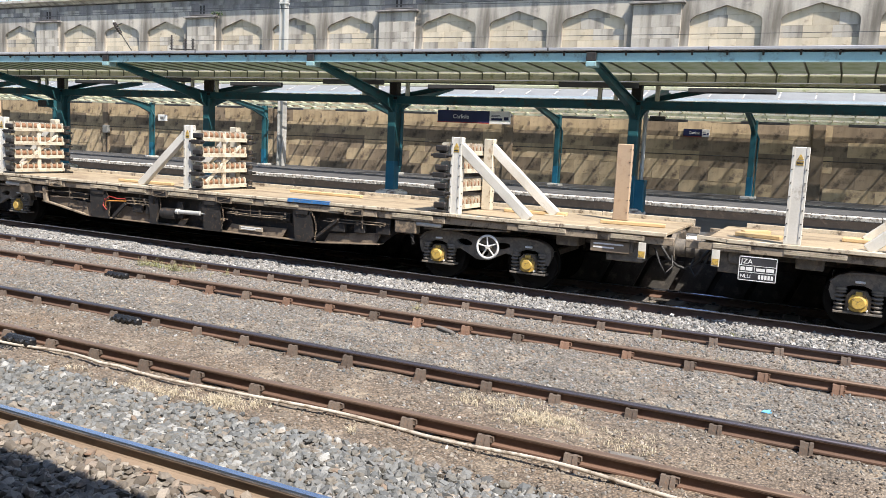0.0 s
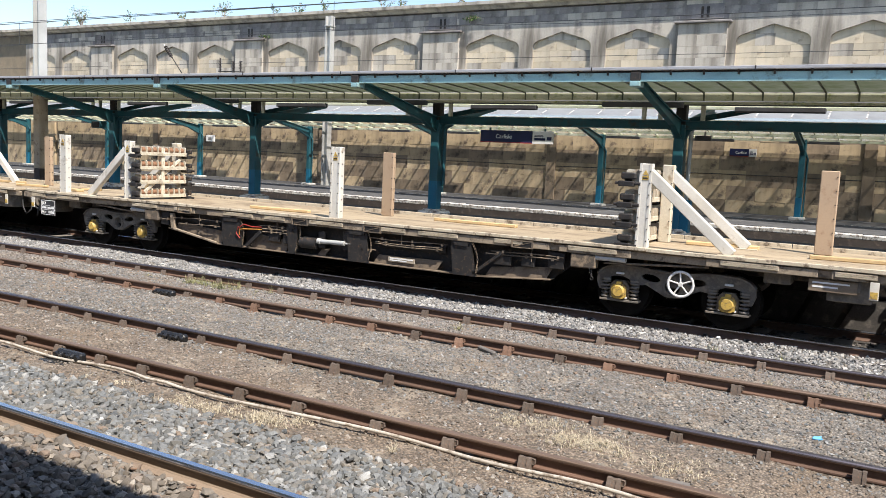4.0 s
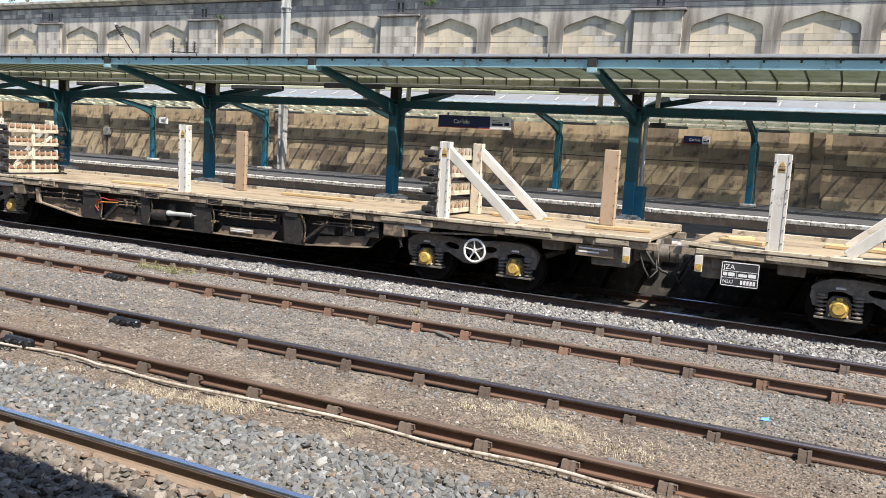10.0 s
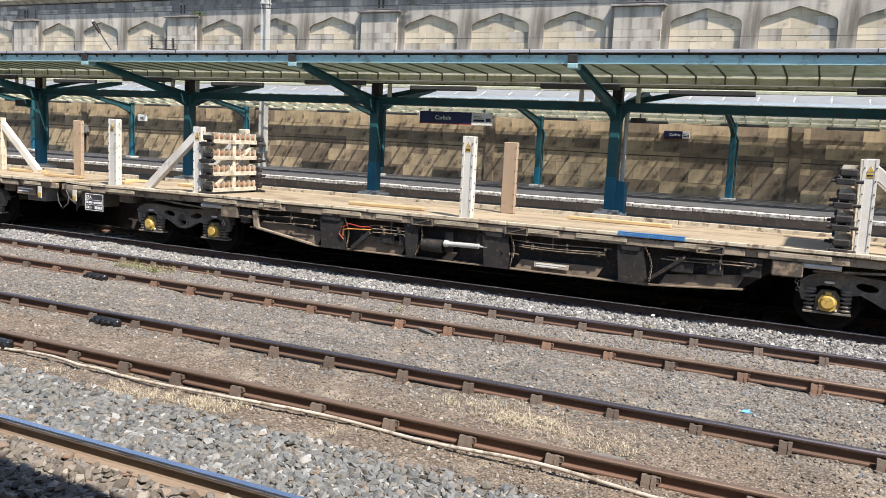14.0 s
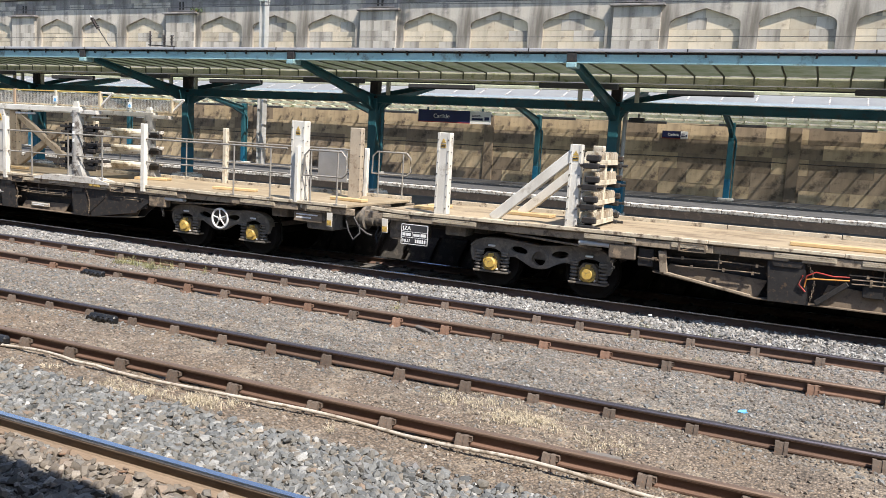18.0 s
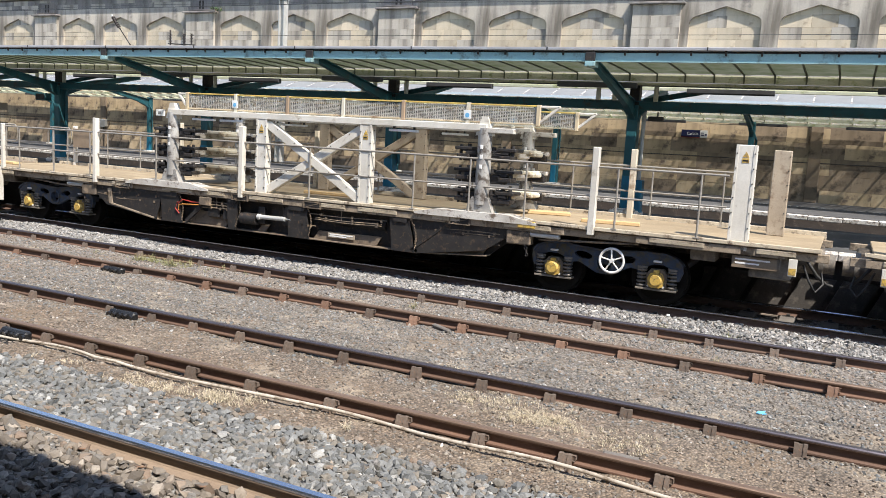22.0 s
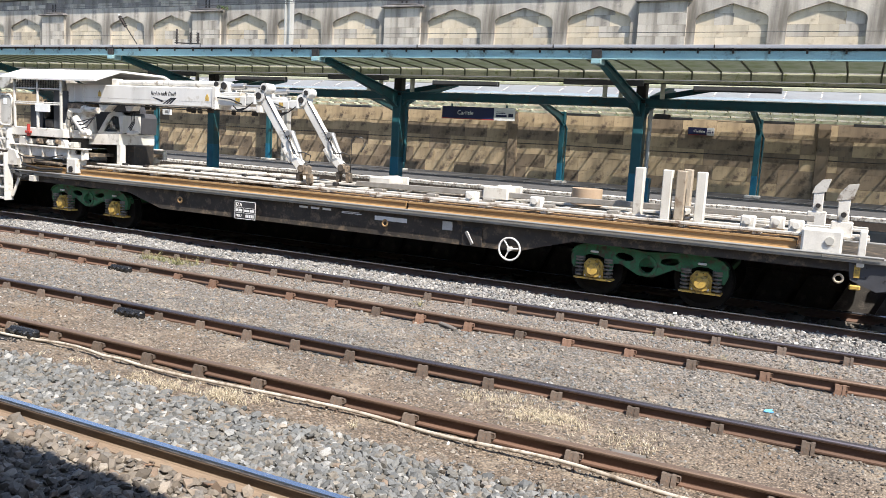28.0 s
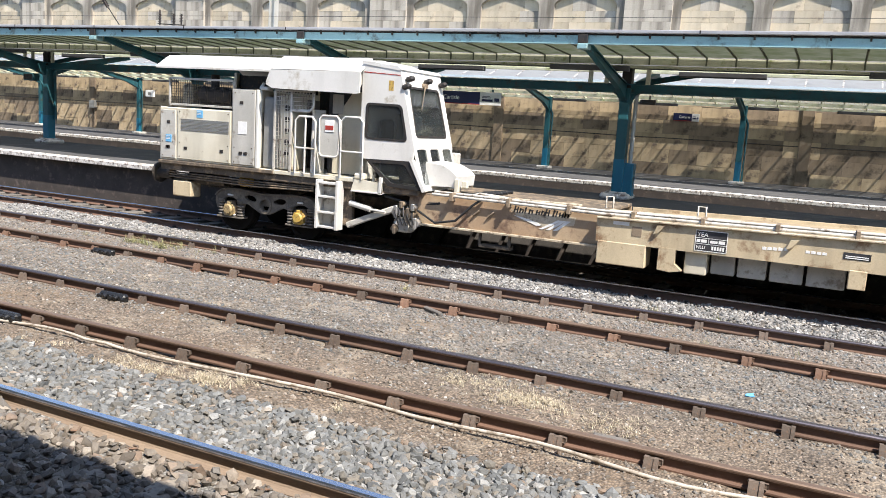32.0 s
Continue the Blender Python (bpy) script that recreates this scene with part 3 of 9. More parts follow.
def level(x, y):
    """Height of the gravel, with its humps and hollows."""
    z = np.interp(y, LEVEL_Y, LEVEL_Z)
    near = np.clip((y - 2.4) / 0.5, 0, 1) * np.clip((16 - y) / 2, 0, 1)
    return z + near * (fbm(x, y, 3, ((1.7, 0.028), (0.55, 0.016), (0.17, 0.009), (0.07, 0.006))))


gx = np.concatenate((spaced([(-900, -120, 60), (-120, -40, 4), (-40, -20, 0.4), (-20, 4, 0.05), (4, 16, 0.4), (16, 100, 6), (100, 900, 80)]),))
gy = np.concatenate((spaced([(-900, -20, 60), (-20, 2.2, 2.0), (2.2, 14.0, 0.05), (14.0, 40, 0.8), (40, 100, 6), (100, 1200, 100)]),))
X, Y = np.meshgrid(gx, gy)
Z = level(X, Y)
nx, ny = len(gx), len(gy)
ii = (np.arange(ny - 1)[:, None] * nx + np.arange(nx - 1)[None, :]).ravel()
quads = np.stack((ii, ii + 1, ii + nx + 1, ii + nx), 1)


def sheet(name, co, quads_, material, smooth=True):
    me = bpy.data.meshes.new(name)
    me.vertices.add(len(co))
    me.vertices.foreach_set("co", np.asarray(co, np.float32).ravel())
    k = quads_.shape[1]
    me.loops.add(quads_.size)
    me.loops.foreach_set("vertex_index", quads_.astype(np.int32).ravel())
    me.polygons.add(len(quads_))
    me.polygons.foreach_set("loop_start", np.arange(0, quads_.size, k, dtype=np.int32))
    me.polygons.foreach_set("use_smooth", np.full(len(quads_), smooth))
    me.materials.append(material)
    me.update(calc_edges=True)
    me.validate()
    return me


def ground_mat():
    """Gravel and dirt: grey stone between the lines, brown dust and rust beside the old rails, near-black under the
    trains.
    """
    m = bpy.data.materials.new("gravel_and_dirt")
    m.use_nodes = True
    n, l = m.node_tree.nodes, m.node_tree.links
    bsdf = n["Principled BSDF"]
    co = n.new("ShaderNodeTexCoord")
    sep = n.new("ShaderNodeSeparateXYZ")
    l.new(co.outputs["Object"], sep.inputs[0])
    wob = n.new("ShaderNodeTexNoise")
    wob.inputs["Scale"].default_value, wob.inputs["Detail"].default_value = 1.3, 5
    l.new(co.outputs["Object"], wob.inputs[0])
    ma = n.new("ShaderNodeMath")
    ma.operation = "MULTIPLY_ADD"
    ma.inputs[1].default_value = 1.1
    l.new(wob.outputs[0], ma.inputs[0])
    l.new(sep.outputs[1], ma.inputs[2])
    rng_ = n.new("ShaderNodeMapRange")
    rng_.inputs[1].default_value, rng_.inputs[2].default_value = 2.55, 16.55
    l.new(ma.outputs[0], rng_.inputs[0])
    ramp = n.new("ShaderNodeValToRGB")
    el = ramp.color_ramp.elements
    # the last stops drop to near-black from the train's near rail onwards
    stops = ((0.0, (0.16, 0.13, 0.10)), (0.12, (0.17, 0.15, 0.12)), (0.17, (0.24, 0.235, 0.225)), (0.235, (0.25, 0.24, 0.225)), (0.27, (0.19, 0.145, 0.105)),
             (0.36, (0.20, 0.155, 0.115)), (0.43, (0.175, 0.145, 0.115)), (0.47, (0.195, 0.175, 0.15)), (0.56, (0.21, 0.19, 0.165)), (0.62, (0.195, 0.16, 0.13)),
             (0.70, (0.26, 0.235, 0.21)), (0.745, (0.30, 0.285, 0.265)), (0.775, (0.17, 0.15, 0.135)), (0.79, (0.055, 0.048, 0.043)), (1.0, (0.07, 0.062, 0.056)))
    el[0].position, el[0].color = stops[0][0], (*stops[0][1], 1)
    el[1].position, el[1].color = stops[-1][0], (*stops[-1][1], 1)
    for p, c in stops[1:-1]:
        e = el.new(p)
        e.color = (*c, 1)
    l.new(rng_.outputs[0], ramp.inputs[0])
    # pebbles
    vor = n.new("ShaderNodeTexVoronoi")
    vor.inputs["Scale"].default_value = 36
    l.new(co.outputs["Object"], vor.inputs[0])
    vr = n.new("ShaderNodeSeparateColor")
    l.new(vor.outputs["Color"], vr.inputs[0])
    pb = n.new("ShaderNodeMapRange")
    pb.inputs[3].default_value, pb.inputs[4].default_value = 0.55, 1.45
    l.new(vr.outputs[0], pb.inputs[0])
    pit = n.new("ShaderNodeMapRange")
    pit.inputs[1].default_value, pit.inputs[2].default_value, pit.inputs[3].default_value, pit.inputs[4].default_value = 0.25, 0.7, 1.08, 0.55
    l.new(vor.outputs["Distance"], pit.inputs[0])
    mu = n.new("ShaderNodeMath")
    mu.operation = "MULTIPLY"
    l.new(pb.outputs[0], mu.inputs[0])
    l.new(pit.outputs[0], mu.inputs[1])
    mix = n.new("ShaderNodeMix")
    mix.data_type, mix.blend_type = "RGBA", "MULTIPLY"
    mix.inputs[0].default_value = 1.0
    l.new(ramp.outputs[0], mix.inputs[6])
    l.new(mu.outputs[0], mix.inputs[7])
    # dark damp and rust patches
    pt = n.new("ShaderNodeTexNoise")
    pt.inputs["Scale"].default_value, pt.inputs["Detail"].default_value = 0.9, 6
    l.new(co.outputs["Object"], pt.inputs[0])
    pr = n.new("ShaderNodeMapRange")
    pr.inputs[1].default_value, pr.inputs[2].default_value, pr.inputs[4].default_value = 0.55, 0.72, 0.55
    l.new(pt.outputs[0], pr.inputs[0])
    mx2 = n.new("ShaderNodeMix")
    mx2.data_type = "RGBA"
    mx2.inputs[7].default_value = (0.19, 0.135, 0.085, 1)
    l.new(pr.outputs[0], mx2.inputs[0])
    l.new(mix.outputs[2], mx2.inputs[6])
    # pale dry dust, and dark oil along the middle of the old tracks
    last = mx2.outputs[2]
    for scale, lo, hi, most, colour in ((1.7, 0.54, 0.66, 0.6, (0.36, 0.30, 0.225)), (2.6, 0.58, 0.66, 0.6, (0.085, 0.07, 0.058))):
        t_, r_, x_ = n.new("ShaderNodeTexNoise"), n.new("ShaderNodeMapRange"), n.new("ShaderNodeMix")
        t_.inputs["Scale"].default_value, t_.inputs["Detail"].default_value, t_.inputs["Roughness"].default_value = scale, 7, 0.65
        mp_ = n.new("ShaderNodeMapping")
        mp_.inputs["Location"].default_value = (scale * 9.1, scale * 3.3, 0)
        l.new(co.outputs["Object"], mp_.inputs[0])
        l.new(mp_.outputs[0], t_.inputs[0])
        r_.inputs[1].default_value, r_.inputs[2].default_value, r_.inputs[4].default_value = lo, hi, most
        l.new(t_.outputs[0], r_.inputs[0])
        x_.data_type = "RGBA"
        l.new(r_.outputs[0], x_.inputs[0])
        l.new(last, x_.inputs[6])
        x_.inputs[7].default_value = (*colour, 1)
        last = x_.outputs[2]
    l.new(last, bsdf.inputs["Base Color"])
    bsdf.inputs["Roughness"].default_value = 0.92
    bp = n.new("ShaderNodeBump")
    bp.inputs["Strength"].default_value, bp.inputs["Distance"].default_value = 0.9, 0.02
    inv = n.new("ShaderNodeMath")
    inv.operation = "SUBTRACT"
    inv.inputs[0].default_value = 1.0
    l.new(vor.outputs["Distance"], inv.inputs[1])
    l.new(inv.outputs[0], bp.inputs["Height"])
    l.new(bp.outputs[0], bsdf.inputs["Normal"])
    return m


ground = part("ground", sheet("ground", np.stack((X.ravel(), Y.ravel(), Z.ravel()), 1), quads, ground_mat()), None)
tagged(ground, "gravel and dirt trackbed between the railway lines", "ground", kind="structure")

# ---- tracks ----
FLAT = [(-0.075, -0.159), (0.075, -0.159), (0.075, -0.148), (0.02, -0.128), (0.009, -0.112), (0.009, -0.052), (0.036, -0.038), (0.036, -0.010), (0.028, 0.0)]
BULL = [(-0.030, -0.148), (0.030, -0.148), (0.036, -0.141), (0.036, -0.126), (0.010, -0.112), (0.010, -0.042), (0.036, -0.031), (0.036, -0.009), (0.027, 0.0)]
R_X0, R_X1 = -70.0, 26.0


def rail(parent, y, prof, top, side):
    half = [(a, b) for a, b in prof if a > 0]
    poly = [(y + a, b) for a, b in half] + [(y - a, b) for a, b in reversed(half)]
    ob = part("rail", MB().prism(poly, "x", R_X0, R_X1), side, parent)
    e = 0.0015
    part("running_surface", MB().prism([(y - 0.0365 - e, -0.022), (y + 0.0365 + e, -0.022), (y + 0.0365 + e, -0.009), (y + 0.028, e), (y - 0.028, e), (y - 0.0365 - e, -0.009)], "x", R_X0, R_X1), top, ob)
    return ob


def chair_mesh(key_side):
    """A cast chair: a base, two jaws and, on the outside, the key."""
    mb = MB().box(-0.10, 0.10, -0.19, 0.19, -0.215, -0.170, 0.012)
    for s in (-1, 1):
        jaw = [(s * 0.035, -0.175), (s * 0.125, -0.175), (s * 0.100, -0.10), (s * 0.075, -0.050), (s * 0.042, -0.046)]
        mb.prism(jaw, "x", -0.072, -0.028)
        mb.prism(jaw, "x", 0.028, 0.072)
        mb.prism([(a * 0.93, b - 0.008) for a, b in jaw], "x", -0.028, 0.028)
        for bx in (-0.075, 0.075):
            mb.cyl((bx, s * 0.155, -0.172), (bx, s * 0.155, -0.135), 0.018, 6)
    if key_side:
        mb.box(-0.085, 0.11, key_side * 0.015, key_side * 0.052, -0.105, -0.055, 0.006)
    return mb


CH_IN, CH_OUT = chair_mesh(0).data("chair", M["chair"]), chair_mesh(-1).data("chair", M["chair"])
CH_RUST = chair_mesh(-1).data("chair", M["rustchair"])


def old_track(name, y0, y1, places, skew, top0, top1, rusty):
    tr = thing(name, "old bullhead railway track on cast chairs, brown with rust", "railway track", kind="structure")
    rail(tr, y0, BULL, M[top0], M["railside"])
    rail(tr, y1, BULL, M[top1], M["railside"])
    places = [places[0] - 0.79 * k for k in range(14, 0, -1)] + places + [places[-1] + 0.8 * k for k in range(1, 6)]
    for i, x in enumerate(places):
        for y, me, dx in ((y0, CH_RUST if rusty(i) else CH_OUT, 0.0), (y1, CH_IN, skew)):
            if -20.5 < x < 3.5:
                part("chair", me, None, tr, at=pose(x + dx, y, 0.003, 0, 0, math.sin(i * 5.1) * 3) @ Matrix.Diagonal((0.80, 0.92, 1.0, 1)))
    return tr


old_track("track_middle", RAILS[2], RAILS[3], [-8.34, -7.60, -6.81, -6.05, -5.25, -4.27, -3.46, -2.68, -1.87, -1.06], 0.15, "railrust", "raildark", lambda i: i in (1, 3, 4, 7))
old_track("track_far", RAILS[4], RAILS[5], [-10.14, -9.34, -8.57, -7.75, -6.95, -6.15, -5.41, -4.63, -3.85, -3.17, -2.34, -1.56, -0.70, 0.12, 0.93], 0.07, "railrust", "raildark", lambda i: i % 3 != 1)
near = thing("track_near", "flat-bottomed railway track with a shiny blue-grey running surface", "railway track", kind="structure")
rail(near, RAILS[0], FLAT, M["railtop"], M["raildust"])
rail(near, RAILS[1], FLAT, M["railtop"], M["raildust"])
PCLIP = MB().tube([(-0.05, 0.0, 0.0), (-0.03, -0.05, 0.02), (0.03, -0.06, 0.025), (0.06, -0.02, 0.02), (0.03, 0.02, 0.015), (-0.02, 0.025, 0.012)], 0.009, 6).data("rail_clip", M["chair"])
busy = thing("track_train", "oily flat-bottomed track under the works train", "railway track", kind="structure")
rail(busy, RAILS[6], FLAT, M["railtop"], M["railside"])
rail(busy, RAILS[7], FLAT, M["railtop"], M["railside"])
SLEEPER = MB().box(-0.14, 0.14, -1.28, 1.28, -0.30, -0.165, 0.02).data("sleeper", M["sleeper"])
CLIP = MB().box(-0.09, 0.09, -0.14, 0.14, -0.168, -0.155, 0.004).box(-0.03, 0.03, 0.05, 0.13, -0.16, -0.12, 0.008).box(-0.03, 0.03, -0.13, -0.05, -0.16, -0.12, 0.008).data("rail_clip", M["clamp"])
for i in range(-46, 10):
    x = i * 0.65
    s = part("sleeper", SLEEPER, None, busy, at=pose(x, 14.31, 0.012, 0, 0, math.sin(i * 3.3) * 0.8))
    for y in (RAILS[6], RAILS[7]):
        part("rail_clip", CLIP, None, s, at=pose(0, y - 14.31, 0))
CSLEEP = MB().box(-0.13, 0.13, -1.27, 1.20, -0.32, -0.162, 0.03).data("sleeper", M["oldconcrete"])
for i in range(-20, 5):
    x = i * 0.64 - 0.19
    sl_ = part("sleeper", CSLEEP, None, near, at=pose(x, 3.775, 0.0))
    for y in (RAILS[0], RAILS[1]):
        for s in (-1, 1):
            part("rail_clip", PCLIP, None, sl_, at=pose(0.02 * s, y + s * 0.085 - 3.775, -0.150, 0, 0, 0 if s < 0 else 180))

# the pale cable that lies along the old rail
pts = [(x, 6.28 + 0.05 * math.sin(x * 1.3) + 0.03 * math.sin(x * 3.1 + 1) - (0.07 if x < -7 else 0), -0.115 + 0.02 * math.sin(x * 2.3)) for x in np.arange(-16, 3.2, 0.25)]
tagged(part("trackside_cable", MB().tube(pts, 0.018, 8), M["cable"]), "pale dusty cable lying on the gravel beside the old rail", "cable")


# ---- platforms ----
def platform(name, label, y0, y1, z, edge_y, x0=-90.0, x1=40.0):
    pf = thing(name, label, "platform", kind="structure")
    part("surface", MB().box(x0, x1, y0 + 0.2, y1, z - 0.12, z), M["tarmac"], pf)
    part("retaining_wall", MB().box(x0, x1, y0 + 0.12, y1 - 0.12, -0.5, z - 0.12), M["sooty"], pf)
    return pf


island = platform("platform_island", "dark tarmac island platform", 15.83, 21.2, 0.915, 15.8)
far = platform("platform_far", "tarmac platform with a white painted edge", 25.75, 34.5, 0.95, 25.4)
nearp = platform("platform_near", "tarmac platform that the film is taken from", -9.0, 1.62, 0.915, 2.28)
COPE = MB().box(0, 0.9, 0, 0.34, -0.13, 0.0, 0.02).data("coping_stone", M["coping"])
for i in range(-56, 10):
    part("coping_stone", COPE, None, far, at=pose(i * 0.905, 25.36, 0.955 + 0.008 * math.sin(i * 7.7), 0.8 * math.sin(i * 3.1)))
for i in range(-40, 10):
    part("painted_line", MB().box(i * 1.45, i * 1.45 + 1.1 + 0.2 * math.sin(i * 5.3), 29.9, 30.02, 0.95, 0.954), M["coping"], far)
COPE2 = MB().box(0, 0.9, 0, 0.5, -0.12, 0.0, 0.012).data("coping_stone", M["coping"])
for i in range(-44, 10):
    part("coping_stone", COPE2, None, island, at=pose(i * 0.905, 15.70, 0.922))
for i in range(-14, 6):
    part("coping_stone", MB().box(0, 0.9, 0, 0.36, -0.16, 0.0, 0.015).data("coping_stone", M["concrete"]), None, nearp, at=pose(i * 0.905, 1.62, 0.915))
SLAB = MB().prism([(0, -0.16), (0.57, -0.16), (0.83, 0.44), (0.26, 0.44)], "y", -0.05, 0.05).data("wall_slab", M["slab"])
for i in range(22):
    part("wall_slab", SLAB, None, island, at=pose(-11.0 + i * 0.68, 15.90 + 0.01 * math.sin(i * 2.3), 0, 3 * math.sin(i * 1.7), 0, 0))


# ---- canopy on the island ----
COLS = [-45.64 + 6.8 * k for k in range(8)]
CY, TIPY, TIPZ = 20.05, 16.42, 4.28
canopy = thing("canopy_island", "green steel platform canopy with dirty glazed wings", "platform canopy", kind="structure")


def col_mesh():
    mb = MB()
    mb.box(-0.13, 0.13, -0.15, 0.15, 0.93, 3.6, 0.02)
    for s in (-1, 1):  # flanges and the curved haunch under the beam
        mb.prism([(s * 0.13, 3.18), (s * 0.16, 3.33), (s * 0.24, 3.45), (s * 0.40, 3.53), (s * 0.13, 3.56)], "y", -0.07, 0.07)
    return mb


def bracket_mesh(tip_y, tip_z, base_y, base_z, root, tip):
    """A tapered I-beam arm from the column's head out to the canopy's edge."""
    mb = MB()
    d = base_y - tip_y
    mid = [(base_y, base_z - root), (base_y - 0.25 * d, base_z - root * 0.35 + 0.12), (tip_y, tip_z - tip), (tip_y, tip_z), (base_y - 0.30 * d, base_z + 0.27), (base_y, base_z + 0.12)]
    mb.prism(mid, "x", -0.02, 0.02)
    lower = [mid[0], mid[1], mid[2]]
    for a, b in zip(lower, lower[1:]):
        mb.beam((0, *a), (0, *b), 0.14, 0.03)
    upper = [mid[3], mid[4], mid[5]]
    for a, b in zip(upper, upper[1:]):
        mb.beam((0, *a), (0, *b), 0.14, 0.03)
    return mb


COL, FOOT = col_mesh().data("column", M["teal"]), MB().box(-0.36, 0.36, -0.36, 0.36, 0.90, 1.05, 0.05).box(-0.26, 0.26, -0.26, 0.26, 1.04, 1.09, 0.03).data("plinth", M["coping"])
ARM = bracket_mesh(TIPY, TIPZ, CY, 3.55, 0.34, 0.13).data("arm", M["teal"])
CAPM = MB().box(-0.10, 0.10, 15.99, 16.30, 4.12, 4.225, 0.01).data("arm_cap", M["teallight"])
CAPD = MB().box(-0.10, 0.10, 16.0, 16.055, 4.23, 4.40, 0.01).data("arm_bracket", M["clamp"])
ARM2 = bracket_mesh(2 * CY - TIPY, TIPZ, CY, 3.55, 0.34, 0.13).data("arm", M["teal"])
POST = MB().box(-0.12, 0.12, CY - 0.12, CY + 0.12, 3.6, 4.10, 0.01).data("stub_post", M["clamp"])
PIPE = MB().tube([(0, 0, 1.75), (0, 0, 3.4), (0.02, 0.1, 3.6)], 0.05, 10).data("downpipe", M["mast"])
PIPEG = MB().tube([(0, 0, 1.75), (0, 0, 3.4), (0.02, 0.1, 3.6)], 0.05, 10).data("downpipe", M["teal"])
PBOX = MB().box(-0.12, 0.14, -0.14, 0.14, 0.95, 1.80, 0.02).data("pipe_casing", M["bluebase"])
LOWER = MB().box(-0.136, 0.136, -0.156, 0.156, 1.07, 1.9, 0.02).data("painted_foot", M["bluebase"])
for k, x in enumerate(COLS):
    c = part("column", COL, None, canopy, at=pose(x, CY, 0))
    part("plinth", FOOT, None, c)
    part("painted_foot", LOWER, None, c)
    if k == 6:
        part("downpipe", PIPE, None, c, at=pose(0.24, 0.05, 0))
        part("pipe_casing", PBOX, None, c, at=pose(0.22, 0.05, 0))
    elif k % 2:
        part("downpipe", PIPEG, None, c, at=pose(0.20, 0.10, 0))
    part("arm", ARM, None, canopy, at=pose(x, 0, 0))
    part("arm", ARM2, None, canopy, at=pose(x, 0, 0))
    part("arm_cap", CAPM, None, canopy, at=pose(x, 0, 0))
    part("arm_bracket", CAPD, None, canopy, at=pose(x, 0, 0))
    part("stub_post", POST, None, canopy, at=pose(x, 0, 0))
    if k < 7:
        part("strut", MB().beam((x + 0.2, CY, 3.70), (x + 1.6, CY + 0.3, 4.0), 0.09, 0.13).data("strut", M["teal"]), None, canopy)
part("beam", MB().box(-48, 10, CY - 0.10, CY + 0.10, 3.515, 3.68, 0.0).box(-48, 10, CY - 0.15, CY + 0.15, 3.68, 3.705).box(-48, 10, CY - 0.15, CY + 0.15, 3.49, 3.515), M["teal"], canopy)


def wing(y_out, y_in, z_out, z_in, parent, frame_m, glass_m, step, x0, x1, deep=0.07):
    """One sloping wing: panes between bars."""
    n = int((x1 - x0) / step)
    w = step - 0.03
    pane = MB().add([(0, y_in, z_in), (w, y_in, z_in), (w, y_out, z_out), (0, y_out, z_out), (0, y_in, z_in + 0.008), (w, y_in, z_in + 0.008), (w, y_out, z_out + 0.008), (0, y_out, z_out + 0.008)],
                    [(0, 1, 2, 3), (7, 6, 5, 4), (0, 4, 5, 1), (1, 5, 6, 2), (2, 6, 7, 3), (3, 7, 4, 0)]).data("pane", glass_m)
    bar = MB().beam((0, y_in, z_in - deep * 0.3), (0, y_out, z_out - deep * 0.3), 0.035, deep, 0.0).data("glazing_bar", frame_m)
    for i in range(n):
        part("pane", pane, None, parent, at=pose(x0 + i * step + 0.015, 0, 0))
        part("glazing_bar", bar, None, parent, at=pose(x0 + i * step, 0, 0))


wing(16.16, 19.1, 4.37, 4.29, canopy, M["oldbar"], M["glazing"], 0.63, -47, 6, 0.03)
wing(23.94, 21.0, 4.37, 4.29, canopy, M["oldbar"], M["glazing"], 0.97, -47, 6, 0.03)
part("fascia", MB().box(-47, 9, 16.08, 16.14, 4.235, 4.39, 0.0).box(-47, 9, 16.06, 16.16, 4.22, 4.24), M["teallight"], canopy)
part("gutter", MB().box(-47, 9, 16.00, 16.22, 4.43, 4.495, 0.01), M["gutter"], canopy)
# black strip that paints the gutter's shadow above the fascia
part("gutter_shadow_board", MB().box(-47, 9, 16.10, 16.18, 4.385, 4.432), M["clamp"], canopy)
GBR = MB().prism([(16.02, 4.43), (16.07, 4.43), (16.07, 4.34), (16.055, 4.34)], "x", -0.018, 0.018).data("gutter_bracket", M["clamp"])
JOINT = MB().box(-0.012, 0.012, 15.995, 16.01, 4.43, 4.495).data("gutter_joint", M["clamp"])
for i in range(84):
    part("gutter_bracket", GBR, None, canopy, at=pose(-47 + i * 0.63, 0, 0))
    if i % 5 == 0:
        part("gutter_joint", JOINT, None, canopy, at=pose(-46.7 + i * 0.63, 0, 0))
for y, sg_ in ((19.12, 1), (20.9, -1)):
    part("purlin", MB().box(-47, 9, y, y + 0.08, 4.10, 4.27, 0.0).box(-47, 9, y + 0.1 * sg_, y + 0.1 * sg_ + 0.12, 4.03, 4.09, 0.0), M["mossy"], canopy)
HANG = MB().box(-0.05, 0.05, 19.74, 19.82, 3.69, 4.12, 0.006).data("hanger", M["mossy"])
PLUG = MB().box(-0.018, 0.018, 19.105, 19.12, 4.10, 4.27).data("purlin_joint", M["oldbar"])
for k, x in enumerate(COLS):
    for dx in (-0.85, -0.45, 0.55):
        part("hanger", HANG, None, canopy, at=pose(x + dx, 0, 0))
for i in range(84):
    part("purlin_joint", PLUG, None, canopy, at=pose(-47 + i * 0.63, 0, 0))
part("cable_tray", MB().box(-47, 9, 19.35, 19.48, 4.02, 4.05), M["clamp"], canopy)
part("valley_gutter", MB().box(-47, 9, 19.5, 20.6, 4.10, 4.15, 0.0), M["gutter"], canopy)
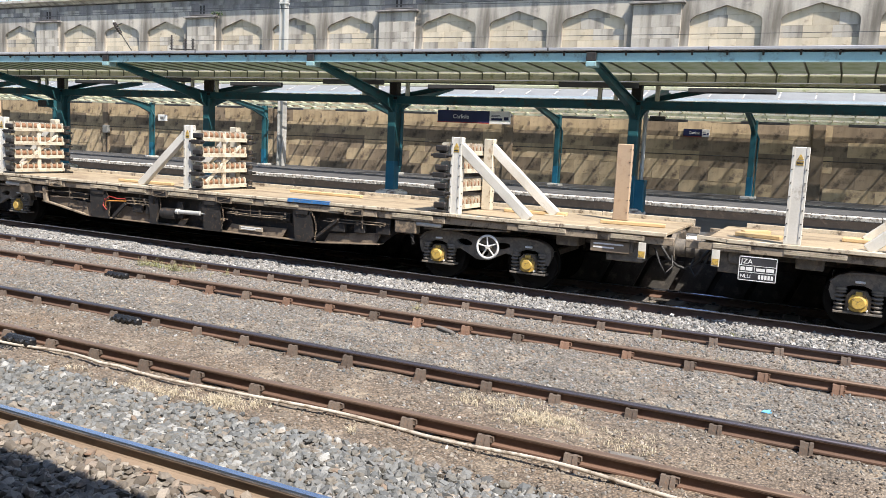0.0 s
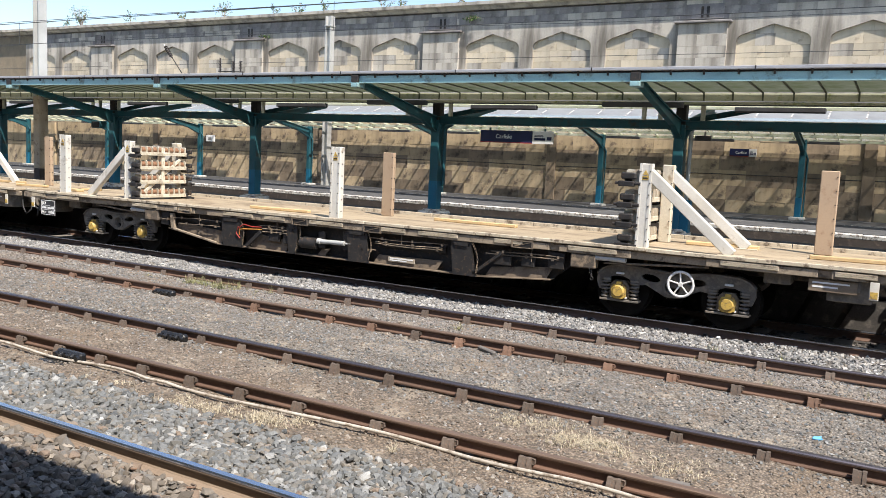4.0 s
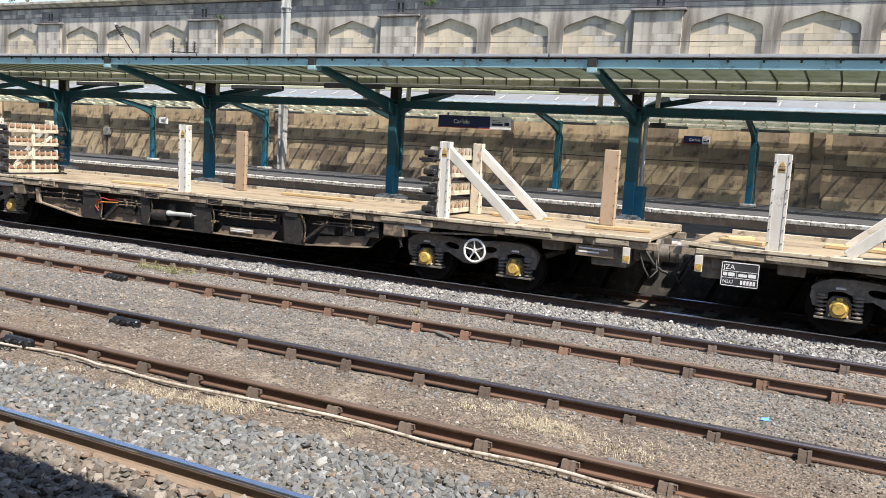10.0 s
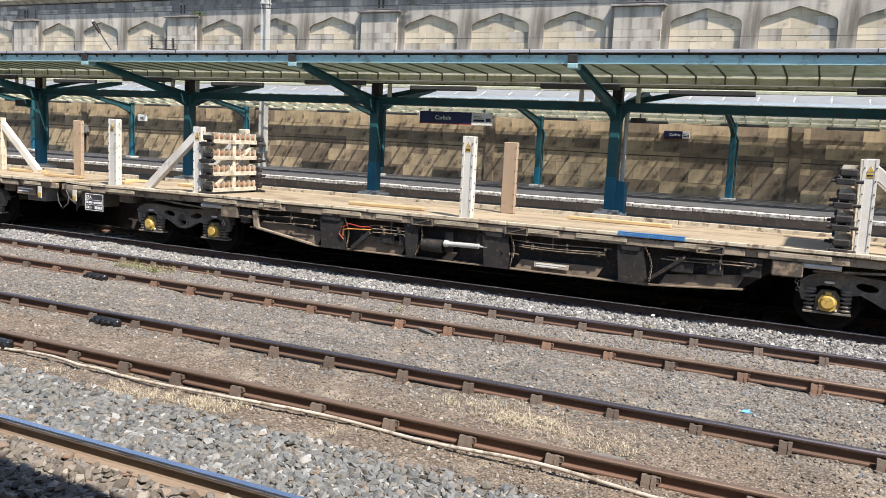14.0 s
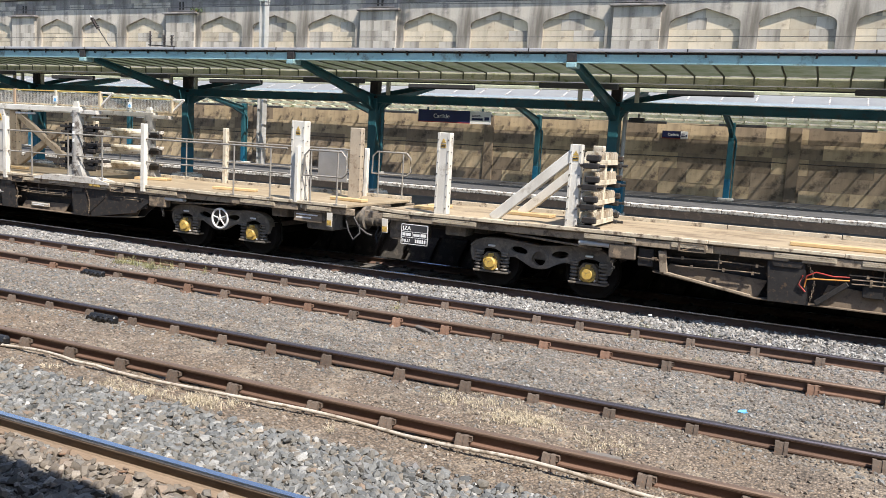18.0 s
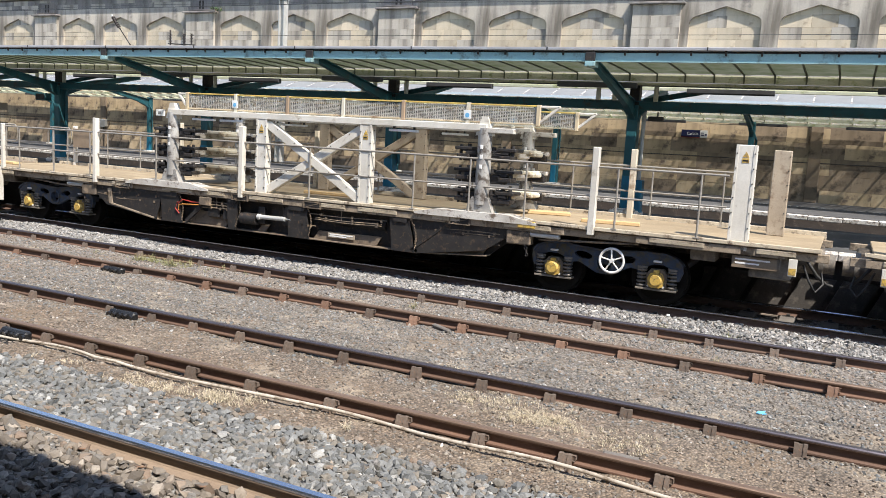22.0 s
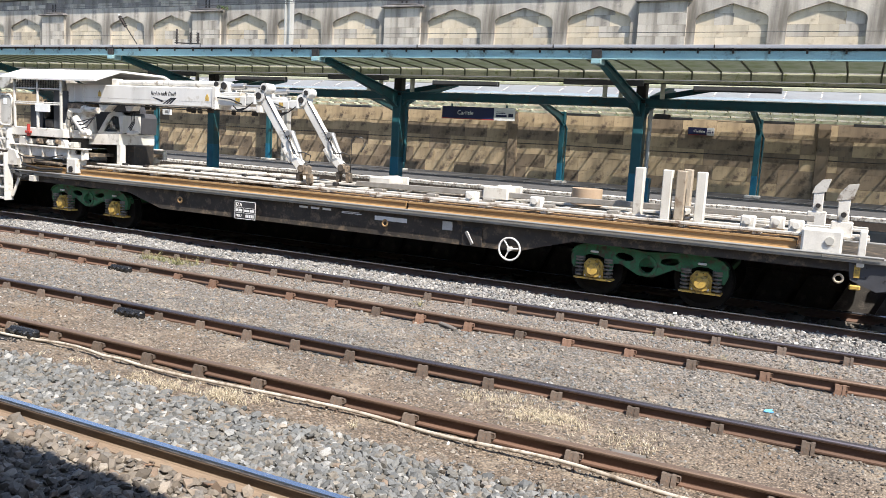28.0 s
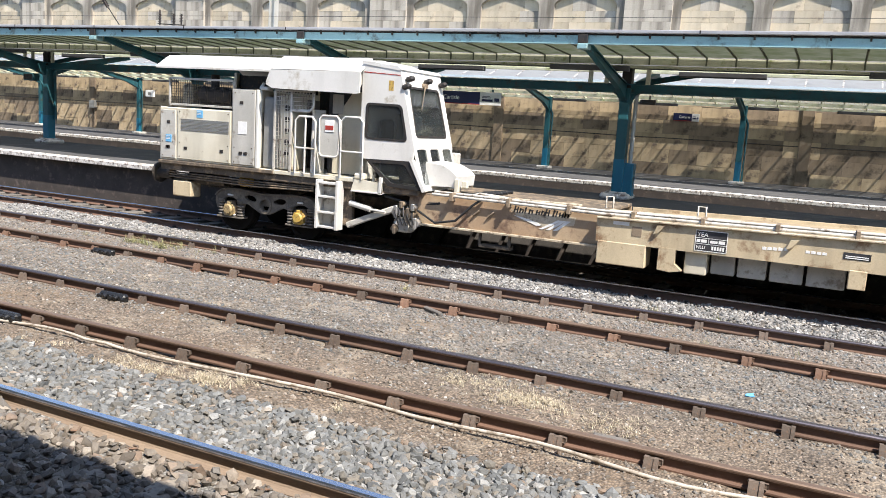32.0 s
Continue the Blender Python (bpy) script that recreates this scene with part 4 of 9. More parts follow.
# housings are coloured dark to carry the shade under the canopy
TUBE = MB().box(-0.95, 0.95, -0.07, 0.07, -0.06, 0.06, 0.012).data("strip_light", M["darkcase"])
for i in range(-14, 3):
    lt = part("strip_light", TUBE, None, None, at=pose(i * 3.4 + 1.3 - 0.5 * (i % 2), 18.90 + 0.70 * (i % 2), 3.985 - 0.045 * (i % 2)))
    tagged(lt, "long grey strip light hung under the canopy", "strip light", "canopy strip lights")

# ---- canopy on the far platform ----
FCOLS = [-46.9 + 7.28 * k for k in range(8)]
FY = 31.0
fc = thing("canopy_far", "low glazed canopy on thin green columns before the stone wall", "platform canopy", kind="structure")
FCOL = MB().box(-0.10, 0.10, -0.11, 0.11, 0.95, 3.75, 0.015).data("column", M["teal"])
FLOW = MB().box(-0.105, 0.105, -0.115, 0.115, 1.02, 1.75, 0.015).data("painted_foot", M["bluebase"])
FFOOT = MB().box(-0.26, 0.26, -0.26, 0.26, 0.94, 1.06, 0.03).data("plinth", M["concrete"])
FARM = bracket_mesh(27.7, 4.14, FY, 3.5, 0.30, 0.12).data("arm", M["teal"])
FPIPE = MB().tube([(0.17, 0.0, 1.0), (0.17, 0.0, 3.1), (0.05, -0.1, 3.4)], 0.04, 8).data("downpipe", M["teal"])
for k, x in enumerate(FCOLS):
    c = part("column", FCOL, None, fc, at=pose(x, FY, 0))
    part("plinth", FFOOT, None, c)
    part("painted_foot", FLOW, None, c)
    part("downpipe", FPIPE, None, c)
    part("arm", FARM, None, fc, at=pose(x, 0, 0))
wing(28.75, 33.3, 4.66, 3.86, fc, M["mossy"], M["clearglazing"], 0.74, -60, 16)
# the front slope, of pale panels between white bars
wing(27.45, 28.7, 4.25, 4.67, fc, M["coping"], M["palefront"], 1.05, -60, 16)
part("fascia", MB().box(-60, 16, 27.34, 27.42, 4.17, 4.25, 0.0), M["lightfascia"], fc)
part("purlin", MB().box(-60, 16, 30.9, 31.1, 4.02, 4.19, 0.0), M["mossy"], fc)
part("purlin", MB().box(-60, 16, 33.0, 33.2, 3.75, 3.84, 0.0), M["mossy"], fc)
part("purlin", MB().box(-60, 16, 32.1, 32.2, 3.88, 3.98, 0.0), M["mossy"], fc)
FTUBE = MB().box(-0.85, 0.85, -0.07, 0.07, -0.05, 0.05, 0.012).data("strip_light", M["darkcase"])
for i in range(-12, 3):
    lt = part("strip_light", FTUBE, None, None, at=pose(i * 3.64 + 0.6, 32.55, 3.72))
    tagged(lt, "grey strip light hung under the far canopy", "strip light", "far canopy strip lights")

# ---- the stone wall ----
WY = 33.5
wall = thing("wall_stone", "tall sandstone retaining wall with blind arches and a cornice", "wall", kind="structure")
part("core", MB().box(-110, 60, WY + 0.16, WY + 1.4, -0.5, 9.2), M["mortar"], wall)
part("upper_face", MB().box(-110, 60, WY + 0.02, WY + 0.16, 4.2, 6.4), M["stonegrey"], wall)
part("end_face", MB().box(-110, -48, WY + 0.02, WY + 0.16, -0.5, 4.1), M["stone"], wall)
part("end_face", MB().box(10, 60, WY + 0.02, WY + 0.16, -0.5, 4.1), M["stone"], wall)
PIL = [-7.53 + 11.9 * k for k in range(-5, 3)]
Z0, SPR, SH, APEX, TOPZ = 6.4, 7.58, 7.85, 8.20, 8.66


def arch_face():
    """The stone round one blind arch: jambs and a head cut to a blunt point, 14 cm deep."""
    mb = MB()
    h = 1.665
    for s in (-1, 1):
        mb.prism([(s * h, Z0), (s * h, SPR), (s * 1.34, SPR), (s * 1.34, Z0)], "y", WY, WY + 0.16)
        mb.prism([(s * h, SPR), (s * h, SH), (s * 1.06, SH), (s * 1.20, SH - 0.06), (s * 1.30, SPR + 0.12), (s * 1.34, SPR)], "y", WY, WY + 0.16)
        mb.prism([(s * h, SH), (s * h, TOPZ), (0, TOPZ), (0, APEX), (s * 1.06, SH)], "y", WY, WY + 0.16)
    return mb


AF = arch_face().data("arch_surround", M["stonegrey"])
BLK = {}


def block(parent, x, z, w, h, y, d, key):
    k = (round(w, 2), round(h, 2), key, d)
    if k not in BLK:
        BLK[k] = MB().box(0, w - 0.005, 0, d, 0, h - 0.005, 0.003).data("stone_block", M[key])
    return part("stone_block", BLK[k], None, parent, at=pose(x, y, z))


for p in PIL:
    for d in (2.62, 5.95, 9.28):
        if not -50 < p + d < 6:
            continue
        part("arch_surround", AF, None, wall, at=pose(p + d, 0, 0))
        for r in range(4):
            x = -1.36
            ws = [(0.8, 1.0, 0.92), (1.1, 0.9, 0.72), (0.7, 0.72, 1.3), (1.36, 1.36)][(r + int(p + d)) % 4]
            for w in ws:
                block(wall, p + d + x, 6.5 + r * 0.45, w, 0.45, WY + 0.145 - 0.012 * rng.random(), 0.05, "stonewarm" if rng.random() < 0.75 else "stonegrey")
                x += w
    if -50 < p < 8:
        pl = part("pilaster", MB().box(p - 0.95, p + 0.95, WY - 0.10, WY + 0.16, Z0, 8.30, 0.01), M["stonegrey"], wall)
        part("ledge", MB().box(p - 1.10, p + 1.10, WY - 0.28, WY + 0.1, 8.30, 8.38, 0.015).prism([(WY - 0.2, 8.38), (WY + 0.1, 8.38), (WY + 0.1, 8.46)], "x", p - 1.05, p + 1.05), M["stonedark"], pl)
        part("niche", MB().box(p - 0.75, p + 0.75, WY - 0.04, WY + 0.16, 8.46, 9.05, 0.01), M["stonedark"], pl)
        part("slot", MB().box(p - 0.12, p - 0.02, WY - 0.07, WY, 8.52, 8.95, 0.01).box(p + 0.10, p + 0.2, WY - 0.07, WY, 8.52, 8.95, 0.01), M["clamp"], pl)
        for r in range(4):
            off = 0.0 if r % 2 else 0.45
            for w0, w1 in ((-0.95, -0.05 - off + 0.3), (-0.05 - off + 0.3, 0.95)):
                block(wall, p + w0, 6.5 + r * 0.45, w1 - w0, 0.45, WY - 0.125, 0.06, "stonegrey")
# courses above the arches, under the cornice
for r, z in enumerate((8.66, 8.94)):
    x = -50.0 + 0.4 * r
    while x < 10:
        w = (1.1, 1.4, 0.9, 1.25)[int(rng.integers(4))]
        block(wall, x, z, w, 0.28, WY + 0.005 * rng.random(), 0.16, "stonedark" if rng.random() < 0.7 else "stonegrey")
        x += w
# gaps between the bays
for p in PIL:
    part("pier", MB().box(p - 0.95, p + 0.95, WY + 0.01, WY + 0.16, 8.30, 8.72), M["stonedark"], wall)
part("cornice", MB().prism([(WY + 0.2, 9.28), (WY - 0.06, 9.28), (WY - 0.20, 9.40), (WY - 0.38, 9.46), (WY - 0.38, 9.60), (WY + 0.2, 9.64)], "x", -110, 60), M["stonegrey"], wall)
part("wall_top", MB().box(-110, 60, WY + 0.18, WY + 1.4, 9.2, 9.66), M["stonedark"], wall)
# the lower courses
ROWS = (0.95, 1.43, 1.98, 2.60, 3.15, 3.72, 4.2)
for r in range(6):
    x = -47.6 + 0.7 * (r % 2)
    h = ROWS[r + 1] - ROWS[r]
    while x < 9.5:
        w = (1.3, 1.75, 2.2, 1.1, 1.5)[int(rng.integers(5))]
        dark = rng.random() < (0.34, 0.34, 0.20, 0.14, 0.08, 0.05)[r] + 0.35 * min(max((x + 9.0) / 5.0, 0.0), 1.0) * (0.6 if r > 3 else 1.0)
        block(wall, x, ROWS[r], w, h, WY - 0.012 * rng.random(), 0.2, "stonebrown" if dark else "stone")
        x += w
for x in (-38.5, -26.2, -13.6, -1.2):
    part("buttress", MB().box(x - 0.22, x + 0.22, WY - 0.09, WY + 0.05, 0.95, 4.0, 0.015), M["stonebrown"], wall)
tagged(part("wall_pipe", MB().tube([(x, WY - 0.06, 2.43 + 0.015 * math.sin(x)) for x in np.arange(-60, 16, 2.0)], 0.02, 6), M["clamp"]), "thin dark pipe fixed along the stone wall", "pipe")

# a roof behind the film's stand, whose shadow falls on the near track
shelter = thing("canopy_near", "plain canopy over the near platform", "platform canopy", kind="structure")
part("roof", MB().box(-60, 14, -9.0, 2.22, 5.1, 5.3), M["teal"], shelter)
part("back_wall", MB().box(-60, 30, -9.3, -9.0, 0.6, 6.5), M["stone"], shelter)

# ---- the works train ----
TY = 14.31
movers, spinners = [], []


def holed_plate(outer, holes, y0, y1):
    """A plate in the x-z plane with holes through it, from y0 to y1."""
    bm = bmesh.new()
    loops = []
    for loop in [outer] + holes:
        vs = [bm.verts.new((x, y0, z)) for x, z in loop]
        loops.append(vs)
        for a, b in zip(vs, vs[1:] + vs[:1]):
            bm.edges.new((a, b))
    bmesh.ops.triangle_fill(bm, use_beauty=True, use_dissolve=False, edges=bm.edges[:])
    bm.verts.index_update()
    mb = MB()
    v = [tuple(p.co) for p in bm.verts]
    n = len(v)
    f = [tuple(q.index for q in face.verts) for face in bm.faces]
    mb.add(v + [(x, y1, z) for x, _, z in v], f + [tuple(k + n for k in reversed(q)) for q in f])
    for loop in loops:
        idx = [p.index for p in loop]
        mb.add(v + [(x, y1, z) for x, _, z in v], [(a, b, b + n, a + n) for a, b in zip(idx, idx[1:] + idx[:1])])
    bm.free()
    return mb


def oval(cx, cz, rx, rz, n=18, tilt=0.0):
    out = []
    for i in range(n):
        a = 2 * math.pi * i / n
        x, z = rx * math.cos(a), rz * math.sin(a)
        out.append((cx + x * math.cos(tilt) - z * math.sin(tilt), cz + x * math.sin(tilt) + z * math.cos(tilt)))
    return out


def bogie_meshes(paint):
    f = MB()
    half = [(0.0, 0.43), (0.12, 0.44), (0.24, 0.50), (0.44, 0.60), (0.56, 0.58), (0.585, 0.44), (0.66, 0.42), (0.67, 0.55), (0.72, 0.66), (0.82, 0.70), (0.98, 0.70), (1.08, 0.66), (1.11, 0.52), (1.12, 0.44), (1.24, 0.46),
            (1.29, 0.60), (1.27, 0.72), (1.18, 0.81), (1.02, 0.87), (0.70, 0.885), (0.40, 0.86), (0.0, 0.83)]
    outer = [(-x, z) for x, z in half[::-1]] + half[1:-1]
    holes = [oval(0, 0.615, 0.125, 0.125), oval(-0.37, 0.72, 0.155, 0.062, 14, -0.12), oval(0.37, 0.72, 0.155, 0.062, 14, 0.12)]
    for y in (-1.02, 0.93):
        pl = holed_plate(outer, holes, y, y + 0.09)
        f.add(pl.v, pl.f)
        f.ring((0, y + 0.045, 0.615), (0, 1, 0), 0.125, 0.175, 0.13, 20)
        for s in (-1, 1):  # the broad top flange
            run = [(0.0, 0.835), (0.40, 0.865), (0.70, 0.89), (1.02, 0.875), (1.18, 0.815), (1.28, 0.72)]
            for a, b in zip(run, run[1:]):
                f.beam((s * a[0], y + 0.06, a[1]), (s * b[0], y + 0.06, b[1]), 0.19, 0.03, 0.004)
    f.box(-0.16, 0.16, -0.95, 0.95, 0.58, 0.80, 0.02)
    for s in (-1, 1):
        f.box(s * 1.22 - 0.05, s * 1.22 + 0.05, -0.93, 0.93, 0.60, 0.70, 0.01)
    w = MB()
    w.cyl((0, -0.98, 0), (0, 0.98, 0), 0.075, 12)
    for s in (-1, 1):
        w.cyl((0, s * 0.70, 0), (0, s * 0.82, 0), 0.455, 36)
        w.cyl((0, s * 0.66, 0), (0, s * 0.70, 0), 0.485, 36)
        w.ring((0, s * 0.82, 0), (0, 1, 0), 0.37, 0.45, 0.03, 36)
        w.cyl((0, s * 0.82, 0), (0, s * 0.86, 0), 0.12, 16)
        for k in range(6):
            a = k * math.pi / 3
            w.cyl((0.25 * math.cos(a), s * 0.82, 0.25 * math.sin(a)), (0.25 * math.cos(a), s * 0.828, 0.25 * math.sin(a)), 0.035, 8)
    a = MB().prism([(-0.12, -0.10), (-0.13, 0.03), (-0.09, 0.11), (0.09, 0.11), (0.13, 0.03), (0.12, -0.10), (0.06, -0.13), (-0.06, -0.13)], "y", -1.10, -1.02).cyl((0, -1.10, 0), (0, -1.14, 0), 0.11, 16, 0.085)
    a.box(-0.045, 0.045, -1.10, -1.02, 0.10, 0.16, 0.01)
    h = MB().prism([(-0.17, -0.15), (-0.17, 0.08), (-0.10, 0.17), (0.10, 0.17), (0.17, 0.08), (0.17, -0.15)], "y", -1.03, -0.88)
    hp = MB().box(-0.33, 0.33, -1.07, -0.86, -0.18, -0.145, 0.006)
    sp = MB()
    for k in range(5):
        sp.torus((0, -0.99, -0.11 + k * 0.062), (0, 0, 1), 0.066, 0.02, 14, 6)
    sp.cyl((0, -0.99, -0.14), (0, -0.99, 0.17), 0.035, 8).cyl((0, -0.99, 0.165), (0, -0.99, 0.20), 0.085, 14)
    bo = MB().cyl((0, -1.03, -0.11), (0, -1.075, -0.11), 0.018, 6)
    return dict(frame=f.data("bogie", M[paint]), wheel=w.data("wheelset", M["wheel"]), cap=a.data("axlebox", M["yellow"]), dirty=a.data("axlebox", M["dullyellow"]),
                housing=h.data("axlebox_housing", M["undergrey"]), yhousing=h.data("axlebox_housing", M["yellow"]), plate=hp.data("spring_plate", M["bogie"]), yplate=hp.data("spring_plate", M["yellow"]), spring=sp.data("spring", M["spring"]), bolts=bo.data("bolt", M["handwheel"]))


BG = {k: bogie_meshes(k) for k in ("bogie", "green", "bluebog")}


def handwheel_mesh():
    mb = MB().torus((0, 0, 0), (0, 1, 0), 0.20, 0.022, 28, 8)
    for k in range(5):
        a = k * 2 * math.pi / 5 + 0.4
        mb.cyl((0, 0, 0), (0.20 * math.cos(a), 0, 0.20 * math.sin(a)), 0.014, 6)
    return mb.cyl((0, -0.03, 0), (0, 0.14, 0), 0.035, 10)


HW = handwheel_mesh().data("handwheel", M["handwheel"])


def bogie(parent, x, paint="bogie", wheel_at=None, caps="cc"):
    g = BG[paint]
    ob = part("bogie", g["frame"], None, parent, at=pose(x, 0, 0))
    if paint != "bogie":
        ob["label"] = "green painted bogie" if paint == "green" else "blue painted bogie"
    for i, s in enumerate((-0.88, 0.88)):
        wh = part("wheelset", g["wheel"], None, ob, at=pose(s, 0, 0.455))
        spinners.append((wh, s))
        part("axlebox", g["dirty"] if caps[i] == "d" else g["cap"], None, ob, at=pose(s, 0, 0.455))
        part("axlebox_housing", g["yhousing" if caps == "yy" else "housing"], None, ob, at=pose(s, 0, 0.455))
        part("spring_plate", g["yplate" if caps == "yy" else "plate"], None, ob, at=pose(s, 0, 0.455))
        for dx in (-0.245, 0.245):
            part("spring", g["spring"], None, ob, at=pose(s + dx, 0, 0.455))
            part("bolt", g["bolts"], None, ob, at=pose(s + dx * 0.5, 0, 0.455))
        part("grab_plate", GRAB, None, ob, at=pose(s, 0, 0.455))
    if wheel_at is not None:
        part("handwheel", HW, None, ob, "white spoked handbrake wheel", at=pose(wheel_at, -1.19, 0.70))
    return ob


GRAB = MB().box(-0.07, 0.07, -1.06, -1.02, 0.28, 0.315, 0.01).data("grab_plate", M["letter"])
HALF = 10.10


def wagon_meshes():
    """The underframe of the flat wagon, near side towards -y."""
    d = {}
    for key, m_ in (("deck", "deck"), ("deck2", "deckdark"), ("deck3", "deckbrown")):
        d[key] = MB().box(-9.80, 9.95, -1.28, 1.28, 1.17, 1.225, 0.01).data("deck", M[m_])
    x = -9.48
    k = 0
    d["lips"] = [MB().prism([(-9.92, 1.215), (-9.48, 1.185), (-9.48, 1.24), (-9.92, 1.262)], "y", -1.325, -1.27).data("deck_edge", M["lip"])]
    while x < 9.86:
        w = (2.45, 3.1, 1.9, 2.8)[k % 4]
        w = min(w, 10.0 - x)
        d["lips"].append(MB().box(x, x + w - 0.008, -1.335, -1.285, 1.178 + 0.004 * (k % 3), 1.24 + 0.005 * (k % 2), 0.008).data("deck_edge", M["lip"]))
        d["lips"].append(MB().box(x, x + w - 0.012, 1.285, 1.335, 1.165, 1.30, 0.008).data("deck_edge", M["lip"]))
        x += w
        k += 1
    for y in (-1.26, 1.18):
        sb = MB().box(-HALF, HALF, y, y + 0.08, 1.04, 1.165, 0.01)
        y = -1.31 if y < 0 else 1.25
        x = -HALF + 0.2
        i = 0
        while x < HALF - 0.5:
            w = (1.25, 0.7, 1.6, 0.45)[i % 4]
            if abs(abs(x + w / 2) - 6.72) > 0.6:
                sb.box(x, x + w, y, y + 0.06, 1.045, 1.162, 0.008)
            x += w + (0.12, 0.38, 0.18)[i % 3]
            i += 1
        d.setdefault("solebars", []).append(sb.data("solebar", M["solebar"]))
    # open stanchion pockets in the solebar
    for x in (-4.35, -1.03, 0.77, 3.95):
        pk = MB().box(x - 0.02, x + 0.40, -1.335, -1.31, 1.15, 1.17).box(x - 0.02, x + 0.40, -1.335, -1.31, 1.035, 1.05)
        pk.box(x - 0.02, x + 0.01, -1.335, -1.31, 1.05, 1.15).box(x + 0.37, x + 0.40, -1.335, -1.31, 1.05, 1.15).beam((x + 0.05, -1.325, 1.06), (x + 0.33, -1.325, 1.14), 0.015, 0.015, 0)
        d.setdefault("pockets", []).append(pk.data("stanchion_pocket", M["undergrey"]))
        # a black sheet paints the shade inside each open pocket
        d.setdefault("pocket_shades", []).append(MB().box(x + 0.01, x + 0.37, -1.322, -1.312, 1.052, 1.148).data("pocket_back", M["clamp"]))
    sill = MB().box(-HALF + 0.1, HALF - 0.1, -0.42, 0.42, 0.86, 1.17, 0.02)
    # fish-bellied side girders with a bottom flange
    belly = [(-5.35, 1.03), (-4.75, 0.66), (-3.2, 0.43), (3.2, 0.43), (4.65, 0.53), (5.3, 1.03)]
    # the webs are black: the shade under the deck is in their colour
    for k, y in (("web_a", -1.06), ("web_b", 1.02)):
        d[k] = MB().prism(belly, "y", y, y + 0.04).data("side_girder", M["clamp"])
        fl = MB()
        for a, b in zip(belly[1:4], belly[2:5]):
            fl.beam((a[0], y - 0.06 if y < 0 else y + 0.1, a[1] - 0.008), (b[0], y - 0.06 if y < 0 else y + 0.1, b[1] - 0.008), 0.22, 0.022, 0.003)
        d[k + "_flange"] = fl.data("girder_flange", M["girder"])
    # tan patches paint the sunlit lower parts of the black girder
    for x0, x1, z0, z1, za, zb in ((-4.62, -3.16, 0.63, 0.42, 0.80, 0.70), (-2.32, -1.32, 0.42, 0.42, 0.74, 0.66), (-0.50, -0.30, 0.42, 0.42, 0.58, 0.60), (0.90, 2.34, 0.42, 0.42, 0.60, 0.62), (3.36, 4.55, 0.43, 0.51, 0.62, 0.74)):
        sk = MB().add([(x0, -1.165, z0), (x1, -1.165, z1), (x1 + 0.12, -1.145, zb), (x0 + 0.12, -1.145, za), (x0, -1.14, z0), (x1, -1.14, z1), (x1 + 0.12, -1.12, zb), (x0 + 0.12, -1.12, za)], [(0, 1, 2, 3), (7, 6, 5, 4), (0, 4, 5, 1), (1, 5, 6, 2), (2, 6, 7, 3), (3, 7, 4, 0)])
        d.setdefault("sun_patches", []).append(sk.data("girder_skirt", M["girder"]))
    d["floor_frame"] = MB().box(-5.4, 5.4, -1.0, 1.0, 1.0, 1.165).data("floor_frame", M["under"])
    d["sill"] = sill.data("centre_sill", M["under"])
    # dark mounting plates before the girder
    for x0, x1, sl_ in ((-3.06, -2.54, 0.10), (-1.22, -0.92, -0.05), (0.32, 0.80, 0.06), (2.69, 3.10, 0.13)):
        d.setdefault("plates", []).append(MB().prism([(x0, 1.04), (x1, 1.04), (x1 + sl_, 0.42), (x0 + 0.06, 0.42)], "y", -1.275, -1.235).prism([(x0 + 0.05, 1.05), (x1 - 0.02, 1.05), (x1 - 0.05, 0.96), (x0 + 0.1, 0.96)], "y", -1.30, -1.275).data("mounting_plate", M["clamp"]))
        ch = MB()
        for i in range(12):
            ch.torus((x1 + sl_ * i / 11 + 0.05 + 0.05 * math.sin(i * 0.35), -1.29, 1.02 - i * 0.047), (1, 0, 0) if i % 2 else (0, 1, 0), 0.017, 0.006, 8, 4)
        d.setdefault("chains", []).append(ch.data("chain", M["undergrey"]))
    # brackets of the girder's ends
    d.setdefault("plates", []).append(MB().beam((-4.62, -1.24, 1.0), (-4.57, -1.24, 0.66), 0.07, 0.12).beam((-4.57, -1.25, 0.66), (-3.25, -1.24, 0.45), 0.06, 0.045).data("end_bracket", M["solebar"]))
    d["plates"].append(MB().beam((3.15, -1.25, 0.46), (3.75, -1.25, 0.92), 0.05, 0.06).data("stay_bracket", M["clamp"]))
    d["plates"].append(MB().beam((-2.35, -1.24, 0.46), (-1.95, -1.24, 0.80), 0.05, 0.08).data("stay_bracket", M["clamp"]))
    # air tanks and gear in the shade
    for x0, x1, z, r in ((-4.5, -3.3, 0.86, 0.10), (1.05, 2.5, 0.82, 0.11), (-0.85, -0.45, 0.68, 0.12)):
        y = -1.0 if r < 0.12 else -1.2
        d.setdefault("tanks", []).append(MB().cyl((x0, y, z), (x1, y, z), r, 14).data("air_tank", M["clamp"]))
    for x0, x1, z0, z1 in ((-1.75, -1.45, 0.62, 0.86), (-1.35, -1.2, 0.6, 0.8), (3.55, 3.9, 0.68, 0.86), (4.1, 4.35, 0.70, 0.9), (-0.42, -0.26, 0.60, 0.95), (0.2, 0.34, 0.62, 1.0), (4.6, 4.9, 0.72, 1.02), (-5.0, -4.75, 0.72, 1.02)):
        d["tanks"].append(MB().box(x0, x1, -1.235, -1.17, z0, z1, 0.015).data("valve_box", M["clamp"]))
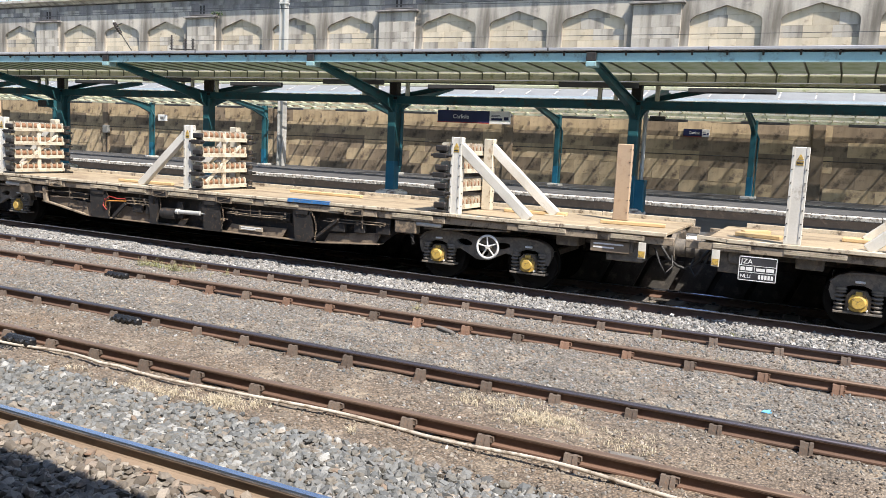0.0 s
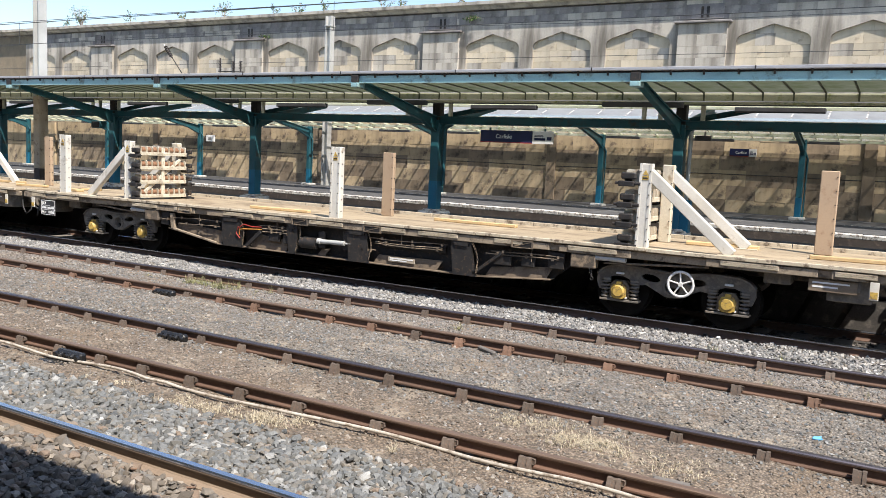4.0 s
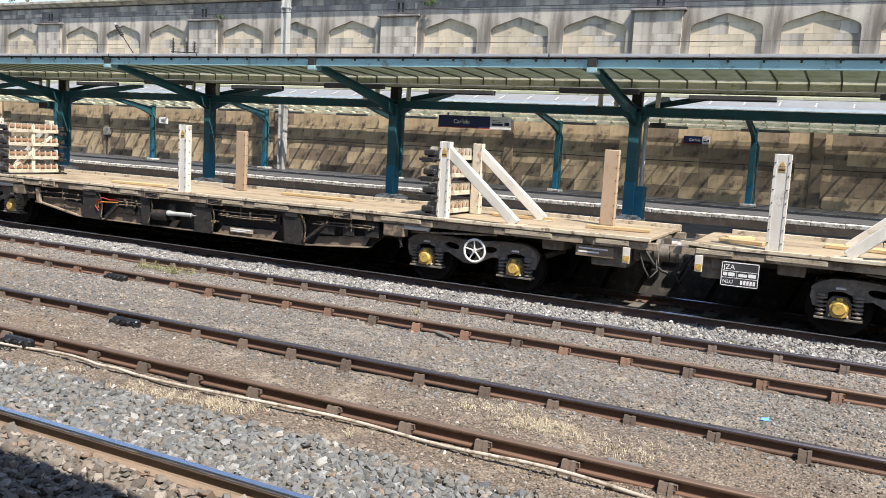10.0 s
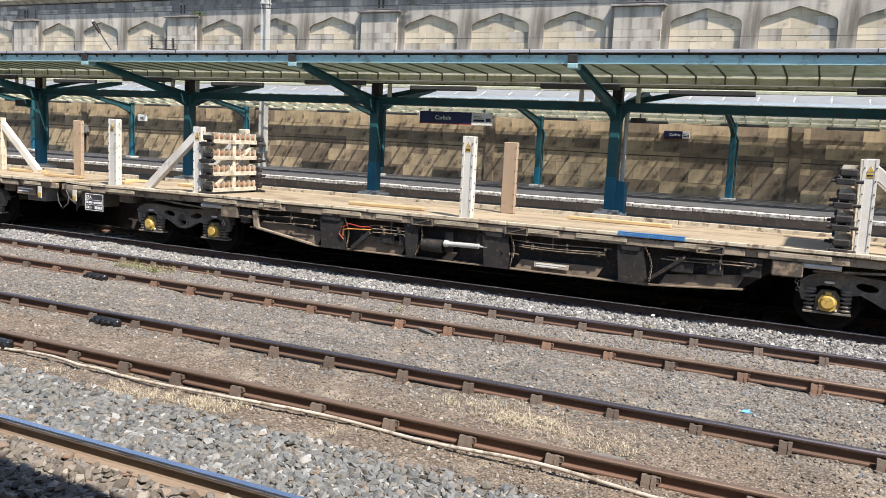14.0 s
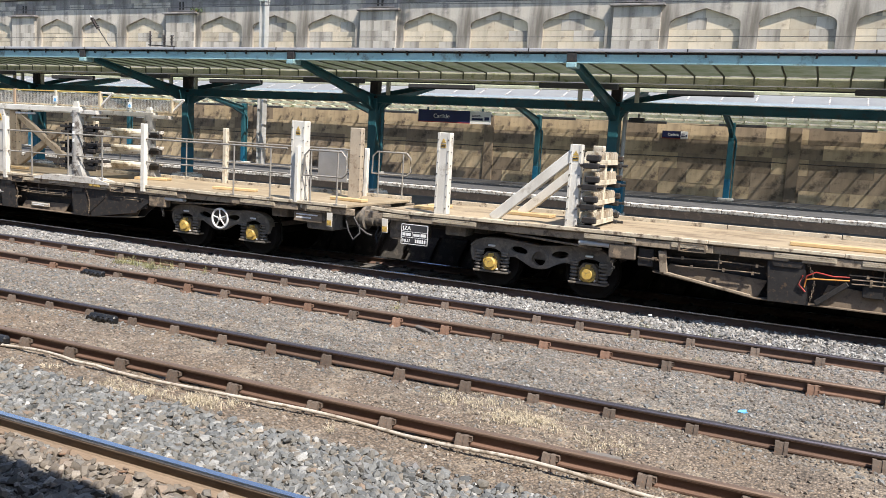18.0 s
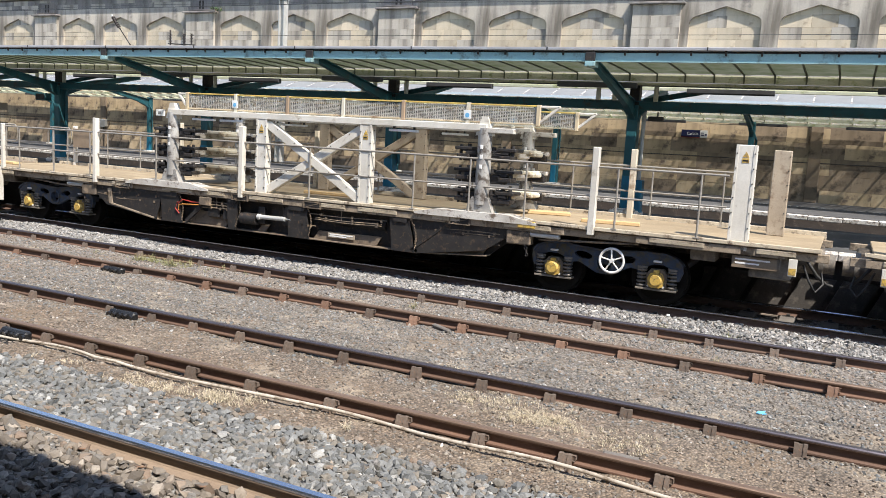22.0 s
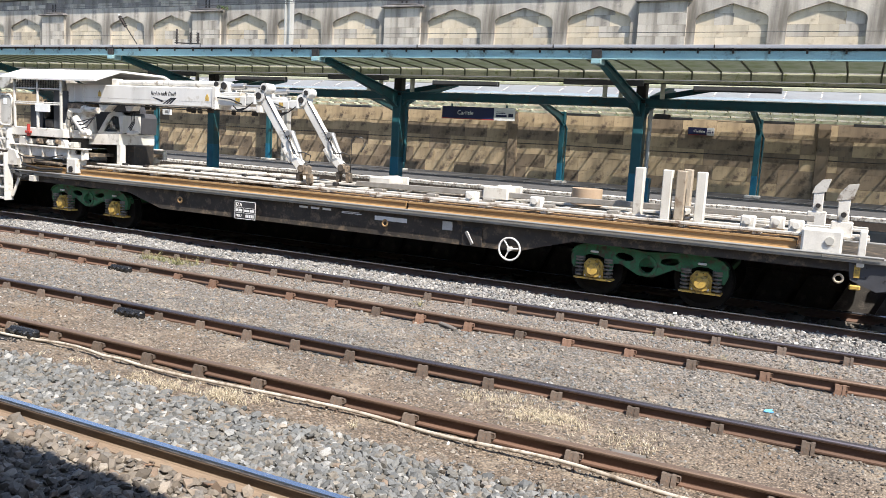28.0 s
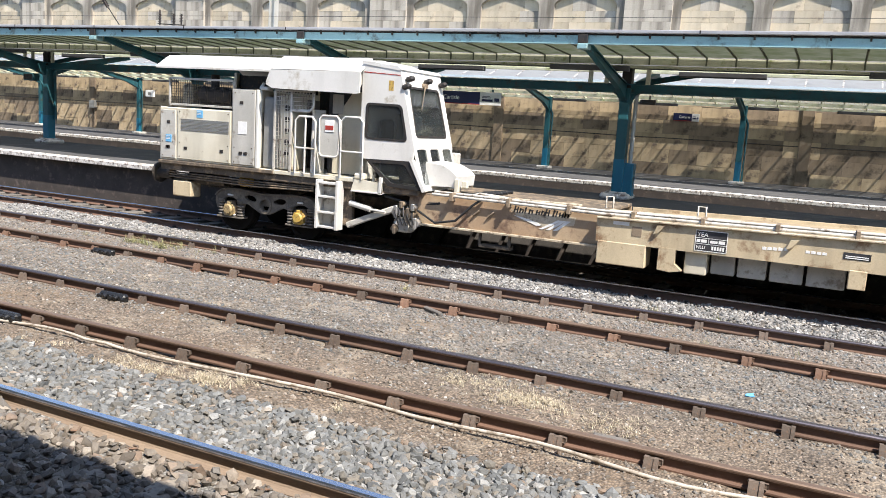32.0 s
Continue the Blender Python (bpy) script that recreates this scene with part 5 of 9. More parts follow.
    d["cylinder"] = MB().cyl((-0.33, -1.26, 0.745), (0.27, -1.26, 0.755), 0.045, 14).cyl((-0.40, -1.26, 0.744), (-0.33, -1.26, 0.745), 0.06, 12).cyl((0.27, -1.26, 0.755), (0.42, -1.26, 0.757), 0.018, 8).data("slack_adjuster", M["mast"])
    for x0, x1, z in ((-4.55, -3.1, 0.92), (-4.4, -3.15, 0.80), (-1.95, -0.95, 0.93), (-1.9, -0.95, 0.87), (-1.9, -1.1, 0.81), (0.9, 2.6, 0.93), (1.0, 2.5, 0.86), (1.0, 2.5, 0.825), (3.5, 4.9, 0.93), (3.4, 4.8, 0.88), (0.45, 1.0, 0.68), (-5.0, -4.6, 0.86)):
        xs = np.linspace(x0, x1, 9)
        pp = MB().tube([(x, -1.25 + 0.01 * math.sin(x * 2 + z * 9), z + 0.012 * math.sin(x * 3.1 + z * 7)) for x in xs], 0.0105, 6)
        for x in (x0 + 0.25, (x0 + x1) / 2 + 0.1, x1 - 0.1):
            pp.box(x - 0.018, x + 0.018, -1.275, -1.23, z - 0.022, z + 0.026)
        d.setdefault("pipes", []).append(pp.data("brake_pipe", M["undergrey"]))
    for x in (-3.75, -1.5, 1.6, 4.3):
        d["pipes"].append(MB().cyl((x, -1.25, 0.80), (x, -1.25, 1.04), 0.01, 6).data("pipe_hanger", M["undergrey"]))
    for key, m_, z, dz in (("hose_red", "red", 0.90, 0.03), ("hose_orange", "orangehose", 0.85, -0.02)):
        hs = MB().tube([(-2.52, -1.29, z - 0.16), (-2.50, -1.30, z - 0.04), (-2.38, -1.30, z + dz), (-2.15, -1.28, z - 0.01), (-1.93, -1.25, z)], 0.011, 7)
        if key == "hose_red":
            hs.tube([(-2.55, -1.29, 0.86), (-2.60, -1.30, 0.72), (-2.5, -1.29, 0.62)], 0.013, 7)
        d[key] = hs.data("hose", M[m_])
    for x in (-5.4, 5.4):
        ch = MB()
        for i in range(9):
            ch.torus((x + 0.02 * math.sin(i), -1.27, 1.08 - i * 0.055), (1, 0, 0) if i % 2 else (0, 1, 0), 0.026, 0.009, 10, 5)
        d["chains"].append(ch.data("chain", M["clamp"]))
    for s in (-1, 1):
        lk = MB().box(s * 5.25 - 0.22, s * 5.25 + 0.22, -1.30, -1.10, 0.80, 1.04, 0.02)
        lk.tube([(s * 5.6, -1.2, 0.92), (s * 6.5, -1.22, 0.97), (s * 7.3, -1.2, 1.02)], 0.02, 6)
        d.setdefault("riggings", []).append(lk.data("brake_rigging", M["undergrey"]))
    for s in (-1, 1):
        cyl = MB().cyl((s * 5.6 - 0.38, -1.24, 1.0), (s * 5.6 + 0.38, -1.24, 1.0), 0.045, 12)
        d.setdefault("cyls", []).append(cyl.data("slack_adjuster", M["mast"]))
    for s in (-1, 1):
        x0, x1 = sorted((s * 9.25, s * 9.45))
        en = MB().box(x0, x1, -1.22, 1.22, 0.86, 1.17, 0.015)
        en.box(*sorted((s * 8.0, s * 9.7)), -1.25, -1.10, 1.06, 1.17, 0.01)
        en.box(*sorted((s * 9.0, s * 9.6)), -1.16, -0.6, 0.70, 1.05, 0.02)
        en.box(*sorted((s * 8.1, s * 8.5)), -1.10, -0.7, 0.86, 1.10, 0.02)
        d.setdefault("headstocks", []).append(en.data("headstock", M["bogie"]))
    for s in (-1, 1):
        for nm, co in (("draw_gear", MB().cyl((s * 9.45, -0.55, 0.95), (s * 9.95, -0.55, 0.95), 0.17, 18)), ("coupler_flange", MB().cyl((s * 9.95, -0.55, 0.95), (s * 10.02, -0.55, 0.95), 0.23, 18)),
                       ("coupler", MB().cyl((s * 10.02, -0.55, 0.95), (s * 10.18, -0.55, 0.95), 0.15, 18)), ("coupler_bracket", MB().box(*sorted((s * 9.45, s * 9.6)), -0.85, -0.25, 0.72, 1.15, 0.02))):
            d.setdefault("couplers", []).append(co.data(nm, M["bogie"]))
        ho = MB().tube([(s * 9.8, -0.75, 0.98), (s * 9.95, -0.78, 0.78), (s * 10.08, -0.7, 0.66), (s * 10.18, -0.66, 0.63)], 0.025, 8)
        ho.tube([(s * 9.75, -0.95, 0.95), (s * 9.85, -1.0, 0.72), (s * 9.95, -0.98, 0.55), (s * 10.05, -0.9, 0.68), (s * 10.0, -0.85, 0.85)], 0.018, 8)
        d.setdefault("hoses", []).append(ho.data("brake_hose", M["hose"]))
    return d


WM = wagon_meshes()
PANEL = MB().box(-0.30, 0.30, -1.325, -1.30, 0.62, 1.03, 0.004).data("data_panel", M["plate"])
CARD = MB().box(-0.06, 0.06, -1.325, -1.31, 0.0, 0.26, 0.004).data("label_holder", M["white"])
CARDY = MB().box(-0.05, 0.05, -1.332, -1.326, 0.02, 0.12).data("label_card", M["yellow"])


def panel(parent, x, z=0.0, code="JZA", s=0.9):
    """The black data panel: border, code and two rows of figures."""
    p = part("data_panel", PANEL, None, parent, "black data panel with white writing", at=pose(x, 0, z + 0.825) @ Matrix.Diagonal((s, 1, s, 1)) @ pose(0, 0, -0.825))
    y = -1.325
    bars([(-0.30, 0.30, 1.015, 1.03), (-0.30, 0.30, 0.62, 0.632), (-0.30, -0.288, 0.62, 1.03), (0.288, 0.30, 0.62, 1.03), (-0.29, 0.29, 0.872, 0.880), (-0.29, 0.29, 0.758, 0.766), (-0.05, -0.044, 0.766, 0.876)], y, M["letter"], p, "border")
    words(code, 0.085, facing(-0.27, y - 0.002, 0.905), M["letter"], p)
    words("NLU", 0.062, facing(-0.27, y - 0.002, 0.665), M["letter"], p)
    bars([(-0.27, -0.20, 0.79, 0.85), (-0.185, -0.08, 0.79, 0.85), (-0.02, 0.12, 0.79, 0.84), (0.14, 0.26, 0.79, 0.85)] + [(0.02 + i * 0.05, 0.055 + i * 0.05, 0.66, 0.73) for i in range(5)], y, M["letter"], p, "writing")
    return p


def flat_wagon(u, flip=False, paint="bogie", label="", deck="deck"):
    """One long flat wagon, its centre u metres along the train."""
    w = thing("flat_wagon", label or "long sandy-decked flat wagon with a black underframe", "railway wagon", pose(u, TY, 0), "rail carrying wagons")
    movers.append((w, u))
    s = -1 if flip else 1
    for k in (deck, "sill", "web_a", "web_b", "web_a_flange", "web_b_flange", "floor_frame", "cylinder", "hose_red", "hose_orange"):
        part(WM[k].name.split(".")[0], WM[k], None, w)
    for k in ("lips", "solebars", "pockets", "pocket_shades", "sun_patches", "plates", "tanks", "pipes", "chains", "riggings", "cyls", "headstocks", "couplers", "hoses"):
        for me in WM[k]:
            part(me.name.split(".")[0], me, None, w)
    for i in range(15):
        x = -9.4 + i * 1.33 + 0.2 * math.sin(i * 4.1)
        if abs(abs(x) - 6.72) > 1.0:
            part("tread_patch", TREADS[i % 2], None, w, at=pose(x, 0, 0))
    p0, p1 = paint if isinstance(paint, tuple) else (paint, paint)
    caps = "dc" if flip else "cc"
    bogie(w, 6.72 - (0.1 if flip else 0), p0, None if flip else 0.16, caps)
    bogie(w, -6.72, p1, -0.16 if flip else None, caps)
    panel(w, -9.0)
    for x in (-9.62, 9.62):
        c = part("label_holder", CARD, None, w, at=pose(x, 0, 0.80))
        part("label_card", CARDY, None, c)
    part("notice", MB().box(8.75, 9.4, -1.245, -1.235, 0.84, 1.02, 0.003), M["tray"], w)
    bars([(8.8, 9.3, 0.96, 0.985), (8.8, 9.15, 0.90, 0.925)], -1.245, M["letter"], w)
    part("notice", MB().box(1.27, 1.88, -1.195, -1.18, 0.50, 0.59, 0.003), M["drabpost"], w)
    bars([(1.31, 1.84, 0.555, 0.575), (1.31, 1.70, 0.52, 0.54)], -1.195, M["letter"], w)
    return w


TREADS = []
for wd in (0.55, 0.85):
    tp = MB().box(-wd / 2, wd / 2, -1.325, -1.305, 1.085, 1.165, 0.006)
    for r_ in range(3):
        for q in range(int(wd / 0.045)):
            xx = -wd / 2 + 0.03 + q * 0.045 + 0.02 * (r_ % 2)
            tp.box(xx - 0.012, xx + 0.012, -1.33, -1.324, 1.095 + r_ * 0.024, 1.107 + r_ * 0.024)
    TREADS.append(tp.data("tread_patch", M["lip"]))

UBOLT = MB().cyl((0, 0, 0), (0.012, 0, 0), 0.011, 6).data("bolt", M["clamp"])


def upright(parent, x, y, h, material, w=0.20, d=0.16, sign=True, base=1.225, name="upright"):
    ob = part(name, MB().box(x - w / 2, x + w / 2, y - d / 2, y + d / 2, base, h, 0.012), M[material], parent)
    for i in range(6):
        z = base + 0.15 + i * (h - base - 0.25) / 5
        part("bolt", UBOLT, None, ob, at=pose(x + w / 2, y, z))
        if not sign:
            part("bolt", UBOLT, None, ob, at=pose(x + w * 0.4, y - d / 2, z, 0, 0, -90))
    if y < 0:
        for e in (-1, 1):
            part("flange", MB().box(x + e * (w / 2 - 0.022) - 0.022, x + e * (w / 2 - 0.022) + 0.022, y - d / 2 - 0.007, y - d / 2, base, h, 0.002), M[material], ob)
            for i in range(7):
                part("bolt", UBOLT, None, ob, at=pose(x + e * (w / 2 - 0.022), y - d / 2 - 0.007, base + 0.12 + i * (h - base - 0.25) / 6, 0, 0, -90))
    if sign:
        s = part("warning_sign", MB().box(x - 0.05, x + 0.05, y - d / 2 - 0.006, y - d / 2, h - 0.27, h - 0.20, 0.001), M["yellow"], ob, "yellow warning sticker")
        part("warning_triangle", MB().prism([(x - 0.048, h - 0.185), (x + 0.048, h - 0.185), (x, h - 0.10)], "y", y - d / 2 - 0.006, y - d / 2), M["yellow"], ob)
        bars([(x - 0.04, x + 0.04, h - 0.245, h - 0.225)], y - d / 2 - 0.006, M["blackink"], s)
    return ob


def shelf_mesh():
    """One level of the rail rack: a channel across the wagon with thin dividers and a row of rollers."""
    a = MB().box(-0.12, 0.12, -1.0, 1.0, 0.0, 0.03, 0.006).box(-0.12, -0.10, -1.0, 1.0, 0.03, 0.085, 0.004).box(0.10, 0.12, -1.0, 1.0, 0.03, 0.085, 0.004)
    for i in range(9):
        y = -0.96 + i * 0.24
        a.prism([(-0.11, 0.03), (0.11, 0.03), (0.11, 0.19), (0.085, 0.225), (-0.085, 0.225), (-0.11, 0.19)], "y", y - 0.012, y + 0.012)
    b = MB().cyl((0, -0.10, 0.125), (0, 0.10, 0.125), 0.075, 12)
    return a, b


SH_A, SH_B = shelf_mesh()
SH_CREAM, ROLL = SH_A.data("shelf", M["cream"]), SH_B.data("roller", M["roller"])
CLMPS = []
for s in (-1, 1):
    CLMP = MB().box(-0.14, 0.12, s * 1.12 - 0.10, s * 1.12 + 0.08, -0.05, 0.04, 0.012).box(-0.10, 0.14, s * 1.14 - 0.06, s * 1.14 + 0.05, 0.07, 0.18, 0.02).cyl((-0.20, s * 1.17, 0.0), (0.22, s * 1.17, 0.0), 0.025, 8).box(-0.06, 0.06, s * 1.06 - 0.05, s * 1.06 + 0.05, 0.04, 0.10, 0.01)
    CLMPS.append(CLMP.data("clamp", M["clamp"]))


def rack(parent, x, s, clamps=True, top=2.6):
    """A braced rack of four roller shelves; s: the side to which its stays lean."""
    for y in (-1.16, 0.26):
        upright(parent, x, y, top, "white" if y < 0 else "cream", 0.20, 0.15, y < 0)
        st = part("stay", MB().beam((x + s * 0.03, y, top - 0.14), (x + s * 1.42, y, 1.25), 0.13, 0.17, 0.012), M["white"], parent)
        part("foot_plate", MB().box(*sorted((x + s * 1.22, x + s * 1.6)), y - 0.12, y + 0.12, 1.225, 1.245, 0.004), M["lip"], st)
    for i in range(4):
        z = 1.27 + i * 0.335
        sh = part("shelf", SH_CREAM, None, parent, at=pose(x - s * 0.24, -0.45, z) @ Matrix.Diagonal((1, 0.70, 1, 1)))
        for k in range(8):
            part("roller", ROLL, None, sh, at=pose(0, -0.84 + k * 0.24, 0))
        if clamps:
            for cm in CLMPS:
                part("clamp", cm, None, sh, at=pose(-s * 0.05, 0, -0.02 + 0.01 * (i % 2)))
    part("cross_member", MB().box(x - s * 0.30 - 0.03, x - s * 0.30 + 0.03, -0.50, -0.40, 1.3, 2.45, 0.006).beam((x - s * 0.30, -1.0, 1.4), (x - s * 0.30, 0.1, 2.2), 0.03, 0.08), M["cream"], parent)


def scraps(parent, spots, material="plank"):
    """Loose packing timbers lying on the deck."""
    for x, y, l, w, a in spots:
        part("packing_timber", MB().box(-l / 2, l / 2, -w / 2, w / 2, 1.23, 1.29, 0.008).data("packing_timber", M[material]), None, parent, at=pose(x, y, 0, 0, 0, a))


C = lambda k: -54.13 + 20.375 * (2 - k)
wagons = {}
for k in range(-1, 6):
    w = wagons[k] = flat_wagon(C(k))
    rack(w, 6.2, 1)
    if k == 0:
        rack(w, -0.13, -1)
    else:
        upright(w, -0.06, -1.13, 2.66, "white", 0.22, 0.16)
        upright(w, 0.10, 0.5, 2.60, "rustpost", 0.28, 0.10, False)
    rack(w, -6.15, -1)
    upright(w, -8.57, -1.13, 2.68, "white", 0.24, 0.16)
    upright(w, 8.78, 0.5, 2.62, "rustpost", 0.28, 0.10, False)
    scraps(w, [(9.2, -0.3, 1.1, 0.14, 8), (-9.1, -0.5, 0.7, 0.2, -12), (-9.2, 0.1, 0.5, 0.12, 40), (-2.0, -0.6, 1.6, 0.12, 2), (2.3, 0.4, 1.9, 0.12, -2), (7.2, 0.3, 1.2, 0.22, 5), (-7.4, 0.2, 1.0, 0.3, -4)])
part("edge_cover", MB().box(2.7, 3.75, -1.345, -1.336, 1.19, 1.24, 0.003).box(2.7, 3.75, -1.34, -1.28, 1.245, 1.26, 0.003), M["bluepaint"], wagons[4], "blue painted edge strip")
part("edge_cover", MB().box(2.6, 3.6, -1.345, -1.336, 1.19, 1.24, 0.003).box(2.6, 3.6, -1.34, -1.28, 1.245, 1.26, 0.003), M["bluepaint"], wagons[0], "blue painted edge strip")

# ---- the gantry wagons ----
def railing(parent, x0, x1, y, posts, top=2.22, base=1.22, ends=True):
    """A tubular handrail with two bars and thin posts."""
    mid = base + (top - base) * 0.52
    part("handrail", MB().tube([(x0, y, mid), (x0 + 0.02, y, top - 0.1), (x0 + 0.12, y, top), (x1 - 0.12, y, top), (x1 - 0.02, y, top - 0.1), (x1, y, mid + 0.08), (x1 - 0.1, y, mid)] if ends else [(x0, y, top), (x1, y, top)], 0.019, 8), M["galv"], parent)
    part("handrail", MB().tube([(x0, y, mid), (x1 - 0.1 if ends else x1, y, mid)], 0.017, 8), M["galv"], parent)
    for x in posts:
        p = part("handrail_post", MB().cyl((x, y, base), (x, y, top), 0.018, 8).box(x - 0.05, x + 0.05, y - 0.04, y + 0.04, base, base + 0.02, 0.003), M["galv"], parent)


def gantry_mast(parent, x, y):
    m = part("mast", MB().cyl((x, y, 1.42), (x, y, 2.75), 0.135, 20, 0.125).prism([(x - 0.28, 1.24), (x + 0.28, 1.24), (x + 0.15, 1.55), (x - 0.15, 1.55)], "y", y - 0.10, y + 0.10), M["mastgrey"], parent, "grubby pale grey tapered rack mast")
    part("mast_head", MB().prism([(x - 0.16, 2.62), (x + 0.16, 2.62), (x + 0.10, 2.82), (x + 0.05, 2.95), (x - 0.05, 2.95), (x - 0.10, 2.82)], "y", y - 0.07, y + 0.07), M["white"], m)
    for i in range(3):
        part("label_card", MB().box(x - 0.025, x + 0.025, y - 0.138, y - 0.10, 2.05 + i * 0.17, 2.12 + i * 0.17, 0.003), M["letter"], m)


LONG = MB().box(-0.11, 0.11, -1.02, 1.02, 0.0, 0.10, 0.01).box(-0.06, 0.06, -1.15, 1.15, -0.05, 0.0, 0.006).data("shelf", M["dirtywhite"])
JAWP = [MB().box(-0.44, 0.30, s * 1.14 - 0.05, s * 1.14 + 0.05, 0.105, 0.135, 0.006).cyl((-0.3, s * 1.14, 0.13), (-0.3, s * 1.14, 0.19), 0.035, 8).cyl((0.15, s * 1.14, 0.13), (0.15, s * 1.14, 0.20), 0.04, 8).box(0.30, 0.46, s * 1.14 - 0.07, s * 1.14 + 0.06, 0.06, 0.15, 0.02).data("jaw_plate", M["clamp" if s < 0 else "dirtywhite"]) for s in (-1, 1)]
PADS = MB()
for i in range(8):
    PADS.cyl((0, -0.86 + i * 0.245, 0.10), (0, -0.86 + i * 0.245, 0.175), 0.045, 8).box(-0.09, 0.09, -0.90 + i * 0.245, -0.82 + i * 0.245, 0.095, 0.125)
PADS = PADS.data("clamp_studs", M["clamp"])
JAW = []
for s in (-1, 1):
    JAW.append(MB().box(-0.42, 0.42, s * 1.12 - 0.06, s * 1.12 + 0.06, -0.06, 0.05, 0.012).box(-0.36, -0.16, s * 1.12 - 0.09, s * 1.12 + 0.09, 0.05, 0.11, 0.01).box(0.15, 0.40, s * 1.10 - 0.09, s * 1.10 + 0.09, 0.04, 0.10, 0.01).data("clamp", M["clamp"]))

JAWA = MB().box(-0.17, 0.17, -1.22, -0.78, 0.13, 0.19, 0.012).box(-0.12, 0.12, -1.24, -0.95, -0.02, 0.06, 0.01).cyl((0.09, -1.14, 0.0), (0.09, -1.14, 0.24), 0.035, 8).cyl((-0.09, -1.10, -0.06), (-0.09, -1.10, 0.22), 0.03, 8).data("jaw_arm", M["clamp"])
JAWB = MB().box(0.10, 0.56, -0.30, 0.34, 0.105, 0.175, 0.015).box(0.44, 0.62, -0.22, 0.26, 0.06, 0.14, 0.02).data("jaw_block", M["ivory"])


def gantry(w, m0, u0, c0, c1, b0, b1, gates, end):
    """Two clamp racks, crossed frames and a caged walkway above them; m0, u0, c0, b0: where masts, frames, cage and beams begin."""
    for x in (m0, m0 + 7.25):
        for y in (-1.2, 0.95):
            gantry_mast(w, x, y)
        for i in range(3):
            sh = part("shelf", LONG, None, w, at=pose(x, -0.12, 1.48 + i * 0.375) @ Matrix.Diagonal((1, 0.9, 1, 1)))
            part("clamp_studs", PADS, None, sh)
            for jm, jp in zip(JAW, JAWP):
                part("clamp", jm, None, sh)
                part("jaw_plate", jp, None, sh)
            part("jaw_block", JAWB, None, sh)
            for dx in (-0.40, 0.42):
                part("jaw_arm", JAWA, None, sh, at=pose(dx, 0, 0))
        part("hump_plate", MB().prism([(x - 1.25, 1.16), (x - 1.25, 1.20), (x - 0.80, 1.285), (x + 0.55, 1.295), (x + 1.10, 1.20), (x + 1.10, 1.16)], "y", -1.365, -1.02), M["dirtywhite"], w, "raised tread plate round the mast")
    # black plates hide the end patches, painting the deck overhang's shade
    for a, b, c, d_ in ((-5.30, -4.70, -3.20, -3.02), (5.25, 4.62, 3.30, 3.12)):
        sp = part("side_plate", MB().prism([(a, 1.04), (b, 0.62), (c, 0.42), (d_, 1.04)], "y", -1.262, -1.238), M["clamp"], w, "black plate that paints the shade under the deck edge")
        if a < 0 and end > 0:
            gr = MB().box(-4.20, -3.45, -1.268, -1.262, 0.545, 0.555).box(-4.20, -3.45, -1.268, -1.262, 0.685, 0.695)
            for k in range(22):
                gr.box(-4.20 + k * 0.0345, -4.182 + k * 0.0345, -1.270, -1.262, 0.55, 0.69)
            part("grille", gr, M["rustchair"], sp, "rusty brown grille")
    bay = (c1 - c0) / 6
    for y in (-1.22, 0.95):
        col = "white" if y < 0 else "drabpost"
        for x in (u0, u0 + 2.44):
            upright(w, x, y, 2.70, col, 0.26, 0.16, y < 0, 1.23)
        for a, b in (((u0 + 0.12, 2.62), (u0 + 2.31, 1.30)), ((u0 + 0.12, 1.30), (u0 + 2.31, 2.62))):
            yy = y + (0.03 if a[1] < 2 else 0)
            br = part("cross_brace", MB().beam((a[0], yy, a[1]), (b[0], yy, b[1]), 0.12, 0.17, 0.012), M[col], w)
            for k in range(5):
                q = 0.12 + 0.19 * k
                part("bolt", UBOLT, None, br, at=pose(a[0] + (b[0] - a[0]) * q, yy - 0.06, a[1] + (b[1] - a[1]) * q + 0.05, 0, 0, -90))
        part("gantry_beam", MB().box(b0, b1 - 0.5, y - 0.09, y + 0.09, 2.70, 2.82, 0.01), M["white" if y < 0 else "dirtywhite"], w)
        part("beam_end", MB().box(b1 - 0.5, b1, y - 0.08, y + 0.08, 2.67, 2.76, 0.01), M["dirtywhite"], w)
        for x in (m0 + 0.55, m0 + 1.3, u0 + 2.9):
            part("strip_light", MB().box(x, x + 0.6, y - 0.04, y + 0.04, 2.61, 2.655, 0.01), M["letter"], w)
            for k in (0.08, 0.5):
                part("light_bracket", MB().box(x + k, x + k + 0.03, y - 0.02, y + 0.02, 2.655, 2.70), M["clamp"], w)
        part("top_rail", MB().box(c0, c1, y - 0.02, y + 0.02, 3.145, 3.172, 0.004), M["railyellow"], w)
        part("bottom_rail", MB().box(c0, c1, y - 0.02, y + 0.02, 2.84, 2.865, 0.004), M["tan"], w)
        for i in range(7):
            x = c0 + i * bay
            part("cage_post", MB().box(x - 0.035, x + 0.035, y - 0.035, y + 0.035, 2.82, 3.18, 0.006), M["rustpost" if i in (2, 4) else "tan" if i in (0, 6) else "ivory"], w)
            if i < 6:
                g = MB()
                for k in range(27):
                    xx = x + 0.06 + k * (bay - 0.12) / 26
                    g.box(xx - 0.004, xx + 0.004, y - 0.004, y + 0.004, 2.87, 3.13)
                for k in range(11):
                    z = 2.878 + k * 0.0245
                    g.box(x + 0.05, x + bay - 0.05, y - 0.004, y + 0.004, z - 0.004, z + 0.004)
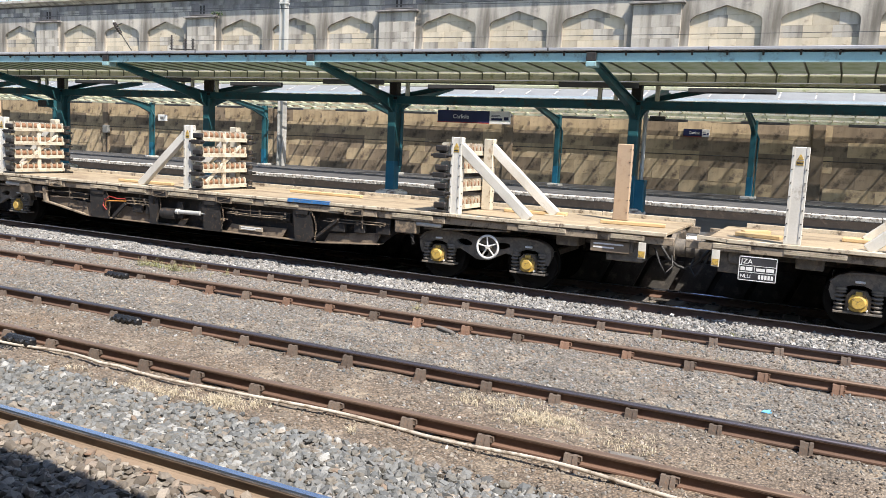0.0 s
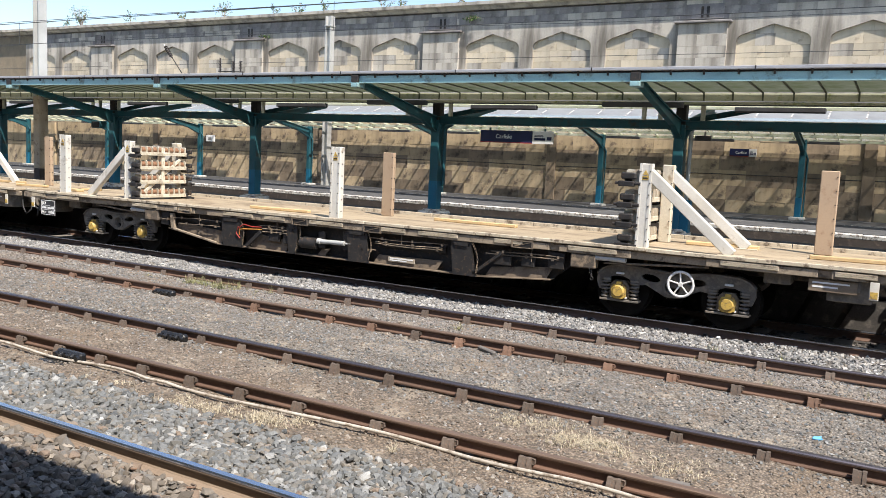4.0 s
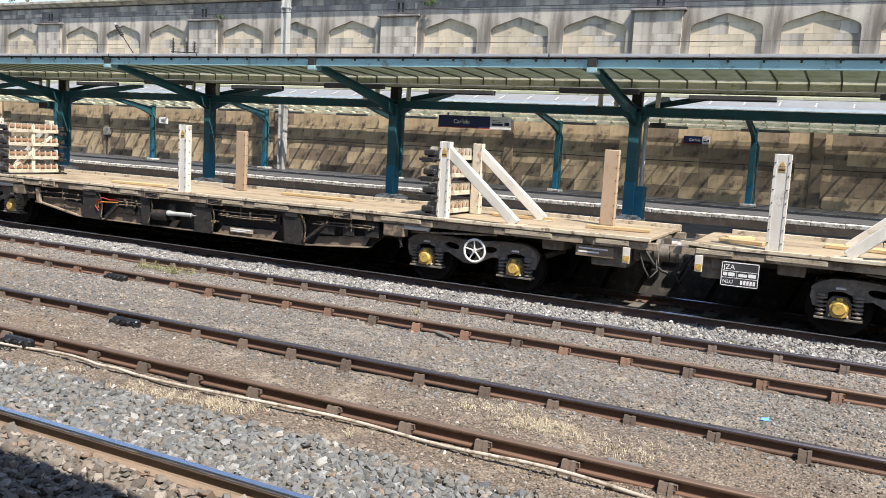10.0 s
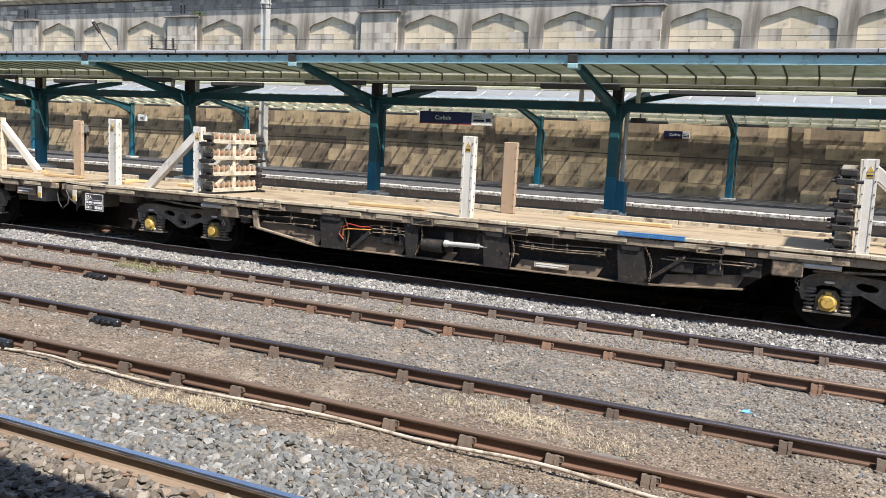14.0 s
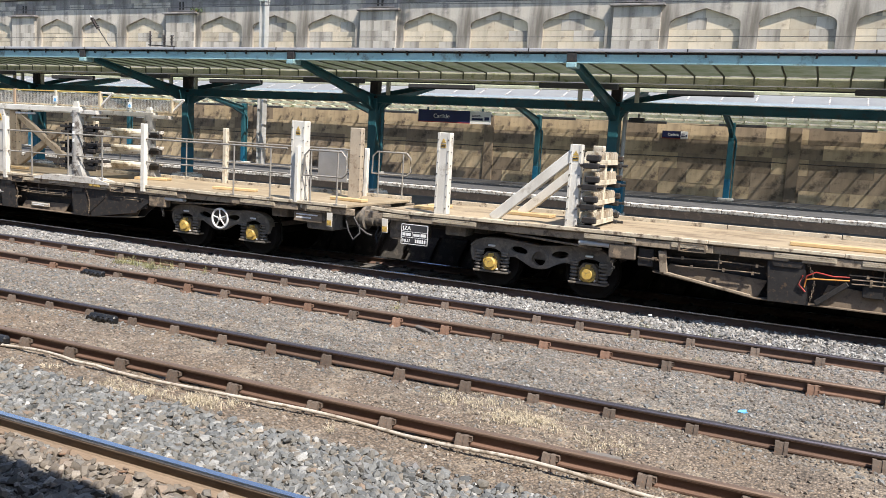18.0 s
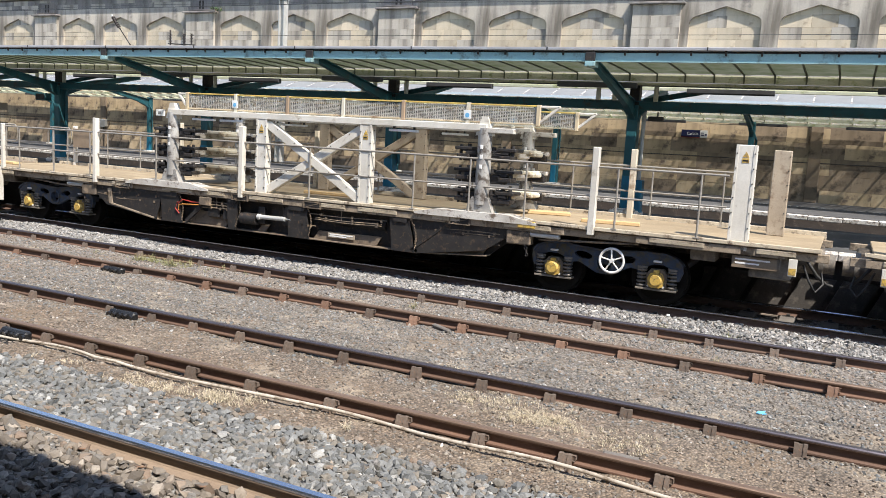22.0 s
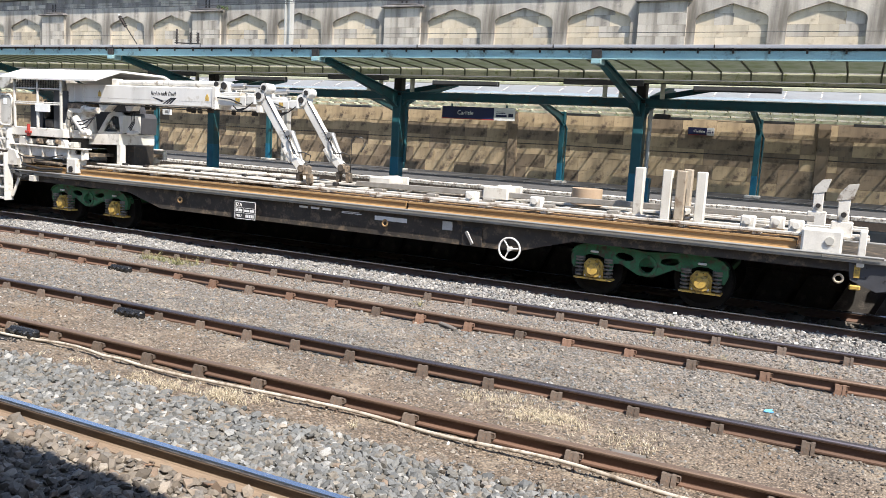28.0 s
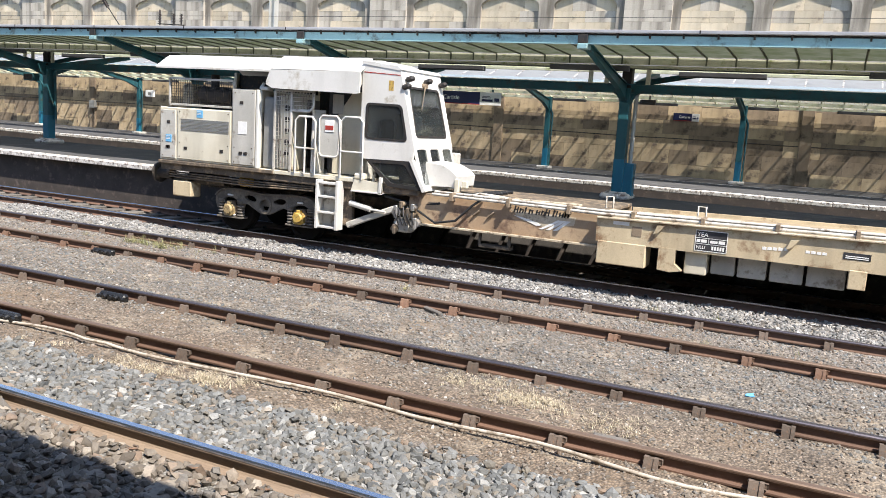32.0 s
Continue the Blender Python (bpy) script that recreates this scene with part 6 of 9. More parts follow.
                part("mesh_panel", g, M["dirtywhite"], w)
                part("mesh_backing", MB().box(x + 0.06, x + bay - 0.06, y + 0.005, y + 0.009, 2.87, 3.13), M["mesh"], w)
                for xf in (x + 0.04, x + bay - 0.065):
                    part("panel_frame", MB().box(xf, xf + 0.025, y - 0.015, y + 0.012, 2.865, 3.145), M["galv"], w)
            if i in (1, 5):
                st = part("notice", MB().box(x - 0.07, x + 0.07, y - 0.045, y - 0.036, 2.90, 3.05, 0.002), M["letter"], w)
                part("notice_symbol", MB().cyl((x, y - 0.045, 2.96), (x, y - 0.05, 2.96), 0.04, 12), M["skyblue"], st)
        for x, e in ((c0, -0.26), (c1, 0.38)):
            part("cage_end", MB().beam((x, y, 2.86), (x + e * 0.95, y, 3.15), 0.04, 0.05).beam((x, y, 3.15), (x + e, y, 3.15), 0.04, 0.04), M["white"], w)
    part("walkway", MB().box(c0, c1, -1.12, 0.86, 2.84, 2.86), M["mesh"], w)
    for y in (-1.30, 1.30):
        railing(w, -8.1, 8.6, y, [-7.6, -6.4, -5.2, m0 - 0.4, u0 + 1.2, u0 + 3.5, m0 + 7.05, m0 + 8.1, 7.1 + 0.2 * end, 8.2], ends=False)
        railing(w, *sorted((end * 8.98, end * 9.95)), y, [end * 9.15, end * 9.75])
        for x in gates:
            part("gate_post", MB().box(x - 0.055, x + 0.055, y - 0.06, y + 0.05, 1.1, 2.54, 0.01), M["white" if y < 0 else "cream"], w)
        part("gate_post", MB().box(end * 8.84 - 0.04, end * 8.84 + 0.04, y - 0.05, y + 0.05, 1.2, 2.28, 0.01), M["white"], w)
    part("valve_box", MB().box(u0 - 1.55, u0 - 1.25, -1.36, -1.30, 0.86, 1.03, 0.01), M["undergrey"], w)
    part("yellow_box", MB().box(c1 - 0.2, c1 + 0.12, -1.36, -1.30, 1.10, 1.22, 0.01), M["yellow"], w, "yellow box on the deck edge")
    scraps(w, [(u0 + 1.1, -0.2, 1.5, 0.14, 4), (m0 + 8.0, 0.3, 0.8, 0.3, 20), (6.6, -0.4, 1.0, 0.16, 12), (9.4 * end, -0.3, 0.8, 0.22, -6)])


w6 = flat_wagon(C(6) - 0.07, deck="deck2", label="flat wagon with a rail clamping gantry and a caged walkway")
gantry(w6, -4.43, -2.06, -4.63, 3.53, -5.12, 3.48, (-2.44, 0.58, 4.9), 1)
upright(w6, 8.8, -1.16, 2.76, "white", 0.30, 0.2, True, 1.1)
upright(w6, 9.06, 0.5, 2.70, "drabpost", 0.28, 0.14, False)
upright(w6, -9.0, -1.13, 2.68, "white", 0.24, 0.16)
part("gate_post", MB().box(-6.77, -6.67, -1.33, -1.23, 1.1, 2.5, 0.01), M["white"], w6)
upright(w6, -8.60, 0.5, 2.64, "drabpost", 0.22, 0.14, False)
part("board", MB().box(7.75, 8.5, 1.02, 1.06, 1.5, 2.2, 0.005), M["alu"], w6, "bare aluminium board")
w7 = flat_wagon(C(7) - 0.16, deck="deck2", paint=("bluebog", "bluebog"), label="flat wagon with a gantry, handrails and an end ladder")
gantry(w7, -2.77, -0.34, -2.37, 5.44, -2.84, 5.04, (-5.0, -0.81, 6.52), -1)
upright(w7, 8.8, -1.16, 2.70, "white", 0.30, 0.2, True, 1.1)
upright(w7, 9.2, 0.5, 2.66, "drabpost", 0.28, 0.14, False)


def ladder(parent, x, y, z0, z1, w=0.34, material="white", deep=0.10):
    n = max(4, round((z1 - z0) / 0.24))
    for s in (-1, 1):
        part("ladder_side", MB().box(x + s * w / 2 - 0.026, x + s * w / 2 + 0.026, y - deep / 2, y + deep / 2, z0, z1, 0.006), M[material], parent)
    for i in range(n):
        z = z0 + 0.05 + i * (z1 - z0 - 0.1) / (n - 1)
        part("rung", MB().box(x - w / 2 + 0.02, x + w / 2 - 0.02, y - deep / 2, y + deep / 2, z - 0.018, z + 0.018, 0.003), M[material], parent)


ladder(w7, -8.42, -1.36, 0.42, 1.22, deep=0.16)
part("gate_post", MB().box(-8.22, -8.14, -1.35, -1.27, 1.2, 2.28, 0.01), M["white"], w7)
part("junction_box", MB().box(-9.12, -8.88, -1.30, -1.1, 1.24, 1.38, 0.015), M["ivory"], w7)
part("board", MB().box(-8.70, -8.06, 1.10, 1.14, 1.72, 2.22, 0.005), M["tray"], w7, "brown notice board")

# the last flat wagon before the crane, with its brake wheel at the rear
w8 = flat_wagon(C(8) - 0.20, flip=True, paint=("green", "green"), deck="deck3", label="weathered flat wagon with handrails and green bogies")
for y in (-1.16, 0.26):
    upright(w8, 6.30, y, 2.60, "white", 0.20, 0.15, y < 0)
    part("stay", MB().beam((6.31, y, 2.46), (7.70, y, 1.25), 0.13, 0.18, 0.012), M["white"], w8)
for i in range(3):
    part("rack_bar", MB().box(6.18, 6.34, -1.1, 1.1, 1.55 + i * 0.40, 1.63 + i * 0.40, 0.01), M["white"], w8)
    for cm in CLMPS:
        part("clamp", cm, None, w8, at=pose(6.05, 0, 1.55 + i * 0.4))
upright(w8, 8.75, -1.16, 2.68, "white", 0.26, 0.2)
part("upright", MB().box(8.76, 9.04, 0.44, 0.56, 1.23, 2.66, 0.012), M["slate"], w8, "dark blue upright")
upright(w8, -0.03, -1.16, 2.70, "white", 0.26, 0.18)
upright(w8, 0.03, 0.5, 2.66, "drabpost", 0.26, 0.12, False)
for y in (-1.16, 0.55):
    upright(w8, -3.13, y, 2.68, "white", 0.42, 0.16, y < 0)
for i in range(4):
    sh = part("shelf", SH_CREAM if i < 1 or i == 2 else LONG, None, w8, at=pose(-3.05, 0, 1.30 + i * 0.33))
    for cm in CLMPS:
        part("clamp", cm, None, sh, at=pose(-0.35, 0, 0))
railing(w8, -8.6, -3.7, -1.30, [-8.0, -6.6, -5.0, -4.0])
railing(w8, -3.1, 3.0, -1.30, [-2.2, -0.4, 1.0, 2.6])
railing(w8, 3.2, 9.2, -1.30, [3.6, 5.4, 7.0, 8.9])
railing(w8, 9.4, 10.05, -1.30, [9.5, 9.95])
for x0, x1 in ((-8.6, -3.7), (-2.6, 3.0), (3.4, 9.2)):
    railing(w8, x0, x1, 1.30, [x0 + 0.6, (x0 + x1) / 2, x1 - 0.5])
part("gate_post", MB().box(-6.06, -5.98, 1.2, 1.28, 1.2, 2.15, 0.01), M["white"], w8)
part("gate_post", MB().box(-4.46, -4.38, 1.2, 1.28, 1.2, 2.15, 0.01), M["white"], w8)
part("packing_beam", MB().box(-8.4, -6.8, -0.2, 0.3, 1.23, 1.40, 0.012), M["rustpost"], w8)
scraps(w8, [(-6.2, -0.5, 2.2, 0.16, 3), (-6.0, -0.25, 2.0, 0.14, -4), (-5.7, 0.2, 1.8, 0.2, 8), (-1.6, 0.2, 1.3, 0.14, 5), (4.0, -0.3, 2.0, 0.16, 2), (2.0, 0.6, 1.4, 0.12, 40), (-5.2, 0.5, 1.5, 0.22, 6), (-4.9, 0.45, 1.4, 0.18, -8)], "drabpost")
for x in (-6.9, -4.6, -3.9):
    part("edge_cover", MB().box(x, x + 0.35, -1.345, -1.336, 1.175, 1.245, 0.003), M["bluepaint"], w8, "blue painted edge strip")

# ---- the crane wagon ----
CX = -196.97
cw = thing("crane_wagon", "low black rail wagon loaded with long rusty rails under white racks", "railway wagon", pose(CX, TY, 0))
movers.append((cw, CX))
part("frame", MB().prism([(-9.9, 1.12), (9.9, 1.12), (9.9, 0.92), (5.2, 0.90), (4.2, 0.62), (-4.2, 0.62), (-5.2, 0.90), (-9.9, 0.92)], "y", -1.22, -1.14), M["under"], cw)
part("frame", MB().prism([(-9.9, 1.12), (9.9, 1.12), (9.9, 0.92), (5.2, 0.90), (4.2, 0.62), (-4.2, 0.62), (-5.2, 0.90), (-9.9, 0.92)], "y", 1.14, 1.22), M["under"], cw)
part("floor", MB().box(-9.9, 9.9, -1.14, 1.14, 1.0, 1.12), M["under"], cw)
part("side_rail", MB().box(-9.95, 9.95, -1.32, -1.22, 1.06, 1.15, 0.012).tube([(-9.8, -1.36, 1.16), (9.8, -1.36, 1.16)], 0.02, 8), M["greypanel"], cw)
part("side_rail", MB().box(-9.95, 9.95, 1.22, 1.32, 1.06, 1.15, 0.012), M["greypanel"], cw)
RAILBAR = [(y, z) for y, z in ((-0.07, 0.0), (0.07, 0.0), (0.07, 0.012), (0.012, 0.035), (0.012, 0.11), (0.036, 0.125), (0.036, 0.155), (-0.036, 0.155), (-0.036, 0.125), (-0.012, 0.11), (-0.012, 0.035), (-0.07, 0.012))]
for i in range(9):
    y = -1.18 + i * 0.16
    for x0, x1 in ((-9.3, 1.95), (2.0, 8.63)):
        part("loaded_rail", MB().prism([(y + a, 1.15 + b) for a, b in RAILBAR], "x", x0, x1), M["orange" if i in (0, 3) else "loadrail"], cw, "rust-brown rail")
for y in (-1.10, -0.55, 0.55, 1.05):
    part("crane_runner", MB().box(-9.6, 9.6, y - 0.04, y + 0.04, 1.36, 1.41, 0.01), M["dirtywhite"], cw)
for i in range(17):
    x = -9.2 + i * 1.15
    part("rack_cross_bar", MB().box(x - 0.06, x + 0.06, -1.12, 1.1, 1.31, 1.36, 0.01), M["dirtywhite"], cw)
    part("rack_bracket", MB().box(x - 0.10, x + 0.10, -0.90, -0.74, 1.41, 1.46, 0.01), M["galv"], cw)
for x0, x1, y0, y1 in ((-6.2, -4.1, -0.98, -0.62), (-4.0, -2.3, -0.95, -0.62), (-2.2, -0.75, -0.98, -0.60), (-5.8, -3.0, 0.2, 0.9), (-2.8, -1.5, 0.3, 0.9), (1.2, 2.6, -0.2, 0.7)):
    part("panel_cover", MB().box(x0, x1, y0, y1, 1.41, 1.47, 0.015), M["dirtywhite"], cw)
for x in (-5.6, -4.95, -3.7, -3.4, -2.1, -1.2, 0.2):
    part("hydraulic_clip", MB().box(x - 0.05, x + 0.05, -1.0, -0.9, 1.44, 1.52, 0.01), M["clamp"], cw)
part("hydraulic_pipe", MB().tube([(-6.4, -1.04, 1.46), (-2.0, -1.02, 1.45), (-0.9, -1.05, 1.44)], 0.02, 6), M["dirtywhite"], cw)
for x in (0.9, 3.4):
    part("winch", MB().cyl((x, -0.35, 1.55), (x, 0.25, 1.55), 0.13, 14).box(x - 0.25, x + 0.25, -0.45, -0.35, 1.42, 1.66, 0.02).box(x - 0.25, x + 0.25, 0.25, 0.33, 1.42, 1.66, 0.02), M["white"], cw)
part("bracing_bar", MB().beam((0.4, -0.5, 1.50), (8.8, -0.1, 1.56), 0.08, 0.10), M["galv"], cw)
part("drum", MB().cyl((4.9, 0.4, 1.42), (4.9, 0.4, 1.72), 0.28, 20), M["rustpost"], cw)
bogie(cw, 6.42, "green", None, "yy")
bogie(cw, -6.72, "green", None, "yy")
panel(cw, -1.75, -0.02)
big = MB().torus((0, 0, 0), (0, 1, 0), 0.195, 0.018, 30, 8).cyl((0, -0.02, 0), (0, 0.2, 0), 0.04, 10)
for k in range(3):
    a = k * 2 * math.pi / 3 + 0.1
    big.cyl((0, 0, 0), (0.195 * math.cos(a), 0, 0.195 * math.sin(a)), 0.014, 6)
part("handwheel", big.data("handwheel", M["handwheel"]), None, cw, "large white three-spoked handwheel", at=pose(4.1, -1.30, 0.66))
part("handle_plate", MB().box(3.15, 3.55, -1.26, -1.235, 0.62, 0.95, 0.01), M["clamp"], cw)
part("lever", MB().beam((3.25, -1.28, 0.88), (3.38, -1.28, 0.66), 0.03, 0.06), M["alu"], cw)
for x in (-3.6, 1.55):
    part("lashing_ring", MB().torus((x, -1.26, 0.86), (0, 1, 0), 0.055, 0.02, 16, 6), M["orange"], cw, "orange lashing ring")
part("label_holder", MB().box(2.75, 2.95, -1.25, -1.23, 0.86, 1.02, 0.004), M["concrete"], cw)
bars([(0.1 - i * 0.28, 0.3 - i * 0.28, 0.98, 1.02) for i in range(3)] + [(0.55, 1.0, 0.96, 0.975), (0.55, 0.95, 0.985, 1.0), (1.3, 2.0, 0.90, 0.98)], -1.222, M["letter"], cw)
for x, y in ((9.22, -1.0), (8.80, 0.98)):
    lug = part("lug", MB().box(x - 0.16, x + 0.14, y - 0.09, y + 0.09, 1.36, 1.62, 0.015).box(x - 0.09, x + 0.07, y - 0.07, y + 0.07, 1.62, 1.96, 0.01), M["craneivory"], cw)
    part("lug_head", MB().prism([(x - 0.12, 1.92), (x + 0.10, 1.96), (x + 0.16, 2.18), (x + 0.02, 2.16), (x - 0.08, 2.04)], "y", y - 0.08, y + 0.08), M["dirtywhite"], lug)
    part("lug_pin", MB().cyl((x, y - 0.12, 1.72), (x, y + 0.12, 1.72), 0.04, 10), M["clamp"], lug)
for x, y, m in ((6.07, -0.5, "white"), (6.62, -0.92, "white"), (6.84, -0.92, "drabpost"), (7.16, -0.95, "white"), (6.72, 0.3, "drabpost")):
    part("stanchion", MB().box(x - 0.075, x + 0.075, y - 0.08, y + 0.08, 1.36, 2.2, 0.012), M[m], cw)
part("cross_head", MB().box(6.55, 6.9, -0.8, 0.4, 1.46, 1.56, 0.02), M["dirtywhite"], cw)
for x, y in ((7.9, -0.9), (8.3, -0.6), (8.6, -1.0), (4.4, -0.9), (3.2, -1.0)):
    part("deck_block", MB().box(x - 0.11, x + 0.11, y - 0.09, y + 0.09, 1.38, 1.58, 0.02).cyl((x, y - 0.14, 1.50), (x, y + 0.14, 1.50), 0.05, 10), M["craneivory"], cw)
eb_ = part("end_box", MB().box(8.70, 9.25, -1.32, -1.02, 1.14, 1.50, 0.03), M["craneivory"], cw, "white end box with a round boss")
part("boss", MB().cyl((9.08, -1.345, 1.34), (9.08, -1.32, 1.34), 0.06, 14), M["panelgrey"], eb_)
part("end_frame", MB().box(9.46, 9.56, -1.30, -1.1, 1.0, 1.52, 0.01).box(9.0, 9.5, -1.33, -1.25, 1.10, 1.15, 0.008), M["craneivory"], cw)
hb_ = part("end_bracket", MB().prism([(9.35, 1.12), (10.0, 1.12), (10.05, 0.72), (9.75, 0.66), (9.4, 0.80)], "y", -1.26, -1.14), M["darkcase"], cw)
for x, z in ((9.85, 1.02), (9.85, 0.84), (9.6, 1.0), (9.6, 0.86)):
    part("bolt", UBOLT, None, hb_, at=pose(x, -1.26, z, 0, 0, -90))
part("label_card", MB().box(9.44, 9.52, -1.275, -1.262, 0.84, 1.02, 0.002), M["yellow"], hb_)
part("hose_loop", MB().tube([(9.95, -0.9, 0.95), (10.05, -1.05, 0.62), (10.3, -1.08, 0.42), (10.5, -1.0, 0.55), (10.6, -0.9, 0.86)], 0.025, 8), M["hose"], cw)
part("shackle", MB().torus((9.25, -1.24, 0.80), (0, 1, 0), 0.06, 0.018, 14, 6), M["lip"], cw)
part("tie_hook", MB().box(9.4, 9.55, -1.28, -1.2, 0.66, 0.73, 0.015), M["yellow"], cw)
part("headstock", MB().box(9.9, 10.02, -1.25, 1.25, 0.80, 1.15, 0.015), M["undergrey"], cw)
part("headstock", MB().box(-10.02, -9.9, -1.25, 1.25, 0.80, 1.15, 0.015), M["undergrey"], cw)
part("coupler", MB().cyl((9.9, -0.15, 0.98), (10.2, -0.15, 0.98), 0.17, 14), M["under"], cw)
part("coupler", MB().cyl((-10.3, -0.15, 1.05), (-9.9, -0.15, 1.05), 0.19, 14).cyl((-10.2, -0.15, 1.05), (-10.12, -0.15, 1.05), 0.24, 14), M["under"], cw)
part("hose_loop", MB().tube([(-10.1, -0.9, 1.0), (-10.15, -1.0, 0.6), (-9.95, -1.05, 0.40), (-9.7, -1.05, 0.5), (-9.5, -1.0, 0.95)], 0.03, 8), M["hose"], cw)

# the twin-boom crane that stands on it
def mark(parent, x, z, w, y, ink, tail):
    """The firm's mark: a word in letter-sized strokes over a swept pair of tracks."""
    s = w / 12.0
    word = MB()
    for i, (a, b) in enumerate(((0, 1.35), (1.05, 0.9), (2.05, 1.2), (2.85, 0.9), (4.2, 0.9), (5.2, 0.9), (5.95, 1.35), (7.4, 1.35), (8.55, 0.9), (9.55, 0.9), (9.55, 1.2), (10.1, 1.35))):
        h = s * b
        x0 = x + a * s
        word.prism([(x0, z), (x0 + 0.26 * s, z), (x0 + 0.26 * s + 0.2 * h, z + h), (x0 + 0.2 * h, z + h)], "y", y - 0.004, y + 0.002)
        if b != 1.2 and i < 11:
            x1 = x0 + 0.56 * s
            word.prism([(x1, z), (x1 + 0.24 * s, z), (x1 + 0.24 * s + 0.18 * h, z + 0.85 * h), (x1 + 0.18 * h, z + 0.85 * h)], "y", y - 0.004, y + 0.002)
            t = z + (0.72 if i % 2 else 0.40) * h
            word.box(x0 + 0.2 * s, x1 + 0.1 * s, y - 0.004, y + 0.002, t, t + 0.16 * s)
    part("mark", word, ink, parent)
    sw = MB().prism([(x + 0.0 * s, z - 0.45 * s), (x + 4.6 * s, z - 2.0 * s), (x + 5.6 * s, z - 1.75 * s), (x + 4.6 * s, z - 1.35 * s), (x + 2.0 * s, z - 0.75 * s)], "y", y - 0.004, y + 0.002)
    for k in range(3):
        a = 5.0 + k * 1.35
        sw.prism([(x + a * s, z - 2.5 * s), (x + (a + 0.75) * s, z - 2.5 * s), (x + (9.4 + 0.75 * k) * s, z - 0.55 * s), (x + (8.5 + 0.8 * k) * s, z - 0.55 * s)], "y", y - 0.004, y + 0.002)
    part("mark", sw, tail, parent)


cr = thing("rail_crane", "white rail crane with an open cab and twin folded booms", "crane", pose(CX, TY, 0))
movers.append((cr, CX))
for y in (-1.26, 1.14):
    part("chassis_beam", MB().box(-9.0, -6.55, y, y + 0.12, 1.53, 1.76, 0.012), M["craneivory"], cr)
part("chassis_floor", MB().box(-9.0, -6.55, -1.1, 1.1, 1.60, 1.68), M["undergrey"], cr)
part("chassis_flange", MB().box(-9.1, -6.5, -1.34, -1.10, 1.76, 1.79, 0.006), M["craneivory"], cr)
for i in range(6):
    x = -8.85 + i * 0.45
    part("chassis_rib", MB().box(x - 0.02, x + 0.02, -1.31, -1.26, 1.52, 1.76, 0.004), M["craneivory"], cr)
for i, x in enumerate((-8.62, -7.3)):
    part("chassis_bracket", MB().prism([(x - 0.17, 1.79), (x + 0.10, 1.79), (x + 0.04, 1.93), (x - 0.02, 1.98), (x - 0.14, 1.98)], "y", -1.30 + 0.05 * (i % 2), -1.12), M["craneivory"], cr)
for x in (-8.85, -6.92):
    f = part("wheel_box", MB().box(x - 0.16, x + 0.16, -1.34, -1.02, 1.20, 1.55, 0.02), M["craneivory"], cr)
    part("wheel_hub", MB().cyl((x, -1.36, 1.30), (x, -1.33, 1.30), 0.07, 12), M["clamp"], f)
    part("wheel_box", MB().box(x - 0.16, x + 0.16, 1.0, 1.25, 1.42, 1.62, 0.02), M["craneivory"], cr)
part("hydraulic_tank", MB().prism([(-9.12, 1.28), (-8.74, 1.28), (-8.70, 1.45), (-8.78, 1.62), (-9.0, 1.66), (-9.12, 1.50)], "y", -1.42, -1.34), M["craneivory"], cr)
part("hydraulic_block", MB().box(-8.6, -8.3, -1.36, -1.2, 1.34, 1.52, 0.015).cyl((-8.2, -1.30, 1.42), (-7.3, -1.30, 1.38), 0.045, 10), M["undergrey"], cr)
part("hydraulic_pipe", MB().tube([(-8.6, -1.36, 1.30), (-7.9, -1.38, 1.24), (-7.2, -1.36, 1.28)], 0.03, 8), M["clamp"], cr)
part("hydraulic_pipe", MB().tube([(-9.0, -1.34, 1.62), (-8.5, -1.36, 1.48), (-7.8, -1.35, 1.50), (-7.2, -1.33, 1.60)], 0.014, 6), M["hose"], cr)
for i, (x, z) in enumerate(((-8.5, 1.88), (-8.1, 1.90), (-7.75, 1.88), (-7.45, 1.91), (-7.0, 1.86), (-6.75, 1.70))):
    part("valve_block", MB().box(x - 0.10, x + 0.10, -1.26, -1.06, z - 0.07, z + 0.06, 0.015).cyl((x - 0.04, -1.30, z), (x - 0.04, -1.22, z), 0.03, 8), M["undergrey" if i % 2 else "panelgrey"], cr)
part("floor_beam", MB().box(-9.42, -7.25, -1.28, 1.2, 2.0, 2.20, 0.012), M["craneivory"], cr)
# plain black box filling the space between chassis and floor beam
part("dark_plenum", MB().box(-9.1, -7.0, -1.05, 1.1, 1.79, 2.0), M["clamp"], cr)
part("valve", MB().cyl((-8.42, -1.31, 2.0), (-8.42, -1.31, 2.28), 0.04, 10).box(-8.50, -8.34, -1.36, -1.26, 2.06, 2.12, 0.01), M["red"], cr, "red valve")
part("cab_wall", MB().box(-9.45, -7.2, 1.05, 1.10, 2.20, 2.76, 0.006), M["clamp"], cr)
part("control_cabinet", MB().box(-8.85, -8.42, -0.95, 0.6, 2.20, 2.74, 0.02), M["darkcase"], cr)
part("control_cabinet", MB().box(-7.88, -7.38, -1.05, 0.4, 2.20, 3.10, 0.02), M["darkcase"], cr)
part("control_cabinet", MB().box(-8.40, -7.9, -0.7, 0.5, 2.20, 2.70, 0.02), M["clamp"], cr)
part("operator_seat", MB().box(-8.2, -7.9, -1.05, -0.75, 2.20, 2.42, 0.04).box(-8.24, -8.14, -1.05, -0.75, 2.42, 2.86, 0.03), M["clamp"], cr)
part("sun_shield", MB().beam((-8.85, -0.6, 3.08), (-8.2, -0.6, 2.84), 0.5, 0.06), M["teal"], cr)
